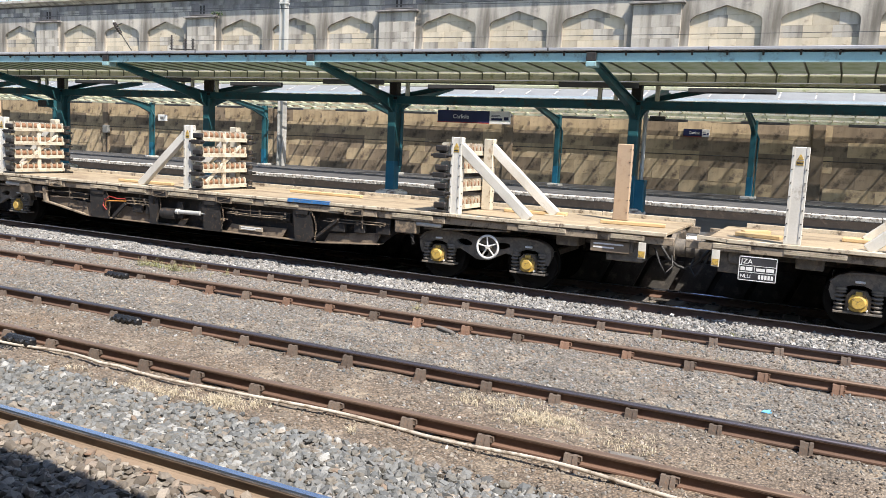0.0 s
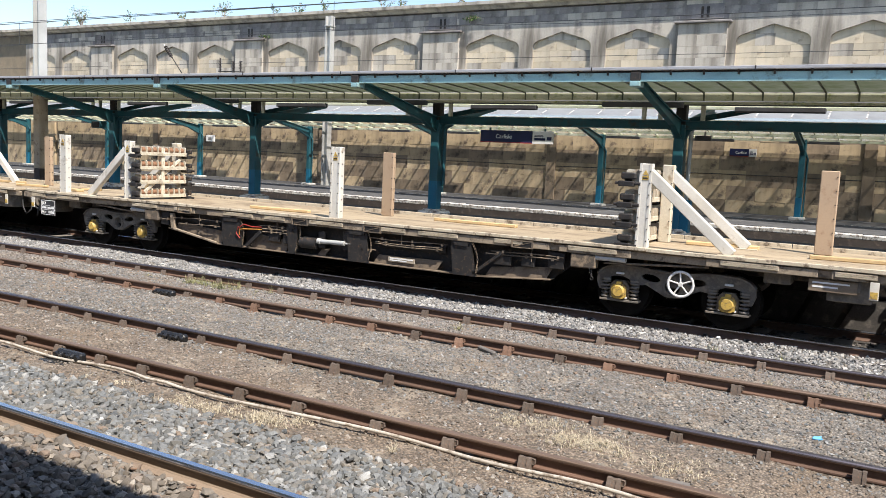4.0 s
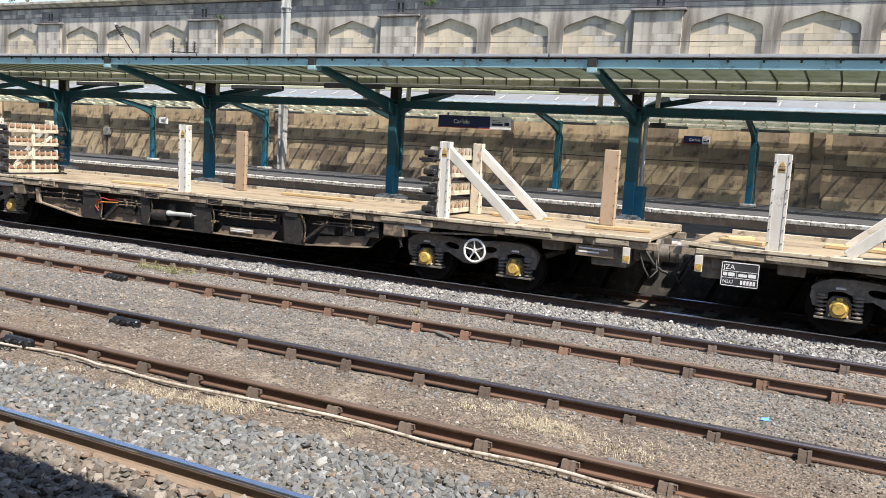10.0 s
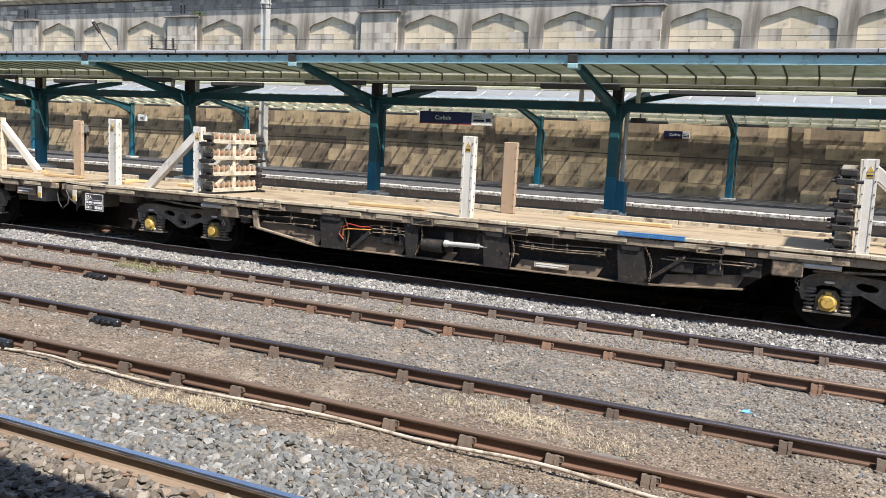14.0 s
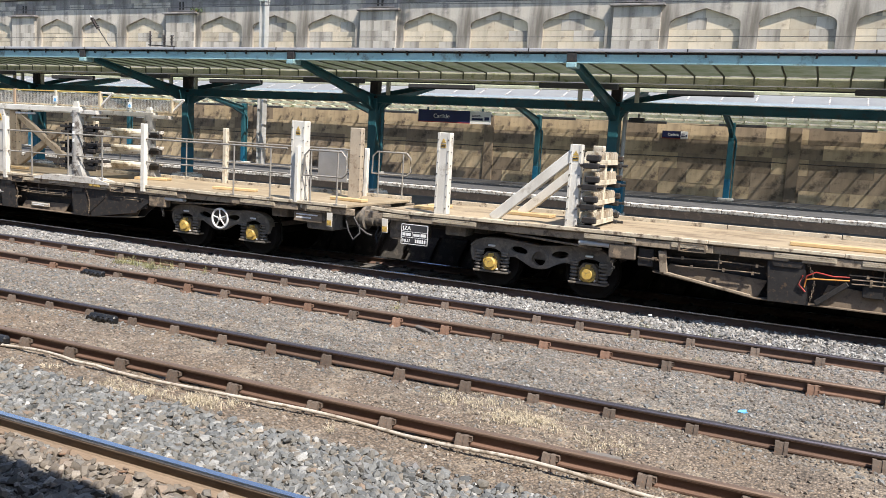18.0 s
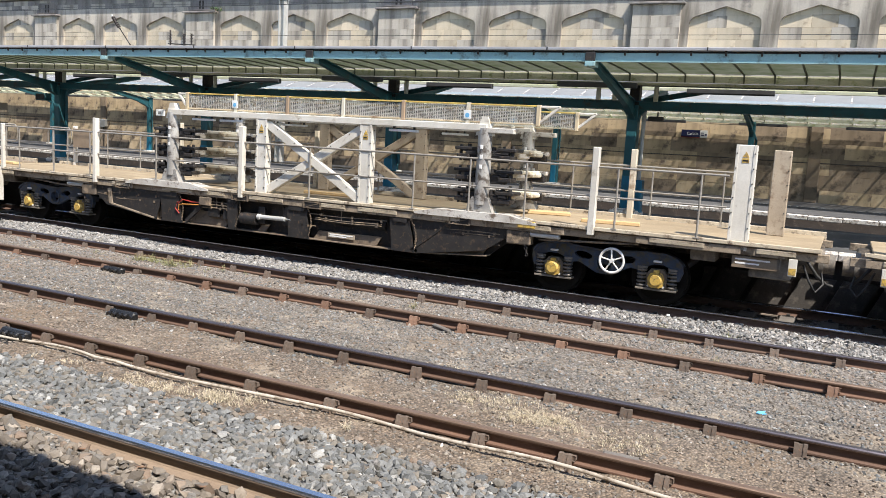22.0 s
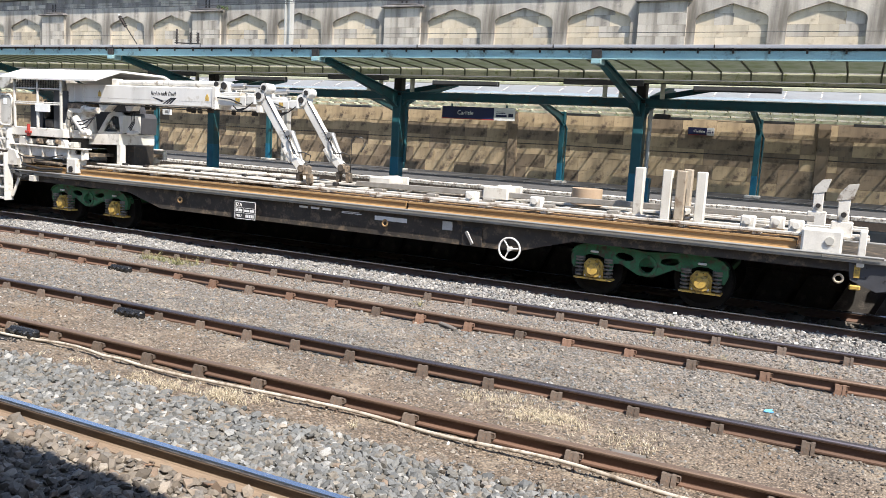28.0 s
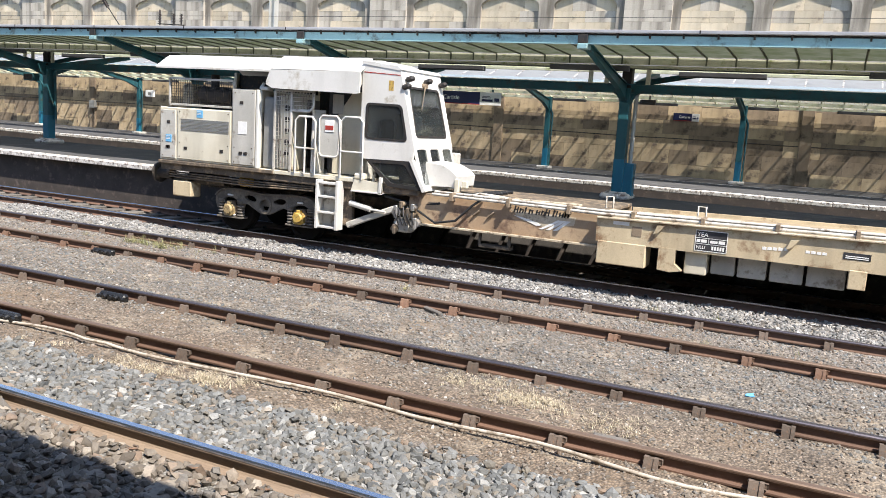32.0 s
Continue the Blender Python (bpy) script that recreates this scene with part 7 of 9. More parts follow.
for x in (-9.53, -8.97, -8.14, -7.33):
    part("cab_post", MB().box(x - 0.024, x + 0.024, -1.29, -1.24, 2.20, 3.37, 0.005), M["craneivory"], cr)
for x0, z in ((-8.97, 2.76), (-8.97, 3.12), (-8.97, 3.34), (-8.97, 2.80)):
    part("cab_bar", MB().box(x0, -7.33, -1.285, -1.255, z - 0.014, z + 0.014, 0.004), M["craneivory"], cr)
mesh = MB()
for k in range(27):
    x = -8.92 + k * 0.058
    mesh.box(x - 0.004, x + 0.004, -1.265, -1.255, 3.13, 3.33)
for k in range(4):
    mesh.box(-8.95, -7.35, -1.265, -1.255, 3.16 + k * 0.045, 3.166 + k * 0.045)
part("mesh_guard", mesh, M["clamp"], cr)
gate = part("gate", MB().tube([(-9.46, -1.31, 2.28), (-9.46, -1.31, 2.88), (-9.40, -1.31, 2.95), (-9.08, -1.31, 2.95), (-9.02, -1.31, 2.88), (-9.02, -1.31, 2.28), (-9.08, -1.31, 2.22), (-9.40, -1.31, 2.22), (-9.46, -1.31, 2.28)], 0.022, 8), M["craneivory"], cr)
part("gate_panel", MB().box(-9.45, -9.03, -1.305, -1.295, 2.24, 2.93, 0.004), M["panelgrey"], gate)
part("gate_sign", MB().box(-9.34, -9.20, -1.312, -1.305, 2.72, 2.86, 0.002), M["letter"], gate)
part("sign_board", MB().box(-8.17, -7.66, -1.32, -1.295, 2.58, 2.77, 0.005), M["letter"], cr, "blank white board")
roof = MB().prism([(-1.38, 3.36), (-0.66, 3.62), (0.66, 3.62), (1.38, 3.36), (1.38, 3.32), (0.65, 3.57), (-0.65, 3.57), (-1.38, 3.32)], "x", -9.50, -6.07)
part("roof", roof, M["cabwhite"], cr, "white folded roof sheet")
part("roof_end", MB().prism([(-9.74, 3.16), (-9.64, 3.31), (-9.50, 3.36), (-8.93, 3.36), (-9.02, 3.18), (-9.2, 3.10), (-9.5, 3.10)], "y", -1.40, -1.36), M["panelgrey"], cr, "grey curved corner panel")
part("roof_end", MB().prism([(-1.36, 3.12), (-1.36, 3.33), (-0.66, 3.58), (0.66, 3.58), (1.3, 3.33), (1.3, 3.12)], "x", -9.72, -9.66), M["panelgrey"], cr)
part("roof_edge", MB().beam((-9.6, 0, 3.58), (-9.5, 0, 3.61), 1.3, 0.03), M["cabwhite"], cr)
YB = -0.78
part("slew_column", MB().cyl((-7.15, YB, 2.02), (-7.15, YB, 2.66), 0.30, 24, 0.25).cyl((-7.15, YB, 2.60), (-7.15, YB, 2.70), 0.34, 24), M["craneivory"], cr)
part("slew_ring", MB().cyl((-7.15, YB, 2.70), (-7.15, YB, 2.82), 0.36, 24), M["undergrey"], cr)
part("slew_motor", MB().cyl((-7.34, YB - 0.30, 2.30), (-7.18, YB - 0.34, 2.64), 0.07, 12).box(-7.45, -7.3, YB - 0.4, YB - 0.2, 2.1, 2.34, 0.03), M["panelgrey"], cr)
part("column_ram", MB().cyl((-7.02, YB - 0.36, 2.48), (-6.70, YB - 0.36, 2.16), 0.085, 14).cyl((-6.80, YB - 0.36, 2.13), (-6.55, YB - 0.36, 2.17), 0.075, 14), M["craneivory"], cr)
part("lift_ram", MB().cyl((-6.85, YB - 0.2, 2.70), (-6.42, YB - 0.2, 2.68), 0.065, 12).cyl((-7.0, YB - 0.2, 2.71), (-6.85, YB - 0.2, 2.70), 0.085, 12), M["craneivory"], cr)
for k in range(3):
    q = 0.12 * k
    part("hydraulic_hose", MB().tube([(-7.4 + q, YB - 0.3, 2.68 - 0.03 * k), (-7.2 + q, YB - 0.42, 2.45 - q), (-6.8 + q, YB - 0.42, 2.40 - 0.5 * q), (-6.45 + 0.3 * q, YB - 0.3, 2.50 + 0.4 * q)], 0.014, 6), M["hose"], cr)
for y0 in (-1.0, 0.44):
    boom = part("boom", MB().box(-7.38, -2.90, y0, y0 + 0.46, 2.86, 3.27, 0.02), M["cabwhite"], cr, "white telescopic boom")
    part("boom_root", MB().box(-7.44, -7.18, y0 - 0.02, y0 + 0.48, 2.84, 3.29, 0.015).box(-6.95, -6.90, y0 - 0.012, y0 + 0.47, 2.85, 3.28, 0.006), M["craneivory"], boom)
    part("boom_collar", MB().box(-2.98, -2.86, y0 - 0.02, y0 + 0.48, 2.83, 3.30, 0.012), M["craneivory"], boom)
    yc = y0 + 0.23
    part("boom_cylinder", MB().cyl((-6.02, yc, 3.34), (-3.02, yc, 3.37), 0.062, 14).box(-6.15, -5.95, yc - 0.09, yc + 0.09, 3.26, 3.42, 0.02), M["craneivory"], boom)
    for x in (-5.2, -4.4, -3.6):
        part("cylinder_strap", MB().cyl((x - 0.02, yc, 3.348), (x + 0.02, yc, 3.349), 0.068, 14), M["panelgrey"], boom)
    part("boom_lug", MB().cyl((-2.95, yc - 0.16, 3.36), (-2.95, yc + 0.16, 3.36), 0.055, 12).cyl((-2.74, yc - 0.17, 3.33), (-2.74, yc + 0.17, 3.33), 0.07, 12), M["clamp"], boom)
    part("ram_bracket", MB().prism([(-3.0, 3.24), (-2.62, 3.20), (-2.64, 3.36), (-2.76, 3.42), (-3.0, 3.42)], "y", yc - 0.13, yc + 0.13), M["craneivory"], boom)
    part("boom_line", MB().box(-7.0, -3.0, y0 - 0.003, y0 + 0.0, 2.972, 2.978), M["panelgrey"], boom)
    for x in (-5.1, -4.9, -3.85, -3.25, -3.2):
        part("boom_hook", MB().box(x - 0.04, x + 0.04, yc - 0.05, yc + 0.05, 2.75, 2.86, 0.015), M["clamp"], boom)
    part("boom_cable", MB().tube([(-6.9, y0 + 0.05, 2.84), (-5.5, y0 + 0.04, 2.825), (-3.6, y0 + 0.04, 2.835), (-2.9, y0 + 0.05, 2.85)], 0.014, 6), M["hose"], boom)
    inner = part("inner_boom", MB().box(-2.90, -2.12, y0 + 0.06, y0 + 0.40, 2.92, 3.12, 0.015).box(-2.12, -1.88, y0 + 0.06, y0 + 0.40, 2.96, 3.14, 0.015).box(-2.90, -2.3, y0 + 0.09, y0 + 0.37, 3.12, 3.20, 0.01), M["cabwhite"], cr)
    part("boom_ram", MB().cyl((-2.70, yc, 3.31), (-2.28, yc, 3.34), 0.068, 14).cyl((-2.28, yc, 3.34), (-1.80, yc, 3.335), 0.032, 10), M["alu"], inner)
    part("warning_sign", MB().box(-2.40, -2.28, y0 + 0.055, y0 + 0.062, 2.97, 3.08, 0.001), M["yellow"], inner, "yellow warning sticker")
    part("inner_pipe", MB().tube([(-2.9, y0 + 0.03, 3.08), (-2.5, y0 + 0.03, 3.05), (-2.2, y0 + 0.03, 2.96)], 0.016, 6), M["hose"], inner)
    for k in range(3):
        part("jib_hose", MB().tube([(-2.45, y0 + 0.05, 2.92), (-2.3 + 0.03 * k, y0 + 0.0, 2.84 - 0.02 * k), (-2.05, y0 - 0.02, 2.88), (-1.9, y0 + 0.02, 3.0)], 0.013, 6), M["hose"], inner)
    # the folded jib
    a = part("jib_arm", MB().beam((-2.02, yc, 3.14), (-1.12, yc, 1.92), 0.15, 0.20, 0.02).cyl((-2.04, yc - 0.13, 3.15), (-2.04, yc + 0.13, 3.15), 0.13, 18).cyl((-1.91, yc - 0.13, 3.31), (-1.91, yc + 0.13, 3.31), 0.10, 16).beam((-2.04, yc, 3.16), (-1.90, yc, 3.32), 0.2, 0.16, 0.02), M["cabwhite"], cr, "white jointed jib arm", at=pose(0.22, 0, 0))
    part("pivot_pin", MB().cyl((-2.04, yc - 0.15, 3.15), (-2.04, yc - 0.13, 3.15), 0.07, 14).cyl((-1.91, yc - 0.15, 3.31), (-1.91, yc - 0.13, 3.31), 0.055, 14), M["clamp"], a)
    part("jib_edge", MB().beam((-1.93, yc - 0.079, 3.16), (-1.10, yc - 0.079, 2.03), 0.008, 0.02, 0.0), M["clamp"], a)
    for k in range(3):
        x = -1.42 + 0.045 * k
        part("scuff", MB().beam((x - 0.09, yc - 0.078, 2.44 - 0.06 * k), (x + 0.08, yc - 0.078, 2.48 - 0.06 * k), 0.006, 0.02, 0.0), M["panelgrey"], a)
    low = part("lower_arm", MB().beam((-1.30, yc, 2.06), (-0.98, yc, 1.74), 0.19, 0.17, 0.02).beam((-1.42, yc, 2.12), (-1.22, yc, 1.84), 0.17, 0.10, 0.02), M["craneivory"], a)
    part("jib_ram", MB().cyl((-1.28, yc + 0.02, 2.44), (-1.06, yc + 0.02, 2.02), 0.055, 12).cyl((-1.06, yc + 0.02, 2.02), (-1.0, yc + 0.02, 1.86), 0.03, 10).cyl((-1.3, yc - 0.1, 2.42), (-1.3, yc + 0.1, 2.42), 0.06, 12), M["alu"], a)
    g = part("grab", MB().box(-1.02, -0.80, yc - 0.10, yc + 0.10, 1.60, 1.78, 0.02).cyl((-0.93, yc - 0.13, 1.73), (-0.93, yc + 0.13, 1.73), 0.075, 12), M["undergrey"], a)
    part("claw", MB().prism([(-1.08, 1.62), (-0.99, 1.64), (-1.0, 1.46), (-1.04, 1.38), (-1.09, 1.44)], "y", yc - 0.06, yc + 0.06), M["undergrey"], g)
    part("claw", MB().prism([(-0.84, 1.64), (-0.74, 1.62), (-0.73, 1.44), (-0.78, 1.38), (-0.83, 1.46)], "y", yc - 0.06, yc + 0.06), M["undergrey"], g)
    part("jib_hose", MB().tube([(-1.25, yc - 0.12, 2.38), (-1.1, yc - 0.15, 2.02), (-0.88, yc - 0.12, 2.06), (-0.78, yc, 2.0), (-0.80, yc, 1.86), (-0.95, yc, 1.82)], 0.013, 6), M["hose"], a)
    if y0 < 0:
        mark(boom, -4.75, 3.075, 0.84, y0, M["blackink"], M["blackink"])
        for x in (-6.36, -3.12):
            part("warning_sign", MB().prism([(x - 0.05, 3.0), (x + 0.05, 3.0), (x + 0.045, 3.08), (x, 3.15), (x - 0.045, 3.08)], "y", y0 - 0.005, y0), M["yellow"], boom, "yellow warning sticker")
part("service_hoop", MB().tube([(-0.55, 0.7, 1.5), (-0.55, 0.7, 2.35), (-0.45, 0.7, 2.42), (-0.28, 0.7, 2.40), (-0.2, 0.7, 2.25), (-0.3, 0.7, 2.1)], 0.012, 6), M["hose"], cr)
# the small glazed cab under the boom
YD = -0.72
dc_out = [(-6.78, 2.14), (-5.92, 2.18), (-5.90, 2.56), (-5.96, 2.66), (-6.26, 2.68), (-6.42, 2.60)]
dc = part("driver_cab", holed_plate(dc_out, [[(-6.58, 2.20), (-6.04, 2.22), (-5.95, 2.50), (-6.02, 2.56), (-6.26, 2.58), (-6.34, 2.52)]], YD, YD + 0.05), M["panelgrey"], cr, "small grey glazed cab")
part("driver_cab_shell", MB().prism(dc_out, "y", YD + 0.25, YD + 1.0), M["darkcase"], dc)
part("cab_window", MB().prism([(-6.58, 2.20), (-6.04, 2.22), (-5.95, 2.50), (-6.02, 2.56), (-6.26, 2.58), (-6.34, 2.52)], "y", YD + 0.02, YD + 0.035), M["darkglass"], dc)
part("cab_roof_window", MB().prism([(-6.30, 2.70), (-5.84, 2.68), (-5.84, 2.82), (-6.12, 2.82)], "y", YD + 0.02, YD + 0.6), M["darkcase"], dc)
part("cab_base", MB().prism([(-7.0, 1.88), (-5.98, 1.92), (-5.98, 2.17), (-6.95, 2.13)], "y", YD - 0.06, YD + 1.0), M["craneivory"], dc)
part("cab_gusset", MB().prism([(-6.04, 2.56), (-5.90, 2.60), (-5.90, 2.20), (-5.98, 2.22)], "y", YD - 0.03, YD + 0.5), M["craneivory"], dc)
part("cab_leg", MB().box(-6.08, -5.94, YD - 0.05, YD + 0.1, 1.42, 1.92, 0.012), M["craneivory"], dc)
# plain black box below the small cab
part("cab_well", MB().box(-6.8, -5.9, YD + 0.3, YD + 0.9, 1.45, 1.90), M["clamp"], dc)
part("boom_bracket", MB().prism([(-6.48, 2.86), (-6.10, 2.86), (-6.32, 2.66), (-6.44, 2.66)], "y", YB - 0.15, YB + 0.15).prism([(-5.70, 2.86), (-5.38, 2.86), (-5.46, 2.72), (-5.64, 2.70)], "y", YB - 0.1, YB + 0.1), M["craneivory"], cr)
part("pipe_elbow", MB().box(-5.82, -5.52, YD - 0.02, YD + 0.12, 2.16, 2.26, 0.03), M["panelgrey"], dc)
for k in range(3):
    part("hydraulic_hose", MB().tube([(-5.74 + 0.05 * k, YD, 2.78), (-5.62 + 0.05 * k, YD - 0.04, 2.66), (-5.60 + 0.04 * k, YD - 0.03, 2.45), (-5.72 + 0.03 * k, YD - 0.02, 2.32 - 0.03 * k)], 0.013, 6), M["hose"], cr)
part("manifold", MB().box(-5.74, -5.52, YD, YD + 0.15, 2.66, 2.78, 0.02), M["clamp"], cr)
# way up to the cab
st = part("step_box", MB().box(-9.50, -9.08, -1.40, -1.36, 2.10, 2.14, 0.006).box(-9.50, -9.08, -1.40, -1.36, 1.62, 1.66, 0.006).box(-9.50, -9.08, -1.40, -1.36, 1.86, 1.91, 0.006).box(-9.50, -9.44, -1.40, -1.2, 1.62, 2.14, 0.006).box(-9.14, -9.08, -1.40, -1.2, 1.62, 2.14, 0.006), M["cabwhite"], cr)
part("step_back", MB().prism([(-9.44, 1.64), (-9.14, 1.64), (-9.14, 2.12), (-9.36, 2.12)], "y", -1.24, -1.21), M["panelgrey"], st)
ladder(cr, -9.27, -1.39, 0.40, 1.56, 0.38, "cabwhite", 0.22)
part("ladder_stay", MB().beam((-9.02, -1.33, 0.50), (-8.74, -1.28, 1.12), 0.04, 0.07), M["craneivory"], cr)
for k in range(3):
    part("hose", MB().tube([(-9.0 + 0.05 * k, -1.28, 1.22), (-8.78 + 0.06 * k, -1.40, 1.05 - 0.03 * k), (-8.5, -1.39, 0.98 + 0.02 * k), (-8.25, -1.32, 1.10)], 0.017, 6), M["hose"], cr)
part("side_box", MB().box(-8.34, -8.16, -1.38, -1.24, 0.92, 1.06, 0.01), M["craneivory"], cr)

# ---- the power wagon ----
YX = -217.5
yw = thing("power_wagon", "tan works wagon with a brown beam and a data panel", "railway wagon", pose(YX, TY, 0))
movers.append((yw, YX))
side = [(-0.93, 1.14), (5.1, 1.25), (5.6, 1.30), (6.2, 1.31), (9.6, 1.20), (9.95, 1.12), (9.95, 0.98), (7.5, 1.06), (6.2, 1.05), (5.0, 0.76), (-0.93, 0.76)]
for y in (-1.32, 1.24):
    part("side_beam", MB().prism(side, "y", y, y + 0.08), M["tan"], yw)
part("beam_flange", MB().beam((-0.93, -1.30, 1.15), (5.1, -1.30, 1.26), 0.14, 0.025, 0.004), M["lip"], yw)
part("beam_flange", MB().beam((6.2, -1.30, 1.32), (9.6, -1.30, 1.21), 0.14, 0.025, 0.004), M["lip"], yw)
part("deck", MB().prism([(-0.93, 1.08), (5.1, 1.19), (9.95, 1.06), (9.95, 0.98), (-0.93, 0.98)], "y", -1.24, 1.24), M["deck"], yw)
part("side_box", MB().box(-0.90, -0.10, -1.33, -0.9, 0.40, 0.78, 0.015), M["tan"], yw)
part("side_leg", MB().prism([(0.10, 0.78), (0.36, 0.78), (0.36, 0.54), (0.48, 0.44), (0.30, 0.40), (0.10, 0.42)], "y", -1.33, -1.2), M["tan"], yw)
part("side_box", MB().box(0.50, 0.84, -1.24, -0.9, 0.40, 0.76, 0.015), M["ivory"], yw)
for x0, x1 in ((0.88, 1.24), (1.28, 1.70), (1.75, 2.22), (2.27, 2.80)):
    part("side_box", MB().box(x0, x1, -1.06, -0.7, 0.42, 0.76, 0.015), M["panelgrey"], yw)
part("side_leg", MB().box(2.82, 3.06, -1.33, -1.15, 0.50, 0.78, 0.01), M["tan"], yw)
part("air_reservoir", MB().cyl((3.5, -0.8, 0.60), (4.3, -0.8, 0.60), 0.17, 18), M["under"], yw)
part("valve_plate", MB().box(4.2, 4.3, -1.1, -1.05, 0.36, 0.72, 0.006).box(4.1, 4.4, -1.12, -1.0, 0.66, 0.72, 0.01), M["undergrey"], yw)
bb = None
for y in (-1.16, 1.08):
    bm_ = part("brown_beam", MB().prism([(-4.5, 1.20), (-0.93, 1.16), (-0.93, 0.68), (-4.5, 0.64)], "y", y, y + 0.08), M["brown"], yw, "brown painted beam")
    bb = bb or bm_
part("beam_lip", MB().box(-4.5, -0.93, -1.20, -1.10, 0.63, 0.67, 0.006), M["lip"], bb)
part("walkway", MB().box(-4.5, -0.93, -1.14, 1.14, 1.16, 1.22, 0.01), M["undergrey"], yw)
part("mark_backing", MB().prism([(-2.50, 1.10), (-1.33, 1.08), (-1.36, 0.94), (-1.9, 0.86), (-2.3, 0.94)], "y", -1.163, -1.16), M["lip"], bb)
mark(bb, -2.45, 1.055, 1.14, -1.163, M["blackink"], M["letter"])
for x in (-3.2, -2.92):
    part("hook_lug", MB().beam((x, -1.19, 0.92), (x + 0.12, -1.19, 1.02), 0.04, 0.03), M["tray"], bb)
part("hanging_step", MB().box(-3.1, -2.5, -1.1, -0.9, 0.36, 0.42, 0.01).box(-3.1, -3.06, -1.1, -1.05, 0.42, 0.66).box(-2.54, -2.5, -1.1, -1.05, 0.42, 0.66), M["undergrey"], yw)
panel(yw, 0.88, 0.135, "YEA", 0.80)
bars([(1.62 + i * 0.075, 1.68 + i * 0.075, 0.93 + 0.004 * i, 0.975 + 0.004 * i) for i in range(5)], -1.32, M["letter"], yw)
bars([(2.22 + i * 0.075, 2.28 + i * 0.075, 0.95, 0.99) for i in range(4)], -1.32, M["letter"], yw)
for x0, x1, n in ((2.72, 3.08, 2), (3.32, 3.50, 1), (3.62, 4.12, 3)):
    dk = part("dark_label", MB().box(x0, x1, -1.326, -1.32, 0.93, 1.03, 0.002), M["plate"], yw)
    bars([(x0 + 0.03, x1 - 0.03, 0.945 + 0.027 * i, 0.958 + 0.027 * i) for i in range(n)], -1.326, M["letter"], dk)
part("white_label", MB().box(-0.66, -0.40, -1.326, -1.32, 1.06, 1.12, 0.002), M["letter"], yw)
part("white_label", MB().box(5.20, 5.42, -1.326, -1.32, 1.02, 1.16, 0.002), M["letter"], yw)
for x in (0.05, 2.0, 5.0, 6.4):
    part("hook_lug", MB().prism([(x, 1.12), (x + 0.12, 1.13), (x + 0.02, 1.0), (x - 0.05, 0.98)], "y", -1.37, -1.32), M["tan"], yw)
for x in (-0.35, 4.6):
    part("recess", MB().box(x, x + 0.16, -1.326, -1.30, 0.90, 1.06, 0.004), M["tray"], yw)
part("round_mark", MB().cyl((8.95, -1.33, 1.02), (8.95, -1.325, 1.02), 0.05, 16), M["blackink"], yw)
for y, z in ((-1.24, 1.20), (-1.14, 1.24), (-1.0, 1.22)):
    part("deck_pipe", MB().tube([(-4.0, y, z + 0.03), (-0.9, y, z), (5.0, y, z + 0.10)], 0.026, 8), M["dirtywhite"], yw)
for x0 in (-3.4, -0.8, 2.6):
    part("pipe_cover", MB().beam((x0, -1.04, 1.25 + max(x0, 0) * 0.018), (x0 + 2.1, -1.04, 1.28 + max(x0, 0) * 0.018), 0.16, 0.04, 0.006), M["lip"], yw)
for i in range(8):
    x = -3.6 + i * 1.08
    part("pipe_clip", MB().box(x - 0.03, x + 0.03, -1.31, -0.95, 1.14 + max(x, 0) * 0.018, 1.29 + max(x, 0) * 0.018, 0.005), M["tray"], yw)
for x, y in ((-3.9, -0.4), (-1.0, -0.3), (0.6, -0.6)):
    part("lifting_eye", MB().tube([(x - 0.06, y, 1.1), (x - 0.06, y, 1.42), (x + 0.06, y, 1.42), (x + 0.06, y, 1.1)], 0.018, 6), M["dirtywhite"], yw)
part("cover_disc", MB().cyl((4.55, -1.38, 0.76), (4.55, -1.34, 0.76), 0.22, 32), M["panelgrey"], yw, "round pale cover over the brake wheel")
for k in range(2):
    a = 0.35 + k * math.pi / 2
    part("spoke", MB().beam((4.55 - 0.2 * math.cos(a), -1.385, 0.76 - 0.2 * math.sin(a)), (4.55 + 0.2 * math.cos(a), -1.385, 0.76 + 0.2 * math.sin(a)), 0.012, 0.05, 0.004), M["letter"], yw)
part("wheel_rim", MB().torus((4.55, -1.385, 0.76), (0, 1, 0), 0.215, 0.02, 32, 8), M["letter"], yw)
eb = part("equipment_box", MB().box(5.02, 5.68, -1.28, -0.8, 0.40, 0.74, 0.015), M["ivory"], yw)
bars([(5.12, 5.35, 0.62, 0.64), (5.12, 5.45, 0.57, 0.59), (5.30, 5.42, 0.46, 0.52)], -1.28, M["undergrey"], eb)
part("box_frame", MB().box(4.93, 5.0, -1.32, -0.9, 0.38, 0.95, 0.006), M["tan"], yw)
part("box_frame", MB().box(5.70, 5.80, -1.32, -0.9, 0.38, 1.08, 0.006), M["tan"], yw)
part("heat_panel", MB().prism([(5.72, 1.32), (9.40, 1.24), (9.40, 1.60), (6.1, 1.70), (5.72, 1.46)], "y", -1.24, -1.16), M["heat"], yw, "tan side panel stained brown by heat")
part("box_top", MB().prism([(5.9, 1.66), (9.40, 1.58), (9.40, 1.62), (6.0, 1.70)], "y", -1.26, 1.2), M["lip"], yw)
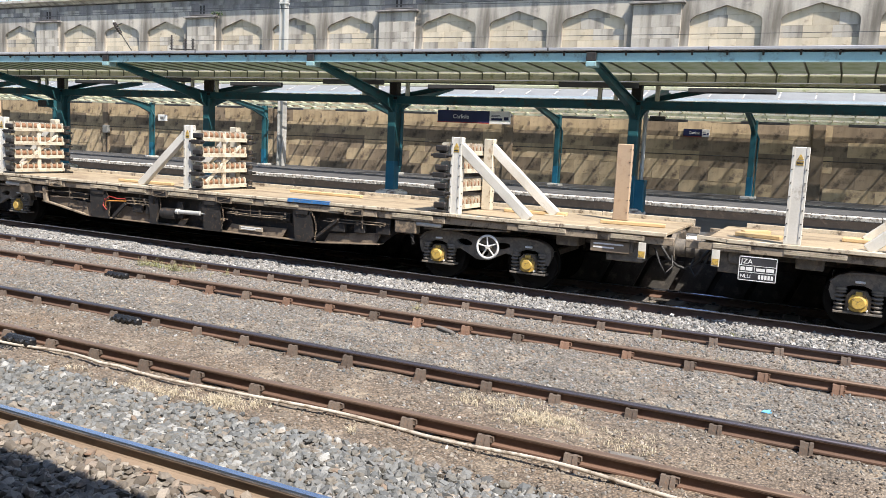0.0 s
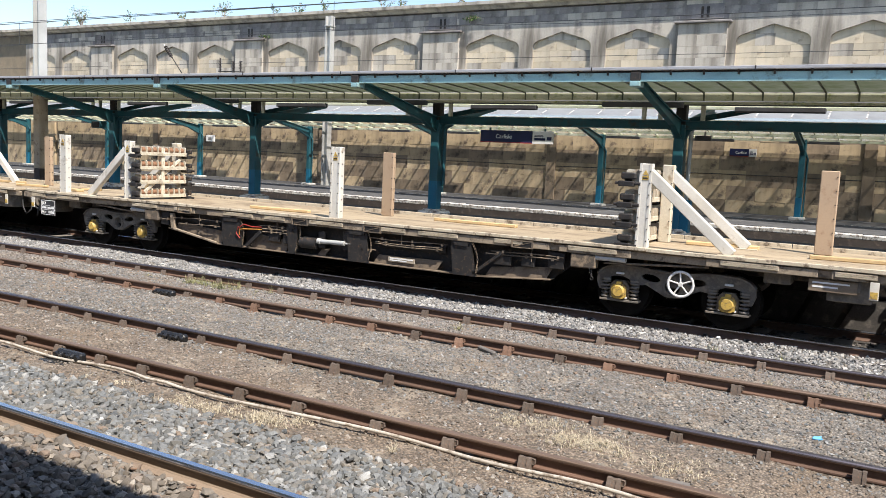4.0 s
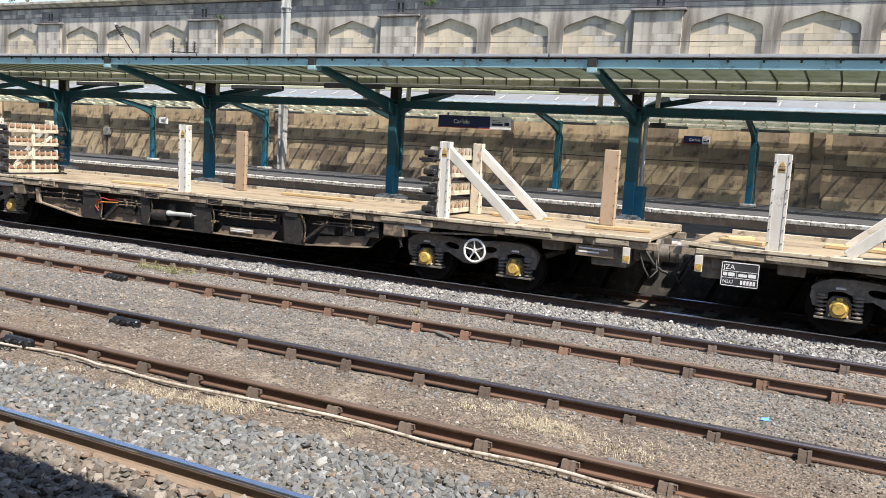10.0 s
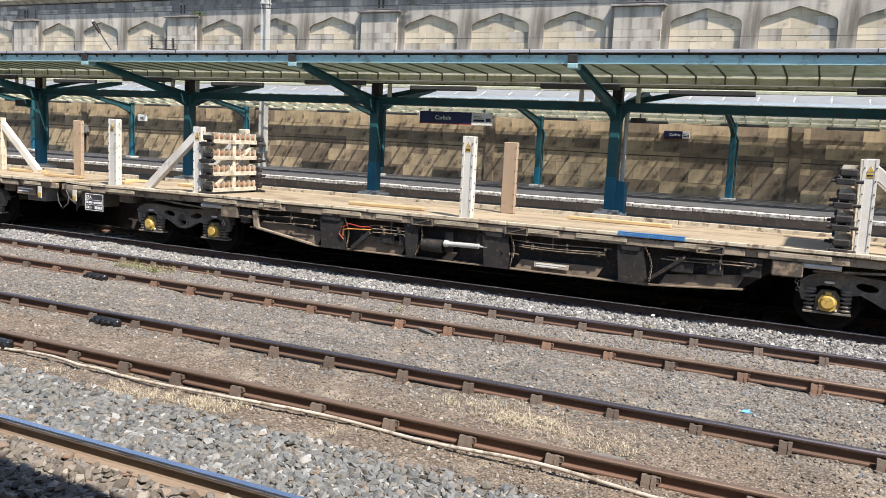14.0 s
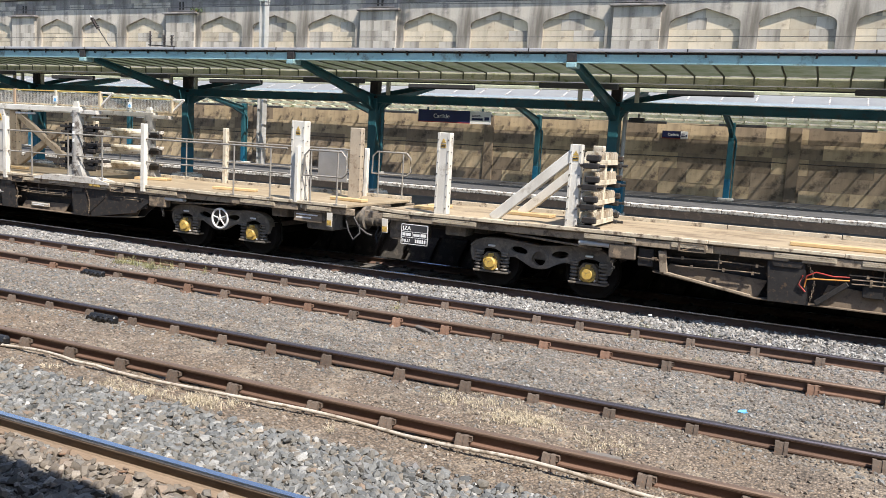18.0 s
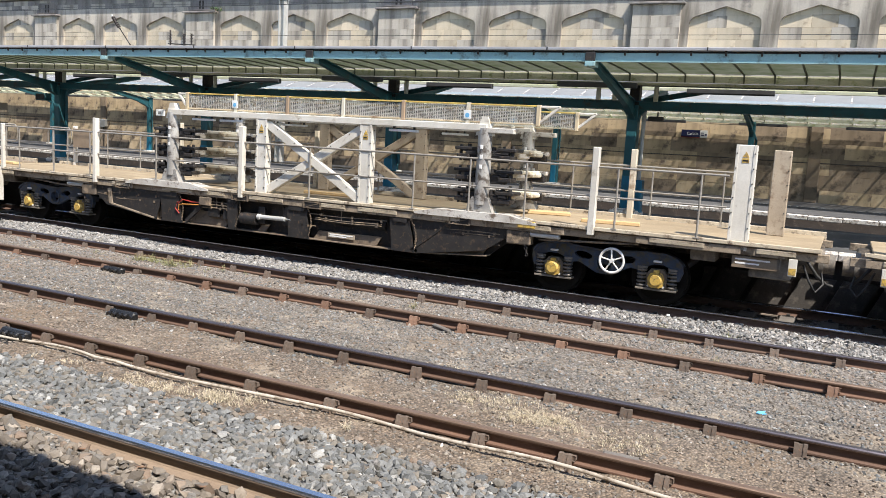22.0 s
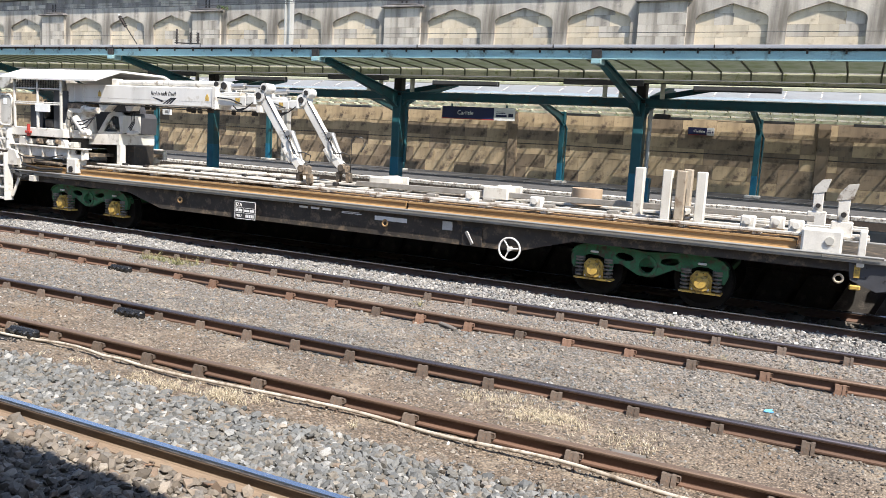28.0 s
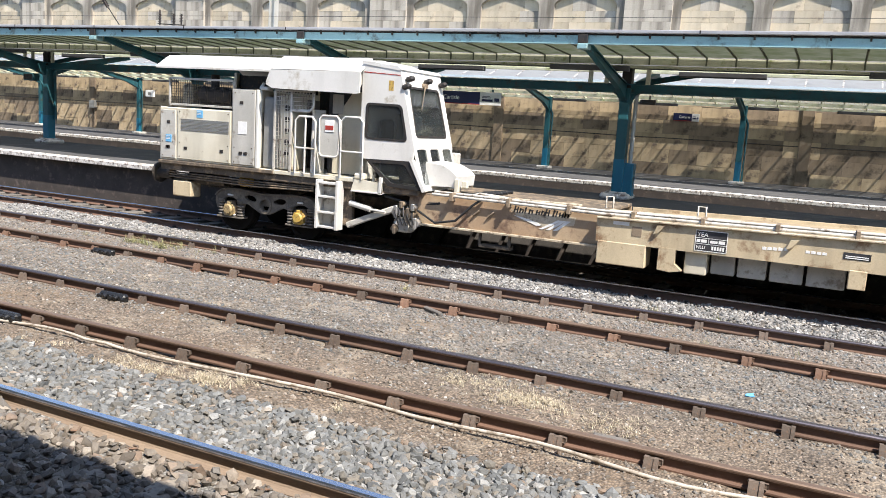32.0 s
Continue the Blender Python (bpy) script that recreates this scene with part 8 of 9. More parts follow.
for i in range(8):
    x = 6.25 + i * 0.43
    part("top_fitting", MB().box(x - 0.08, x + 0.08, -1.27 + 0.02 * (i % 3), -1.05, 1.63 - 0.01 * i, 1.74 - 0.01 * i, 0.02).cyl((x, -1.2, 1.70 - 0.01 * i), (x, -0.7, 1.72 - 0.01 * i), 0.035, 8), M["ivory" if i > 3 else "roller"], yw)
part("top_bar", MB().beam((6.1, -1.05, 1.74), (8.2, -1.0, 1.70), 0.05, 0.05, 0.008), M["roller"], yw)
part("panel_fitting", MB().prism([(6.92, 1.38), (7.06, 1.38), (7.06, 1.58), (6.96, 1.60)], "y", -1.30, -1.24), M["ivory"], yw)
part("corner_block", MB().box(9.22, 9.44, -1.32, -1.1, 1.1, 1.32, 0.012), M["cream"], yw)
part("corner_post", MB().prism([(9.16, 1.52), (9.42, 1.50), (9.46, 1.78), (9.24, 1.82)], "y", -1.30, -1.12), M["cream"], yw)
part("pale_block", MB().box(6.55, 6.85, 0.5, 0.85, 1.66, 1.92, 0.02), M["cream"], yw)
for i, x in enumerate((5.12, 5.48, 5.88)):
    part("roller_bracket", MB().prism([(x - 0.22, 1.30), (x + 0.20, 1.30), (x + 0.26, 1.48), (x + 0.12, 1.66), (x - 0.20, 1.58)], "y", -1.18 + 0.22 * i, -1.08 + 0.22 * i), M["craneivory"], yw)
    part("roller", MB().cyl((x - 0.04, -1.24 + 0.22 * i, 1.50), (x - 0.04, -0.9 + 0.22 * i, 1.50), 0.095, 16), M["undergrey"], yw)
    part("roller_arm", MB().beam((x, -1.1 + 0.22 * i, 1.58), (x + 0.5, -1.0 + 0.22 * i, 1.66), 0.06, 0.10, 0.02), M["craneivory"], yw)
for x in (7.22, 7.36):
    part("yellow_hook", MB().prism([(x - 0.05, 0.86), (x, 0.82), (x + 0.04, 0.90), (x + 0.055, 1.20), (x + 0.01, 1.21), (x - 0.05, 0.98)], "y", -1.40, -1.36), M["yellow"], yw, "yellow hanging hook")
part("chain", MB().tube([(7.28, -1.38, 0.86), (7.22, -1.38, 0.72), (7.26, -1.37, 0.58)], 0.012, 6), M["galv"], yw)
part("slack_adjuster", MB().cyl((8.35, -1.34, 1.10), (9.05, -1.34, 1.06), 0.05, 12), M["mast"], yw)
part("lamp_box", MB().box(7.85, 8.15, -1.36, -1.32, 1.06, 1.20, 0.02), M["undergrey"], yw)
part("headstock", MB().box(9.9, 10.0, -1.2, 1.2, 0.72, 1.12, 0.015), M["brown"], yw)
part("coupler", MB().cyl((9.9, -0.15, 1.0), (10.3, -0.15, 1.0), 0.15, 14), M["bluepaint"], yw)
part("centre_sill", MB().box(-10.4, 9.9, -0.4, 0.4, 0.78, 0.97), M["under"], yw)
part("brake_cord", MB().tube([(8.95, -1.3, 0.98), (8.98, -1.32, 0.7), (8.96, -1.32, 0.45)], 0.012, 6), M["lip"], yw)
bogie(yw, 7.3, "bogie", None, "cc")
bogie(yw, -7.9, "bogie", None, "dc")

# ---- the control cab on it ----
cc = thing("control_cab", "white control cab with an engine compartment and a sloping windscreen", "control cab", pose(YX, TY, 0))
movers.append((cc, YX))
part("underframe", MB().box(-10.5, -4.3, -1.26, 1.26, 1.16, 1.34, 0.012), M["undergrey"], cc)
part("engine_case", MB().box(-10.5, -7.93, -1.30, 1.28, 1.37, 2.48, 0.02), M["ivory"], cc)
part("case_skirt", MB().box(-10.5, -7.5, -1.34, -1.26, 1.30, 1.37, 0.008), M["undergrey"], cc)
for x0, x1, z1, m in ((-10.45, -10.04, 2.42, "panelgrey"), (-9.98, -8.58, 2.46, "ivory"), (-8.53, -7.97, 2.90, "panelgrey")):
    d = part("case_door", MB().box(x0, x1, -1.325, -1.30, 1.42, z1, 0.008), M[m], cc)
    for lx, lz in ((x0 + 0.18, 1.62), (x1 - 0.26, 1.62), (x0 + 0.18, z1 - 0.28)):
        if z1 != 2.46 or lz < 2.0:
            part("latch", MB().box(lx, lx + 0.09, -1.335, -1.325, lz, lz + 0.06, 0.004), M["clamp"], d)
    for lx in (x0 + 0.06, x1 - 0.06):
        for lz in (1.47, 1.76, z1 - 0.06):
            part("rivet", MB().cyl((lx, -1.332, lz), (lx, -1.325, lz), 0.014, 6), M["undergrey"], d)
g = MB()
for k in range(9):
    g.box(-9.88, -8.62, -1.335, -1.325, 2.02 + k * 0.027, 2.037 + k * 0.027)
part("grille", g, M["greypanel"], cc)
for x, z in ((-10.22, 1.83), (-9.38, 2.37)):
    st = part("blue_sticker", MB().box(x - 0.08, x + 0.08, -1.332, -1.326, z - 0.075, z + 0.075, 0.001), M["skyblue"], cc)
    bars([(x - 0.06, x + 0.04, z - 0.02 + 0.03 * i, z - 0.01 + 0.03 * i) for i in range(3)], -1.332, M["letter"], st)
part("notice", MB().box(-8.38, -8.16, -1.332, -1.326, 2.03, 2.28, 0.001), M["letter"], cc)
part("side_case", MB().box(-8.55, -7.90, -1.29, 1.25, 2.48, 2.92, 0.015), M["ivory"], cc)
part("case_trim", MB().box(-7.95, -7.89, -1.32, -1.2, 1.37, 2.92, 0.01), M["cabwhite"], cc)
part("air_duct", MB().box(-7.88, -7.54, -1.20, 0.8, 1.38, 2.80, 0.05), M["greypanel"], cc)
part("white_fitting", MB().box(-7.92, -7.72, -1.25, -1.05, 2.92, 2.99, 0.02).cyl((-7.98, -1.15, 2.95), (-7.9, -1.15, 3.06), 0.03, 8), M["cabwhite"], cc)
# open engine bay under the roof
eng = part("engine", MB().box(-9.8, -8.7, -0.9, 0.9, 2.48, 2.95, 0.05).cyl((-9.6, -1.0, 2.76), (-8.8, -1.0, 2.76), 0.14, 14), M["clamp"], cc)
part("exhaust", MB().cyl((-9.45, -0.8, 2.9), (-9.45, -0.8, 3.2), 0.09, 14), M["clamp"], eng)
for x in (-9.3, -9.05, -8.85):
    part("injector", MB().cyl((x, -1.05, 2.62), (x, -1.0, 2.94), 0.035, 8), M["undergrey"], eng)
part("filter", MB().box(-10.18, -9.9, -1.0, -0.5, 2.50, 2.98, 0.04), M["lip"], cc)
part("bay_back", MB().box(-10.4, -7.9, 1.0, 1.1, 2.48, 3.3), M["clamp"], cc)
for x in (-10.24, -8.55):
    part("bay_post", MB().box(x - 0.02, x + 0.02, -1.3, -1.24, 2.50, 3.08, 0.006), M["panelgrey"], cc)
for z in (2.54, 3.07):
    part("bay_rail", MB().box(-10.24, -8.53, -1.30, -1.26, z - 0.022, z + 0.022, 0.005), M["panelgrey"], cc)
g = MB()
for k in range(28):
    x = -10.2 + k * 0.06
    g.box(x - 0.004, x + 0.004, -1.27, -1.262, 2.54, 3.06)
for k in range(9):
    g.box(-10.22, -8.55, -1.27, -1.262, 2.58 + k * 0.056, 2.587 + k * 0.056)
part("mesh_guard", g, M["clamp"], cc)
for x in (-10.35, -8.0):
    part("roof_post", MB().box(x - 0.04, x + 0.04, 0.9, 1.0, 2.48, 3.35, 0.006), M["ivory"], cc)
roof = MB().prism([(-1.42, 3.27), (-1.42, 3.31), (-1.05, 3.55), (-0.6, 3.60), (0.6, 3.60), (1.05, 3.55), (1.42, 3.31), (1.42, 3.27), (1.03, 3.50), (0.6, 3.55), (-0.6, 3.55), (-1.03, 3.50)], "x", -10.50, -5.56)
part("roof", roof, M["cabwhite"], cc, "white folded roof sheet")
part("roof_seam", MB().prism([(-1.425, 3.31), (-1.05, 3.556), (-1.05, 3.553), (-1.42, 3.305)], "x", -7.1, -7.085), M["panelgrey"], cc)
part("roof_cover", MB().prism([(-7.52, 3.31), (-5.50, 3.33), (-5.50, 2.95), (-5.56, 2.93), (-7.46, 2.96), (-7.60, 3.02), (-7.62, 3.08)], "y", -1.46, -1.43).prism([(-1.46, 3.33), (-1.44, 3.35), (-1.04, 3.60), (-1.04, 3.57), (-1.43, 3.31)], "x", -7.52, -5.50), M["cabwhite"], cc, "white drop cover at the roof edge")
part("cover_end", MB().prism([(-1.45, 2.96), (-1.45, 3.31), (-1.2, 3.42), (-1.2, 3.2)], "x", -5.58, -5.55), M["panelgrey"], cc)
# vestibule: mesh cage, door, handrails
part("vestibule_floor", MB().box(-7.86, -5.4, -1.3, 1.28, 1.30, 1.38, 0.01), M["ivory"], cc)
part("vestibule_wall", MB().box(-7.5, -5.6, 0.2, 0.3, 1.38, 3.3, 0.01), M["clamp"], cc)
part("bulkhead", MB().box(-5.62, -5.54, -1.15, 0.3, 1.30, 3.3, 0.01), M["ivory"], cc)
part("door", MB().prism([(-6.42, 1.40), (-5.70, 1.40), (-5.70, 2.98), (-6.0, 2.98), (-6.42, 2.4)], "y", -0.86, -0.80), M["ivory"], cc)
part("door_window", MB().box(-6.45, -6.20, -0.88, -0.862, 2.55, 2.92, 0.01), M["panelgrey"], cc)
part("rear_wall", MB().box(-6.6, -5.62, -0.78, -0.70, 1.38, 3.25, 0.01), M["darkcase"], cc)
part("door_post", MB().box(-6.70, -6.64, -1.2, -0.8, 1.38, 2.6, 0.01), M["cabwhite"], cc)
part("switch_cabinet", MB().box(-7.46, -7.16, -1.20, -0.7, 1.40, 2.85, 0.012), M["ivory"], cc)
for k in range(5):
    part("exhaust_hole", MB().cyl((-7.28, -1.21, 1.72 + k * 0.22), (-7.28, -1.20, 1.72 + k * 0.22), 0.06, 12), M["clamp"], cc)
g = MB()
for k in range(13):
    x = -7.48 + k * 0.07
    g.box(x - 0.005, x + 0.005, -1.30, -1.29, 1.42 if x < -7.1 else 2.58, 2.92)
for k in range(20):
    z = 1.46 + k * 0.075
    g.box(-7.5, -7.12 if z < 2.56 else -6.6, -1.30, -1.29, z - 0.005, z + 0.005)
part("mesh_guard", g, M["dirtywhite"], cc)
part("mesh_frame", MB().box(-7.53, -7.48, -1.31, -1.27, 1.38, 2.95, 0.006).box(-7.14, -7.09, -1.31, -1.27, 1.38, 2.95, 0.006).box(-7.53, -6.58, -1.31, -1.27, 2.91, 2.95, 0.006).box(-6.62, -6.58, -1.31, -1.27, 2.62, 2.94, 0.006).beam((-6.60, -1.29, 2.64), (-6.70, -1.29, 2.56), 0.04, 0.04).box(-7.1, -6.68, -1.31, -1.27, 2.54, 2.58, 0.006), M["dirtywhite"], cc)
for x0, x1, z1 in ((-6.97, -6.51, 2.46), (-5.93, -5.45, 2.50)):
    part("handrail", MB().tube([(x0, -1.34, 1.36), (x0, -1.34, z1 - 0.08), (x0 + 0.08, -1.34, z1), (x1 - 0.08, -1.34, z1), (x1, -1.34, z1 - 0.08), (x1, -1.34, 1.36)], 0.022, 8), M["cabwhite"], cc)
    part("handrail", MB().tube([(x0, -1.34, 1.86), (x1, -1.34, 1.86)], 0.018, 8), M["cabwhite"], cc)
part("handrail", MB().tube([(-6.74, -1.34, 1.36), (-6.74, -1.34, 2.45)], 0.02, 8), M["cabwhite"], cc)
gate = part("gate", MB().tube([(-6.40, -1.36, 1.80), (-6.40, -1.36, 2.44), (-6.34, -1.36, 2.50), (-6.02, -1.36, 2.50), (-5.96, -1.36, 2.44), (-5.96, -1.36, 1.80), (-6.02, -1.36, 1.74), (-6.34, -1.36, 1.74), (-6.40, -1.36, 1.80)], 0.02, 8), M["cabwhite"], cc)
part("gate_panel", MB().box(-6.39, -5.97, -1.355, -1.345, 1.76, 2.48, 0.004), M["panelgrey"], gate)
rs = part("red_sign", MB().box(-6.28, -6.08, -1.365, -1.355, 2.20, 2.42, 0.002), M["letter"], gate)
bars([(-6.27, -6.09, 2.24, 2.32)], -1.365, M["red"], rs)
for s in (-1, 1):
    part("ladder_side", MB().box(-6.14 + s * 0.225 - 0.03, -6.14 + s * 0.225 + 0.03, -1.44, -1.22, 0.36, 1.30, 0.008), M["cabwhite"], cc)
for z in (0.40, 0.68, 0.98, 1.24):
    part("rung", MB().box(-6.34, -5.94, -1.43, -1.22, z - 0.02, z + 0.02, 0.006), M["cabwhite"], cc)
part("ladder_back", MB().box(-6.33, -5.95, -1.24, -1.22, 0.38, 1.28), M["panelgrey"], cc)
# cab shell: narrower than the wagon, with a raked windscreen
YN, YF = -1.31, 0.30


def rounded(poly, r, n=4):
    """A polygon with its corners rounded off."""
    out = []
    for i, p in enumerate(poly):
        a, b = Vector(poly[i - 1]), Vector(poly[(i + 1) % len(poly)])
        p = Vector(p)
        u, v = p + (a - p).normalized() * r, p + (b - p).normalized() * r
        for k in range(n + 1):
            t = k / n
            q = u * (1 - t) ** 2 + p * (2 * t * (1 - t)) + v * t * t
            out.append((q.x, q.y))
    return out


outer = rounded([(-5.53, 1.76), (-4.42, 1.78), (-4.38, 2.0), (-4.76, 3.44), (-5.53, 3.55)], 0.05, 2)
win = rounded([(-5.42, 2.13), (-4.54, 2.13), (-4.69, 2.77), (-5.42, 2.78)], 0.09)
glass_in = rounded([(-5.39, 2.16), (-4.58, 2.16), (-4.715, 2.74), (-5.39, 2.75)], 0.08)
low_out = [(-5.40, 1.76), (-4.42, 1.78), (-4.12, 1.26), (-4.88, 1.29)]
low_in = rounded([(-5.27, 1.70), (-4.57, 1.71), (-4.28, 1.33), (-4.82, 1.35)], 0.05)
for y in (YN, YF - 0.06):
    side_ = part("cab_side", holed_plate(outer, [win], y, y + 0.06), M["cabwhite"], cc)
    part("window_seal", holed_plate(rounded([(-5.43, 2.12), (-4.53, 2.12), (-4.68, 2.78), (-5.43, 2.79)], 0.09), [glass_in], y - 0.008, y + 0.03), M["clamp"], side_)
    part("side_window", MB().prism(glass_in, "y", y + 0.01, y + 0.022), M["darkglass"], side_, "dark tinted side window")
    low = part("lower_side", holed_plate(low_out, [low_in], y, y + 0.05), M["clamp"], cc)
    part("lower_window", MB().prism(low_in, "y", y + 0.01, y + 0.022), M["darkglass"], low)
    part("lower_frame", MB().beam((-4.43, y + 0.02, 1.80), (-4.13, y + 0.02, 1.25), 0.09, 0.08), M["cabwhite"], low)
part("cab_roof", MB().prism([(-5.54, 3.54), (-4.80, 3.46), (-4.72, 3.40), (-4.75, 3.38), (-5.54, 3.48)], "y", YN - 0.01, YF + 0.01), M["cabwhite"], cc)
part("cab_back", MB().box(-5.54, -5.48, YN + 0.06, YF - 0.06, 1.34, 3.48), M["panelgrey"], cc)
part("red_line", MB().prism([(-5.50, 3.33), (-4.74, 3.29), (-4.735, 3.305), (-5.50, 3.345)], "y", YN - 0.004, YN), M["red"], cc)
part("warning_sign", MB().box(-4.97, -4.87, YN - 0.004, YN, 3.02, 3.20, 0.001), M["yellow"], cc, "yellow warning sticker")
# the front, built flat and leaned back
FRONT = Vector((-4.38, 0, 2.0)), Vector((-4.76, 0, 3.44))


def leaned(z):
    t = (z - FRONT[0].z) / (FRONT[1].z - FRONT[0].z)
    return FRONT[0].x + t * (FRONT[1].x - FRONT[0].x)


def front_plate(poly, holes, thick, push=0.0):
    """A plate in the front's plane: drawn in y and z, leaned to the rake of the screen."""
    mb = holed_plate(poly, holes, push, push + thick) if holes else MB().prism(poly, "y", push, push + thick)
    mb.v = [(leaned(z) - dy, y, z) for y, dy, z in mb.v]
    return mb


scr = rounded([(-1.16, 2.20), (0.12, 2.20), (0.10, 3.12), (-1.10, 3.12)], 0.10)
scr_in = rounded([(-1.12, 2.24), (0.08, 2.24), (0.06, 3.08), (-1.07, 3.08)], 0.08)
fr = part("cab_front", front_plate([(YN + 0.062, 2.06), (YF - 0.062, 2.06), (YF - 0.062, 3.43), (YN + 0.062, 3.43)], [scr], 0.05), M["cabwhite"], cc)
part("screen_seal", front_plate(scr, [scr_in], 0.03, -0.006), M["clamp"], fr)
part("windscreen", front_plate(scr_in, [], 0.012, 0.01), M["darkglass"], fr, "tall raked windscreen")
part("sun_blind", front_plate([(-1.05, 2.78), (0.05, 2.78), (0.05, 3.08), (-1.05, 3.08)], [], 0.01, 0.06), M["darkcase"], fr)
wins = [rounded([(YN + 0.09 + i * 0.52, 1.36), (YN + 0.47 + i * 0.52, 1.36), (YN + 0.47 + i * 0.52, 2.0), (YN + 0.09 + i * 0.52, 2.0)], 0.07) for i in range(3)]
lf = holed_plate([(YN + 0.055, 1.26), (YF - 0.055, 1.26), (YF - 0.055, 2.055), (YN + 0.055, 2.055)], wins, 0.0, 0.05)
lf.v = [(-4.40 + (2.06 - z) * 0.32 - dy, y, z) for y, dy, z in lf.v]
lfo = part("lower_front", lf, M["cabwhite"], cc)
for wpoly in wins:
    gm = MB().prism(wpoly, "y", 0.015, 0.027)
    gm.v = [(-4.40 + (2.06 - z) * 0.32 - dy, y, z) for y, dy, z in gm.v]
    part("lower_screen", gm, M["darkglass"], lfo)
part("cab_tail", MB().box(-5.48, -4.6, YF, 1.2, 1.34, 1.9, 0.02), M["panelgrey"], cc)
part("wiper", MB().beam((-4.62, -0.55, 3.16), (-4.48, -0.92, 2.70), 0.02, 0.03), M["undergrey"], cc)
part("wiper_motor", MB().cyl((-4.70, -0.52, 3.16), (-4.60, -0.52, 3.16), 0.05, 10), M["undergrey"], cc)
for y, z in ((-1.16, 3.24), (-0.45, 3.24), (0.18, 3.22), (-1.28, 3.10)):
    part("work_lamp", MB().beam((-4.70, y, z - 0.02), (-4.54, y, z + 0.03), 0.13, 0.09, 0.03), M["clamp"], cc)
part("hood", MB().prism([(-4.30, 1.34), (-3.68, 1.37), (-3.66, 1.56), (-3.78, 1.66), (-3.95, 1.74), (-4.30, 1.78)], "y", -0.98, -0.15), M["cabwhite"], cc, "white sloping hood")
part("hood_bracket", MB().box(-3.68, -3.60, -1.02, -0.94, 1.18, 1.52, 0.01).box(-3.56, -3.44, -0.98, -0.9, 1.36, 1.5, 0.02), M["ivory"], cc)
part("cab_floor", MB().box(-5.5, -4.3, -1.2, 1.2, 1.22, 1.27, 0.01), M["undergrey"], cc)
part("control_desk", MB().prism([(-4.85, 1.36), (-4.50, 1.36), (-4.56, 2.0), (-4.75, 2.08), (-4.9, 1.8)], "y", -0.95, 0.1), M["clamp"], cc)
part("control_panel", MB().box(-5.35, -5.0, -0.3, 0.1, 2.0, 2.6, 0.02), M["greypanel"], cc)
part("cab_seat", MB().box(-5.4, -4.95, -0.85, -0.4, 1.45, 1.85, 0.06).box(-5.42, -5.30, -0.85, -0.4, 1.8, 2.5, 0.05), M["clamp"], cc)
for k in range(9):
    y = -1.15 + k * 0.13
    part("hydraulic_hose", MB().tube([(-5.0 + 0.08 * k, -1.2 + 0.05 * k, 1.10 - 0.03 * k), (-4.4, -1.12 + 0.06 * k, 0.98 - 0.04 * k + 0.05 * (k % 3)), (-3.9, y, 1.06 - 0.03 * (k % 4)), (-3.5, y * 0.8, 1.24), (-3.1 + 0.1 * (k % 3), y * 0.7, 1.30)], 0.027, 8), M["hose"], cc)
part("hydraulic_hose", MB().tube([(-4.3, -1.2, 0.9), (-3.9, -1.28, 0.72), (-3.5, -1.27, 0.80), (-3.2, -1.24, 1.1), (-3.0, -1.2, 1.25)], 0.022, 8), M["hose"], cc)
for k in range(2):
    part("nose_pipe", MB().tube([(-3.42, -0.9 - 0.1 * k, 1.22), (-3.2, -0.95, 1.30), (-2.9, -0.9 + 0.2 * k, 1.26), (-2.6, -0.8, 1.24)], 0.02, 6), M["dirtywhite"], cc)
part("draw_bar", MB().beam((-5.80, -1.20, 0.46), (-4.80, -1.15, 0.88), 0.09, 0.12, 0.02), M["panelgrey"], cc)
part("draw_ram", MB().cyl((-5.72, -1.25, 0.90), (-5.26, -1.25, 0.82), 0.055, 12).cyl((-5.26, -1.25, 0.82), (-4.95, -1.25, 0.80), 0.025, 8), M["cabwhite"], cc)
part("pivot_bracket", MB().prism([(-5.92, 0.46), (-5.70, 0.42), (-5.72, 1.15), (-5.92, 1.15)], "y", -1.2, -1.1), M["undergrey"], cc)
gear = part("coupling_gear", MB().box(-4.78, -4.42, -1.24, -1.0, 0.46, 0.72, 0.04), M["panelgrey"], cc)
for i, (x, z, r) in enumerate(((-4.70, 0.84, 0.09), (-4.46, 0.80, 0.10), (-4.30, 0.66, 0.08), (-4.60, 0.98, 0.05), (-4.36, 0.95, 0.05), (-4.72, 0.52, 0.07))):
    part("gear_fitting", MB().cyl((x, -1.30, z), (x, -0.9, z + 0.03), r, 12).box(x - 0.03, x + 0.03, -1.32, -1.25, z - r * 1.3, z + r * 1.3, 0.01), M["undergrey" if i % 2 else "alu"], gear)
for k in range(5):
    part("gear_hose", MB().tube([(-4.75 + 0.09 * k, -1.25, 0.95), (-4.70 + 0.09 * k, -1.33, 0.84 - 0.02 * k), (-4.62 + 0.08 * k, -1.3, 0.6)], 0.016, 6), M["hose"], gear)
part("step_bracket", MB().prism([(-5.66, 1.16), (-5.0, 1.14), (-5.0, 1.34), (-5.60, 1.36)], "y", -1.34, -1.30), M["ivory"], cc)
part("step_tray", MB().box(-5.66, -5.0, -1.36, -1.0, 1.13, 1.16, 0.006), M["cabwhite"], cc)
part("step_box", MB().box(-5.62, -5.38, -1.34, -1.1, 1.36, 1.48, 0.03).cyl((-5.26, -1.2, 1.18), (-5.26, -1.2, 1.46), 0.03, 8), M["ivory"], cc)
part("step_post", MB().box(-5.06, -5.0, -1.36, -1.3, 1.12, 1.44, 0.006), M["cabwhite"], cc)
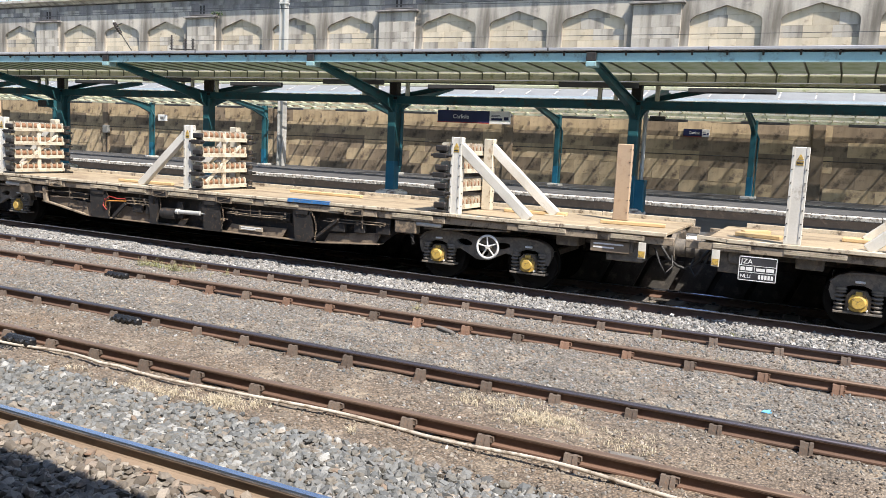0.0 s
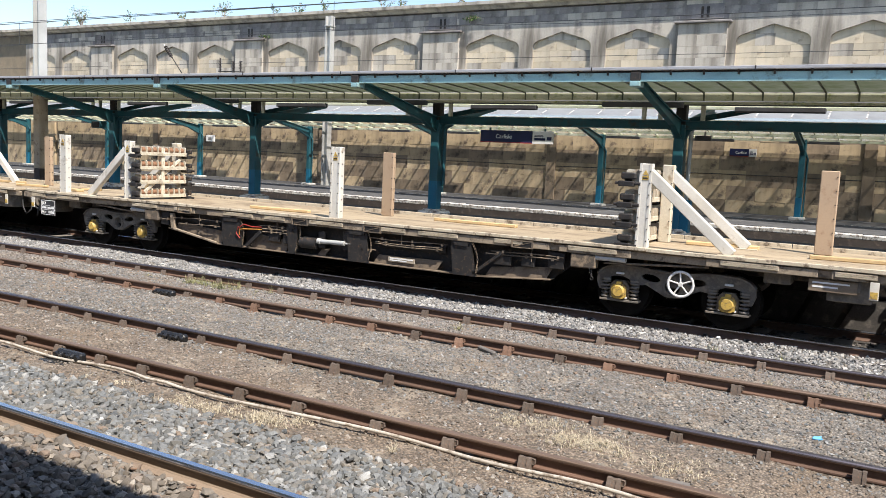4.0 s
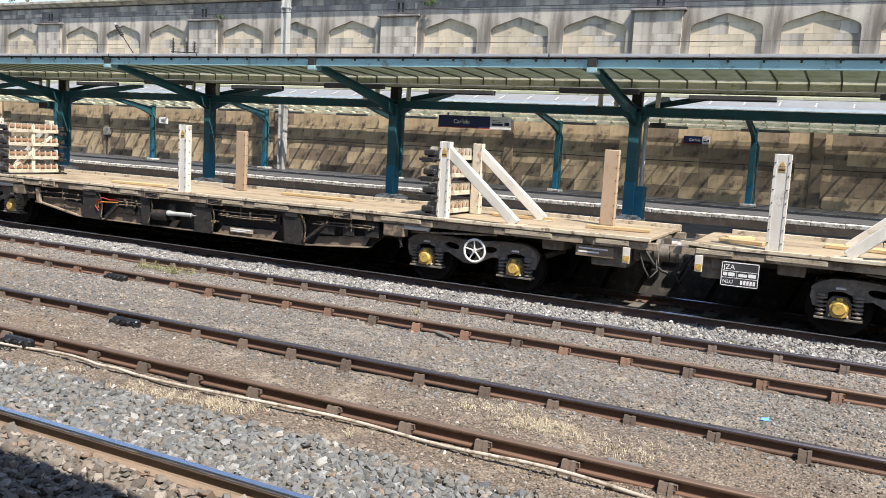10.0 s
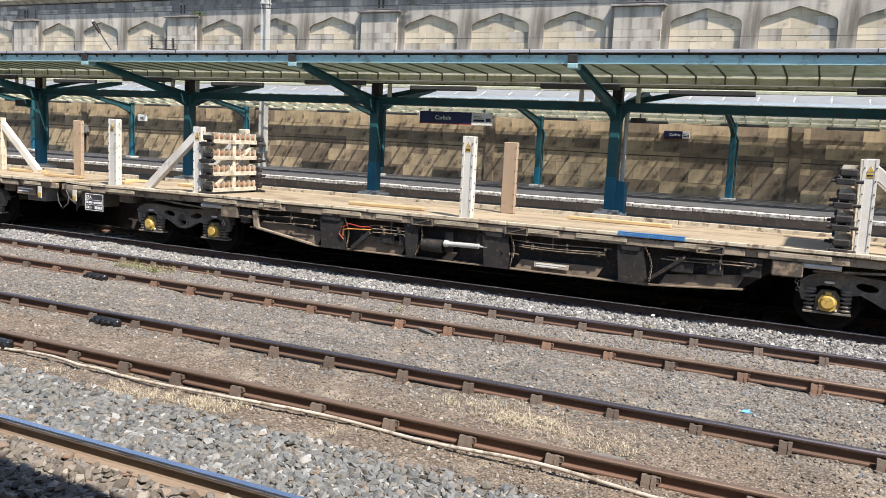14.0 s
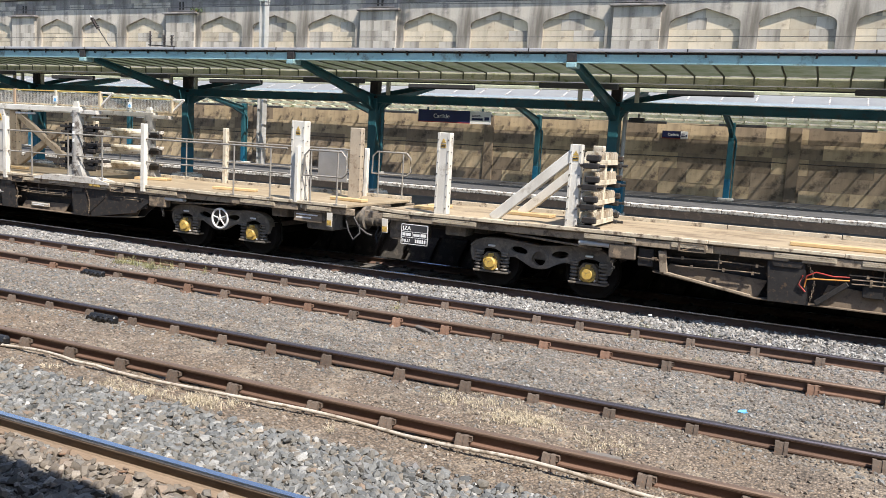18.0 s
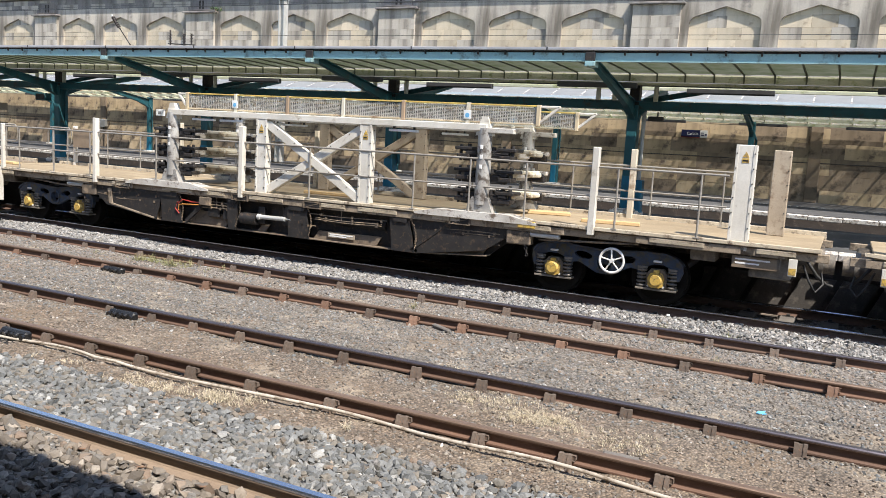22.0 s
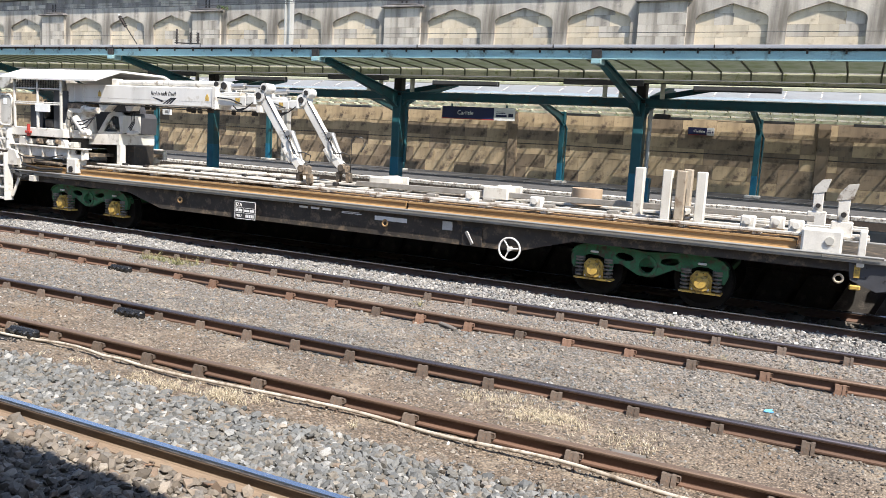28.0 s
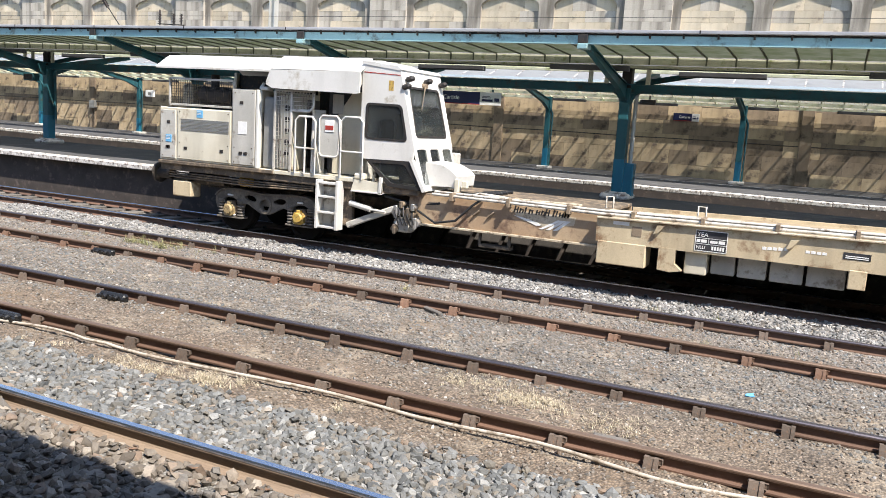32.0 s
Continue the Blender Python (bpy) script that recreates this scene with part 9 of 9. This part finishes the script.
part("air_tank", MB().cyl((-9.9, -1.0, 1.02), (-8.9, -1.0, 1.02), 0.12, 16), M["under"], cc)
part("air_tank", MB().cyl((-8.45, -1.1, 1.06), (-8.2, -1.1, 1.06), 0.10, 16), M["yellow"], cc)
for k in range(3):
    part("brake_pipe", MB().tube([(-10.3, -1.2, 1.12 - 0.05 * k), (-8.0, -1.22, 1.10 - 0.05 * k), (-6.6, -1.2, 1.12 - 0.04 * k)], 0.018, 6), M["undergrey"], cc)
part("sand_box", MB().box(-10.2, -9.7, -1.22, -0.9, 0.62, 0.95, 0.02), M["tan"], cc)
for y in (-0.9, 0.9):
    part("buffer", MB().cyl((-10.5, y, 1.05), (-10.85, y, 1.05), 0.12, 14).cyl((-10.85, y, 1.05), (-10.9, y, 1.05), 0.22, 20), M["under"], cc)

for ob in bpy.data.objects:  # daylight falls through the cab's panes
    if ob.type == "MESH" and ob.data.materials and ob.data.materials[0] == M["darkglass"]:
        ob.visible_shadow = False
# ---- signs ----
def name_sign(x0, x1, y, z0, z1, label):
    s = thing("station_sign", label, "sign")
    xm = x0 + (x1 - x0) * 0.72
    h = z1 - z0
    p = part("name_panel", MB().box(x0, xm, y, y + 0.04, z0, z1, 0.004), M["navy"], s)
    words("Carlisle", h * 0.34, facing(x0 + (xm - x0) * 0.30, y - 0.003, z0 + h * 0.36), M["letter"], p)
    part("red_edge", MB().box(x0, xm, y - 0.003, y, z0, z0 + h * 0.07), M["red"], p)
    q = part("side_panel", MB().box(xm + 0.002, x1, y, y + 0.04, z0, z1, 0.004), M["letter"], s)
    w = x1 - xm
    bars([(xm + w * 0.10, xm + w * 0.62, z0 + h * 0.28, z0 + h * 0.46), (xm + w * 0.10, xm + w * 0.55, z0 + h * 0.55, z0 + h * 0.60), (xm + w * 0.10, xm + w * 0.50, z0 + h * 0.66, z0 + h * 0.70), (xm + w * 0.70, xm + w * 0.92, z0 + h * 0.30, z0 + h * 0.56)], y, M["navy"], q)
    return s


sg = name_sign(-10.17, -8.05, 19.86, 3.02, 3.35, "navy station name sign hung under the canopy beam")
for x in (-9.9, -8.3):
    part("hanger", MB().box(x - 0.02, x + 0.02, 19.88, 19.92, 3.34, 3.42), M["teal"], sg)
name_sign(-6.12, -5.12, WY - 0.08, 3.14, 3.44, "small navy station name sign on the stone wall")
cam_box = thing("security_camera", "small dark security camera under the canopy", "camera", pose(-4.2, 19.75, 3.28))
part("housing", MB().box(-0.18, 0.14, -0.06, 0.06, -0.05, 0.06, 0.01), M["clamp"], cam_box)
part("lens", MB().cyl((-0.22, 0, 0), (-0.18, 0, 0), 0.06, 14), M["plate"], cam_box)
part("stalk", MB().cyl((0, 0, 0.05), (0, 0, 0.16), 0.02, 8), M["clamp"], cam_box)
for x, z, wd in ((-31.4, 3.0, 0.28),):
    b = thing("notice_box", "small white notice box fixed to a canopy column", "notice", pose(x, 30.8, z))
    part("case", MB().box(-wd, wd, -0.05, 0.05, -0.16, 0.16, 0.01), M["letter"], b)
    bars([(-wd * 0.4, wd * 0.4, -0.08, 0.06)], -0.05, M["greypanel"], b)
bx = thing("junction_box", "grey and green junction box on the stone wall", "junction box", pose(-38.4, WY - 0.12, 2.3))
part("case", MB().box(-0.2, 0.2, -0.1, 0.1, -0.25, 0.2, 0.02), M["greypanel"], bx)
part("conduit", MB().tube([(0, 0, -0.25), (0.02, 0, -0.8), (0, 0, -1.35)], 0.03, 8), M["clamp"], bx)
sp = thing("loudspeaker", "dark loudspeaker box on a canopy column", "loudspeaker", pose(-25.9, 19.9, 3.15))
part("case", MB().box(-0.28, 0.22, -0.14, 0.14, -0.1, 0.16, 0.02), M["teal"], sp)
part("grille", MB().box(-0.24, 0.18, -0.145, -0.14, -0.07, 0.13), M["clamp"], sp)

# ---- masts and overhead wires ----
m1 = thing("overhead_line", "overhead line wires with a pale grey steel mast", "overhead line", pose(-28.3, 19.2, 0.915))
hsec = lambda a, t: [(-a, -a), (-a + t, -a), (-a + t, -t / 2), (a - t, -t / 2), (a - t, -a), (a, -a), (a, a), (a - t, a), (a - t, t / 2), (-a + t, t / 2), (-a + t, a), (-a, a)]
part("post", MB().prism(hsec(0.17, 0.04), "z", 0, 11.0), M["mast"], m1)
part("base_paint", MB().box(-0.175, 0.175, -0.175, 0.175, 0.0, 0.55, 0.01), M["sooty"], m1)
part("lower_post", MB().box(-0.18, 0.18, -0.18, 0.18, 0.55, 3.2, 0.01), M["drabpost"], m1, "drab tan lower part of the mast")
part("band", MB().box(-0.175, 0.175, -0.175, 0.175, 1.2, 1.55, 0.01), M["sooty"], m1)
part("collar", MB().box(-0.22, 0.22, -0.2, 0.2, 8.6, 8.68, 0.01), M["clamp"], m1)
part("foot", MB().box(-0.3, 0.3, -0.3, 0.3, -0.02, 0.06, 0.02), M["concrete"], m1)
m2 = thing("overhead_mast", "pale grey steel overhead line mast before the stone wall", "mast", pose(-24.75, 31.9, 0.95))
part("post", MB().prism(hsec(0.16, 0.04), "z", 0, 8.1), M["mast"], m2)
part("cap", MB().box(-0.2, 0.2, -0.18, 0.18, 7.6, 7.68, 0.01), M["mast"], m2)
for k, (y, z, sag) in enumerate(((14.3, 5.16, 0.02), (14.3, 5.78, 0.08), (11.0, 5.0, 0.02), (23.3, 5.75, 0.03), (23.3, 6.9, 0.25), (7.2, 4.9, 0.02))):
    pts = [(x, y, z - sag * math.sin((x + 70) / 45 * math.pi) ** 2) for x in np.arange(-120, 61, 4.0)]
    pts = [(a + 28.3, b - 19.2, c - 0.915) for a, b, c in pts]
    part("wire", MB().tube(pts, 0.008, 5), M["wire"], m1)
for x in (-33, -22, -11):
    part("dropper", MB().tube([(x + 28.3, -4.9, 4.245), (x + 28.3, -4.9, 4.845)], 0.006, 5), M["wire"], m1)
ins = part("insulator", MB().cyl((-0.1, 0, 0.38), (-0.05, 0, 0.32), 0.03, 8), M["mast"], m1, "brown ribbed insulator on a tilted arm", at=pose(-26.28 + 28.3, 23.3 - 19.2, 6.17 - 0.915))
part("arm", MB().cyl((0, 0, 0.25), (0.9, 0, -0.75), 0.02, 8), M["clamp"], ins)
rb = MB().cyl((-0.05, 0, 0.32), (0.35, 0, -0.14), 0.035, 10)
for i in range(6):
    p = Vector((-0.02 + i * 0.06, 0, 0.285 - i * 0.069))
    rb.cyl(p, p + Vector((0.012, 0, -0.014)), 0.075, 12)
part("ribs", rb, M["porcelain"], ins)
for x, z0, z1 in ((-23.3, 5.43, 5.97), (-22.62, 5.43, 5.82), (-22.25, 5.43, 5.80)):
    vi = MB().cyl((0, 0, -0.02), (0, 0, z1 - z0), 0.03, 8)
    for i in range(6):
        vi.cyl((0, 0, 0.1 + i * 0.055), (0, 0, 0.115 + i * 0.055), 0.07, 12)
    part("insulator", vi, M["porcelain"], m1, "brown ribbed insulator", at=pose(x + 28.3, 23.3 - 19.2, z0 - 0.915))
part("insulator_bar", MB().cyl((-23.4 + 28.3, 4.1, 4.55), (-22.1 + 28.3, 4.1, 4.50), 0.02, 8), M["clamp"], m1)


# ---- plants ----
def blades(n, cx, cy, rx, ry, h, seed, z=-0.19):
    """Fine dry blades in splayed tufts, thinning out from the middle of the patch."""
    r = np.random.default_rng(seed)
    m = max(3, n // 16)
    tx, ty, big = cx + r.normal(0, rx, m), cy + r.normal(0, ry, m), 0.45 + 0.75 * r.random(m)
    k = r.integers(0, m, n)
    bx, by = tx[k] + r.normal(0, 0.022, n), ty[k] + r.normal(0, 0.018, n)
    zz = level(bx, by) - 0.005
    a, lean, l = r.random(n) * 6.28, 0.25 + 1.0 * r.random(n), h * big[k] * (0.5 + 0.8 * r.random(n))
    dx, dy, dz = np.cos(a) * np.sin(lean), np.sin(a) * np.sin(lean), np.cos(lean)
    w = 0.0010 + 0.0013 * r.random(n)
    px, py = -np.sin(a) * w, np.cos(a) * w
    b0 = np.stack((bx - px, by - py, zz), 1)
    b1 = np.stack((bx + px, by + py, zz), 1)
    m0 = np.stack((bx - px + dx * l * 0.5, by - py + dy * l * 0.5, zz + dz * l * 0.62), 1)
    m1 = np.stack((bx + px + dx * l * 0.5, by + py + dy * l * 0.5, zz + dz * l * 0.62), 1)
    tp = np.stack((bx + dx * l * 1.1, by + dy * l * 1.1, zz + dz * l * 0.95), 1)
    v = np.stack((b0, b1, m1, m0, tp), 1).reshape(-1, 3)
    q = np.arange(n)[:, None] * 5
    return v, np.concatenate([q + np.array(t)[None] for t in ((0, 1, 2), (0, 2, 3), (3, 2, 4))])


def grass_patch(label, material, spots):
    vs, ts, k = [], [], 0
    for i, s in enumerate(spots):
        v, t = blades(*s, seed=50 + i)
        vs.append(v)
        ts.append(t + k)
        k += len(v)
    return tagged(part("grass", sheet("grass", np.concatenate(vs), np.concatenate(ts), M[material], False)), label, "grass", kind="stuff")


grass_patch("dry straw-coloured grass in the gravel", "drygrass", [(1700, -6.1, 5.95, 0.35, 0.11, 0.06), (1500, -5.3, 6.02, 0.16, 0.09, 0.085), (140, -3.73, 8.22, 0.03, 0.03, 0.14), (4200, -2.45, 7.30, 0.22, 0.13, 0.05), (1600, -3.2, 7.60, 0.22, 0.10, 0.045), (900, -1.6, 7.15, 0.16, 0.12, 0.05),
            (300, -9.4, 9.1, 0.7, 0.12, 0.05), (70, -3.9, 6.1, 0.05, 0.05, 0.13), (160, -7.3, 6.0, 0.3, 0.1, 0.07), (200, -1.4, 7.2, 0.3, 0.15, 0.05)])
grass_patch("thin green grass between the rails", "grass", [(1100, -11.4, 11.4, 0.6, 0.12, 0.17), (60, -5.9, 11.2, 0.12, 0.05, 0.12), (70, -2.2, 11.98, 0.12, 0.05, 0.22), (40, -1.3, 12.0, 0.06, 0.04, 0.2), (40, -8.9, 12.0, 0.06, 0.05, 0.2), (50, -0.4, 11.0, 0.3, 0.1, 0.10), (40, -2.2, 11.5, 0.2, 0.1, 0.1)])


def bush(x, y, z, size, n, seed, hang=0.0):
    """A small wall plant: thin stems with many leaves."""
    r = np.random.default_rng(seed)
    b = thing("wall_plant", "small straggly green plant growing from the wall top", "plant", pose(x, y, z))
    st, lv, lt = MB(), [], []
    for i in range(max(4, n // 25)):
        a, e = r.random() * 6.28, 0.5 + r.random() * 0.9
        d = Vector((math.cos(a) * math.cos(e), math.sin(a) * math.cos(e) * 0.6, math.sin(e) * (1 - 1.7 * hang))) * size * (0.6 + 0.6 * r.random())
        st.tube([(0, 0, -0.05), d * 0.5 + Vector((0, 0, 0.04)), d], 0.006 + 0.004 * size, 5)
        for k in range(25):
            c = d * (0.35 + 0.7 * r.random()) + Vector(r.normal(0, 0.09 * size, 3))
            u, w_ = Vector(r.normal(0, 1, 3)).normalized(), Vector(r.normal(0, 1, 3)).normalized()
            s = 0.035 + 0.035 * r.random()
            k0 = len(lv)
            lv += [c - u * s, c + w_ * s * 0.5, c + u * s, c - w_ * s * 0.5]
            lt.append((k0, k0 + 1, k0 + 2, k0 + 3))
    part("stems", st, M["rustpost"], b)
    part("leaves", MB().add(lv, lt), M["leaf"], b)
    return b


for i, (x, sz, n) in enumerate(((-45.4, 1.25, 420), (-46.9, 0.6, 90), (-40.9, 0.7, 90), (-36.6, 0.5, 60), (-33.4, 1.0, 220), (-29.8, 0.5, 60), (-28.1, 0.7, 90), (-26.4, 0.7, 120), (-22.9, 0.6, 120), (-21.8, 0.5, 60), (-18.4, 0.7, 150), (-49.5, 0.8, 120), (-15.0, 0.4, 60))):
    bush(x, WY + 0.1, 9.62, sz, n, 300 + i)
bush(-17.9, WY - 0.25, 8.9, 0.7, 160, 340, 0.6)
bush(-30.2, WY - 0.2, 8.45, 0.5, 90, 341, 0.5)

# ---- litter and grease on the tracks ----
for x, y in ((-8.61, 7.90), (-11.37, 10.19), (-8.75, 6.40)):
    g = thing("rail_lubricator", "black greasy lubricator clamped to the rail", "lubricator", pose(x, y, -0.10))
    mb = MB().box(-0.24, 0.24, -0.13, -0.03, -0.06, 0.06, 0.025)
    for k in range(5):
        mb.cyl((-0.2 + k * 0.1, -0.13, 0.0 + 0.02 * (k % 2)), (-0.2 + k * 0.1, -0.17, 0.0), 0.035, 8)
    part("body", mb, M["grease"], g)
    part("spill", MB().box(-0.35, 0.35, -0.32, -0.10, -0.085, -0.055, 0.02), M["grease"], g)
lt = thing("plastic_scrap", "torn light blue plastic scrap on the gravel", "litter", pose(-0.54, 8.89, -0.125, 8, -6, 20))
part("sheet", MB().prism([(-0.05, -0.01), (-0.01, -0.04), (0.05, -0.03), (0.03, 0.0), (0.055, 0.03), (-0.02, 0.03)], "z", 0.0, 0.012), M["skyblue"], lt)
lt = thing("plastic_scrap", "small white scrap on the ballast", "litter", pose(-2.35, 13.2, -0.09, 20, 0, 0) @ Matrix.Scale(0.6, 4))
part("sheet", MB().prism([(-0.05, -0.03), (0.04, -0.04), (0.05, 0.04), (-0.03, 0.05)], "z", 0.0, 0.02), M["letter"], lt)
tagged(part("timber_scrap", MB().box(-0.17, 0.17, -0.035, 0.035, -0.02, 0.03, 0.012).data("timber_scrap", M["sleeper"]), None, None, at=pose(-4.9, 10.1, -0.13, 5, 4, -22)), "short dark piece of timber on the gravel", "timber")
tagged(part("timber_scrap", MB().box(-0.16, 0.16, -0.05, 0.05, -0.02, 0.02, 0.012).data("timber_scrap", M["sleeper"]), None, None, at=pose(-1.5, 6.85, -0.145, 5, 4, 12)), "flat dark scrap on the gravel", "scrap")

# ---- loose stones ----
PHI = (1 + 5 ** 0.5) / 2
ICO = np.array([(-1, PHI, 0), (1, PHI, 0), (-1, -PHI, 0), (1, -PHI, 0), (0, -1, PHI), (0, 1, PHI), (0, -1, -PHI), (0, 1, -PHI), (PHI, 0, -1), (PHI, 0, 1), (-PHI, 0, -1), (-PHI, 0, 1)]) / 1.9
ICOF = np.array([(0, 11, 5), (0, 5, 1), (0, 1, 7), (0, 7, 10), (0, 10, 11), (1, 5, 9), (5, 11, 4), (11, 10, 2), (10, 7, 6), (7, 1, 8), (3, 9, 4), (3, 4, 2), (3, 2, 6), (3, 6, 8), (3, 8, 9), (4, 9, 5), (2, 4, 11), (6, 2, 10), (8, 6, 7), (9, 8, 1)])


def stones(label, material, n, x0, x1, y0, y1, s0, s1, seed, lift=0.25, keep=None):
    """Broken stones: uneven, sharp, lying in and on the gravel."""
    r = np.random.default_rng(seed)
    x, y = r.uniform(x0, x1, n), r.uniform(y0, y1, n)
    if keep is not None:
        k = r.random(n) < keep(x, y)
        x, y = x[k], y[k]
        n = len(x)
    size = (s0 + (s1 - s0) * r.random(n) ** 1.8) / 2
    v = ICO[None] * (1 + r.normal(0, 0.20, (n, 12, 1))) + r.normal(0, 0.10, (n, 12, 3))
    v = v * np.stack((0.8 + 0.6 * r.random(n), 0.6 + 0.5 * r.random(n), 0.45 + 0.45 * r.random(n)), 1)[:, None, :]
    a, b = r.random(n) * 6.28, r.normal(0, 0.45, n)
    ca, sa, cb, sb = np.cos(a)[:, None], np.sin(a)[:, None], np.cos(b)[:, None], np.sin(b)[:, None]
    xx, zz = v[..., 0] * cb + v[..., 2] * sb, -v[..., 0] * sb + v[..., 2] * cb
    xx, yy = xx * ca - v[..., 1] * sa, xx * sa + v[..., 1] * ca
    p = np.stack((xx, yy, zz), -1) * size[:, None, None]
    p += np.stack((x, y, level(x, y) + size * lift), 1)[:, None, :]
    f = (np.arange(n)[:, None, None] * 12 + ICOF[None]).reshape(-1, 3)
    return tagged(part("ballast", sheet("ballast", p.reshape(-1, 3), f, M[material], False)), label, "ballast", kind="stuff")


off_rails = lambda x, y: np.min(np.abs(y[:, None] - np.array(RAILS)[None]), 1) > 0.06
soft = lambda lo, hi: (lambda x, y: off_rails(x, y) * np.clip((y - lo) / 0.3, 0, 1) * np.clip((hi - y) / 0.35, 0, 1))
stones("clean grey broken ballast beside the near rail", "ballast", 15000, -10, 2.2, 4.55, 5.95, 0.040, 0.100, 11, 0.45, soft(4.5, 5.85))
stones("pale stones among the grey ballast", "ballastpale", 700, -10, 2.2, 4.55, 6.0, 0.035, 0.085, 21, 0.5, soft(4.5, 5.9))
stones("brown dusty ballast of the near track", "ballastbrown", 9000, -10, 1.0, 2.2, 4.75, 0.045, 0.115, 12, 0.45, off_rails)
stones("brown stones among the grey ballast", "ballastbrown", 1500, -10, 2.2, 4.55, 6.0, 0.04, 0.09, 22, 0.5, soft(4.5, 5.9))
stones("small brown gravel between the old rails", "ballastbrown", 15000, -14, 3.2, 5.7, 8.2, 0.012, 0.05, 13, 0.1, off_rails)
stones("grey-brown gravel between the old tracks", "ballastbrown", 14000, -16, 3.2, 7.9, 10.3, 0.014, 0.055, 14, 0.1, off_rails)
stones("grey gravel scattered between the tracks", "ballast", 15000, -16, 3.2, 7.6, 11.9, 0.015, 0.055, 15, 0.1, off_rails)
stones("pale gravel scattered between the tracks", "ballastpale", 4000, -16, 3.2, 6.0, 11.9, 0.012, 0.04, 19, 0.1, off_rails)
stones("brown gravel of the far old track", "ballastbrown", 9000, -19, 3.2, 10.3, 12.0, 0.018, 0.055, 16, 0.1, off_rails)
stones("light grey ballast beside the train's track", "ballastpale", 17000, -21, 3.4, 11.95, 13.5, 0.035, 0.08, 17, 0.35, soft(11.85, 13.6))
stones("grey ballast beside the train's track", "ballast", 7000, -21, 3.4, 11.95, 13.5, 0.035, 0.08, 20, 0.35, soft(11.85, 13.6))

stones("dark oily ballast between the rails under the train", "oilstone", 9000, -24, 3.6, 13.62, 15.0, 0.035, 0.08, 23, 0.4, lambda x, y: off_rails(x, y) * (np.abs((x / 0.65 + 0.5) % 1.0 - 0.5) * 0.65 > 0.13))


def motions():
    """The whole train runs along its track; its wheels turn with it."""
    rows = lambda u: [(t, pose(u + RUN[t], TY, 0)) for t in range(33)]
    for ob, u in movers:
        walk(ob, rows(u))
    secs = np.arange(0, 32.01, 0.1)
    run = np.interp(secs, np.arange(33), RUN)
    for wh, s in spinners:
        walk(wh, [(float(t), pose(s, 0, 0.455, 0, math.degrees(r / 0.455), 0)) for t, r in zip(secs, run)])


motions()
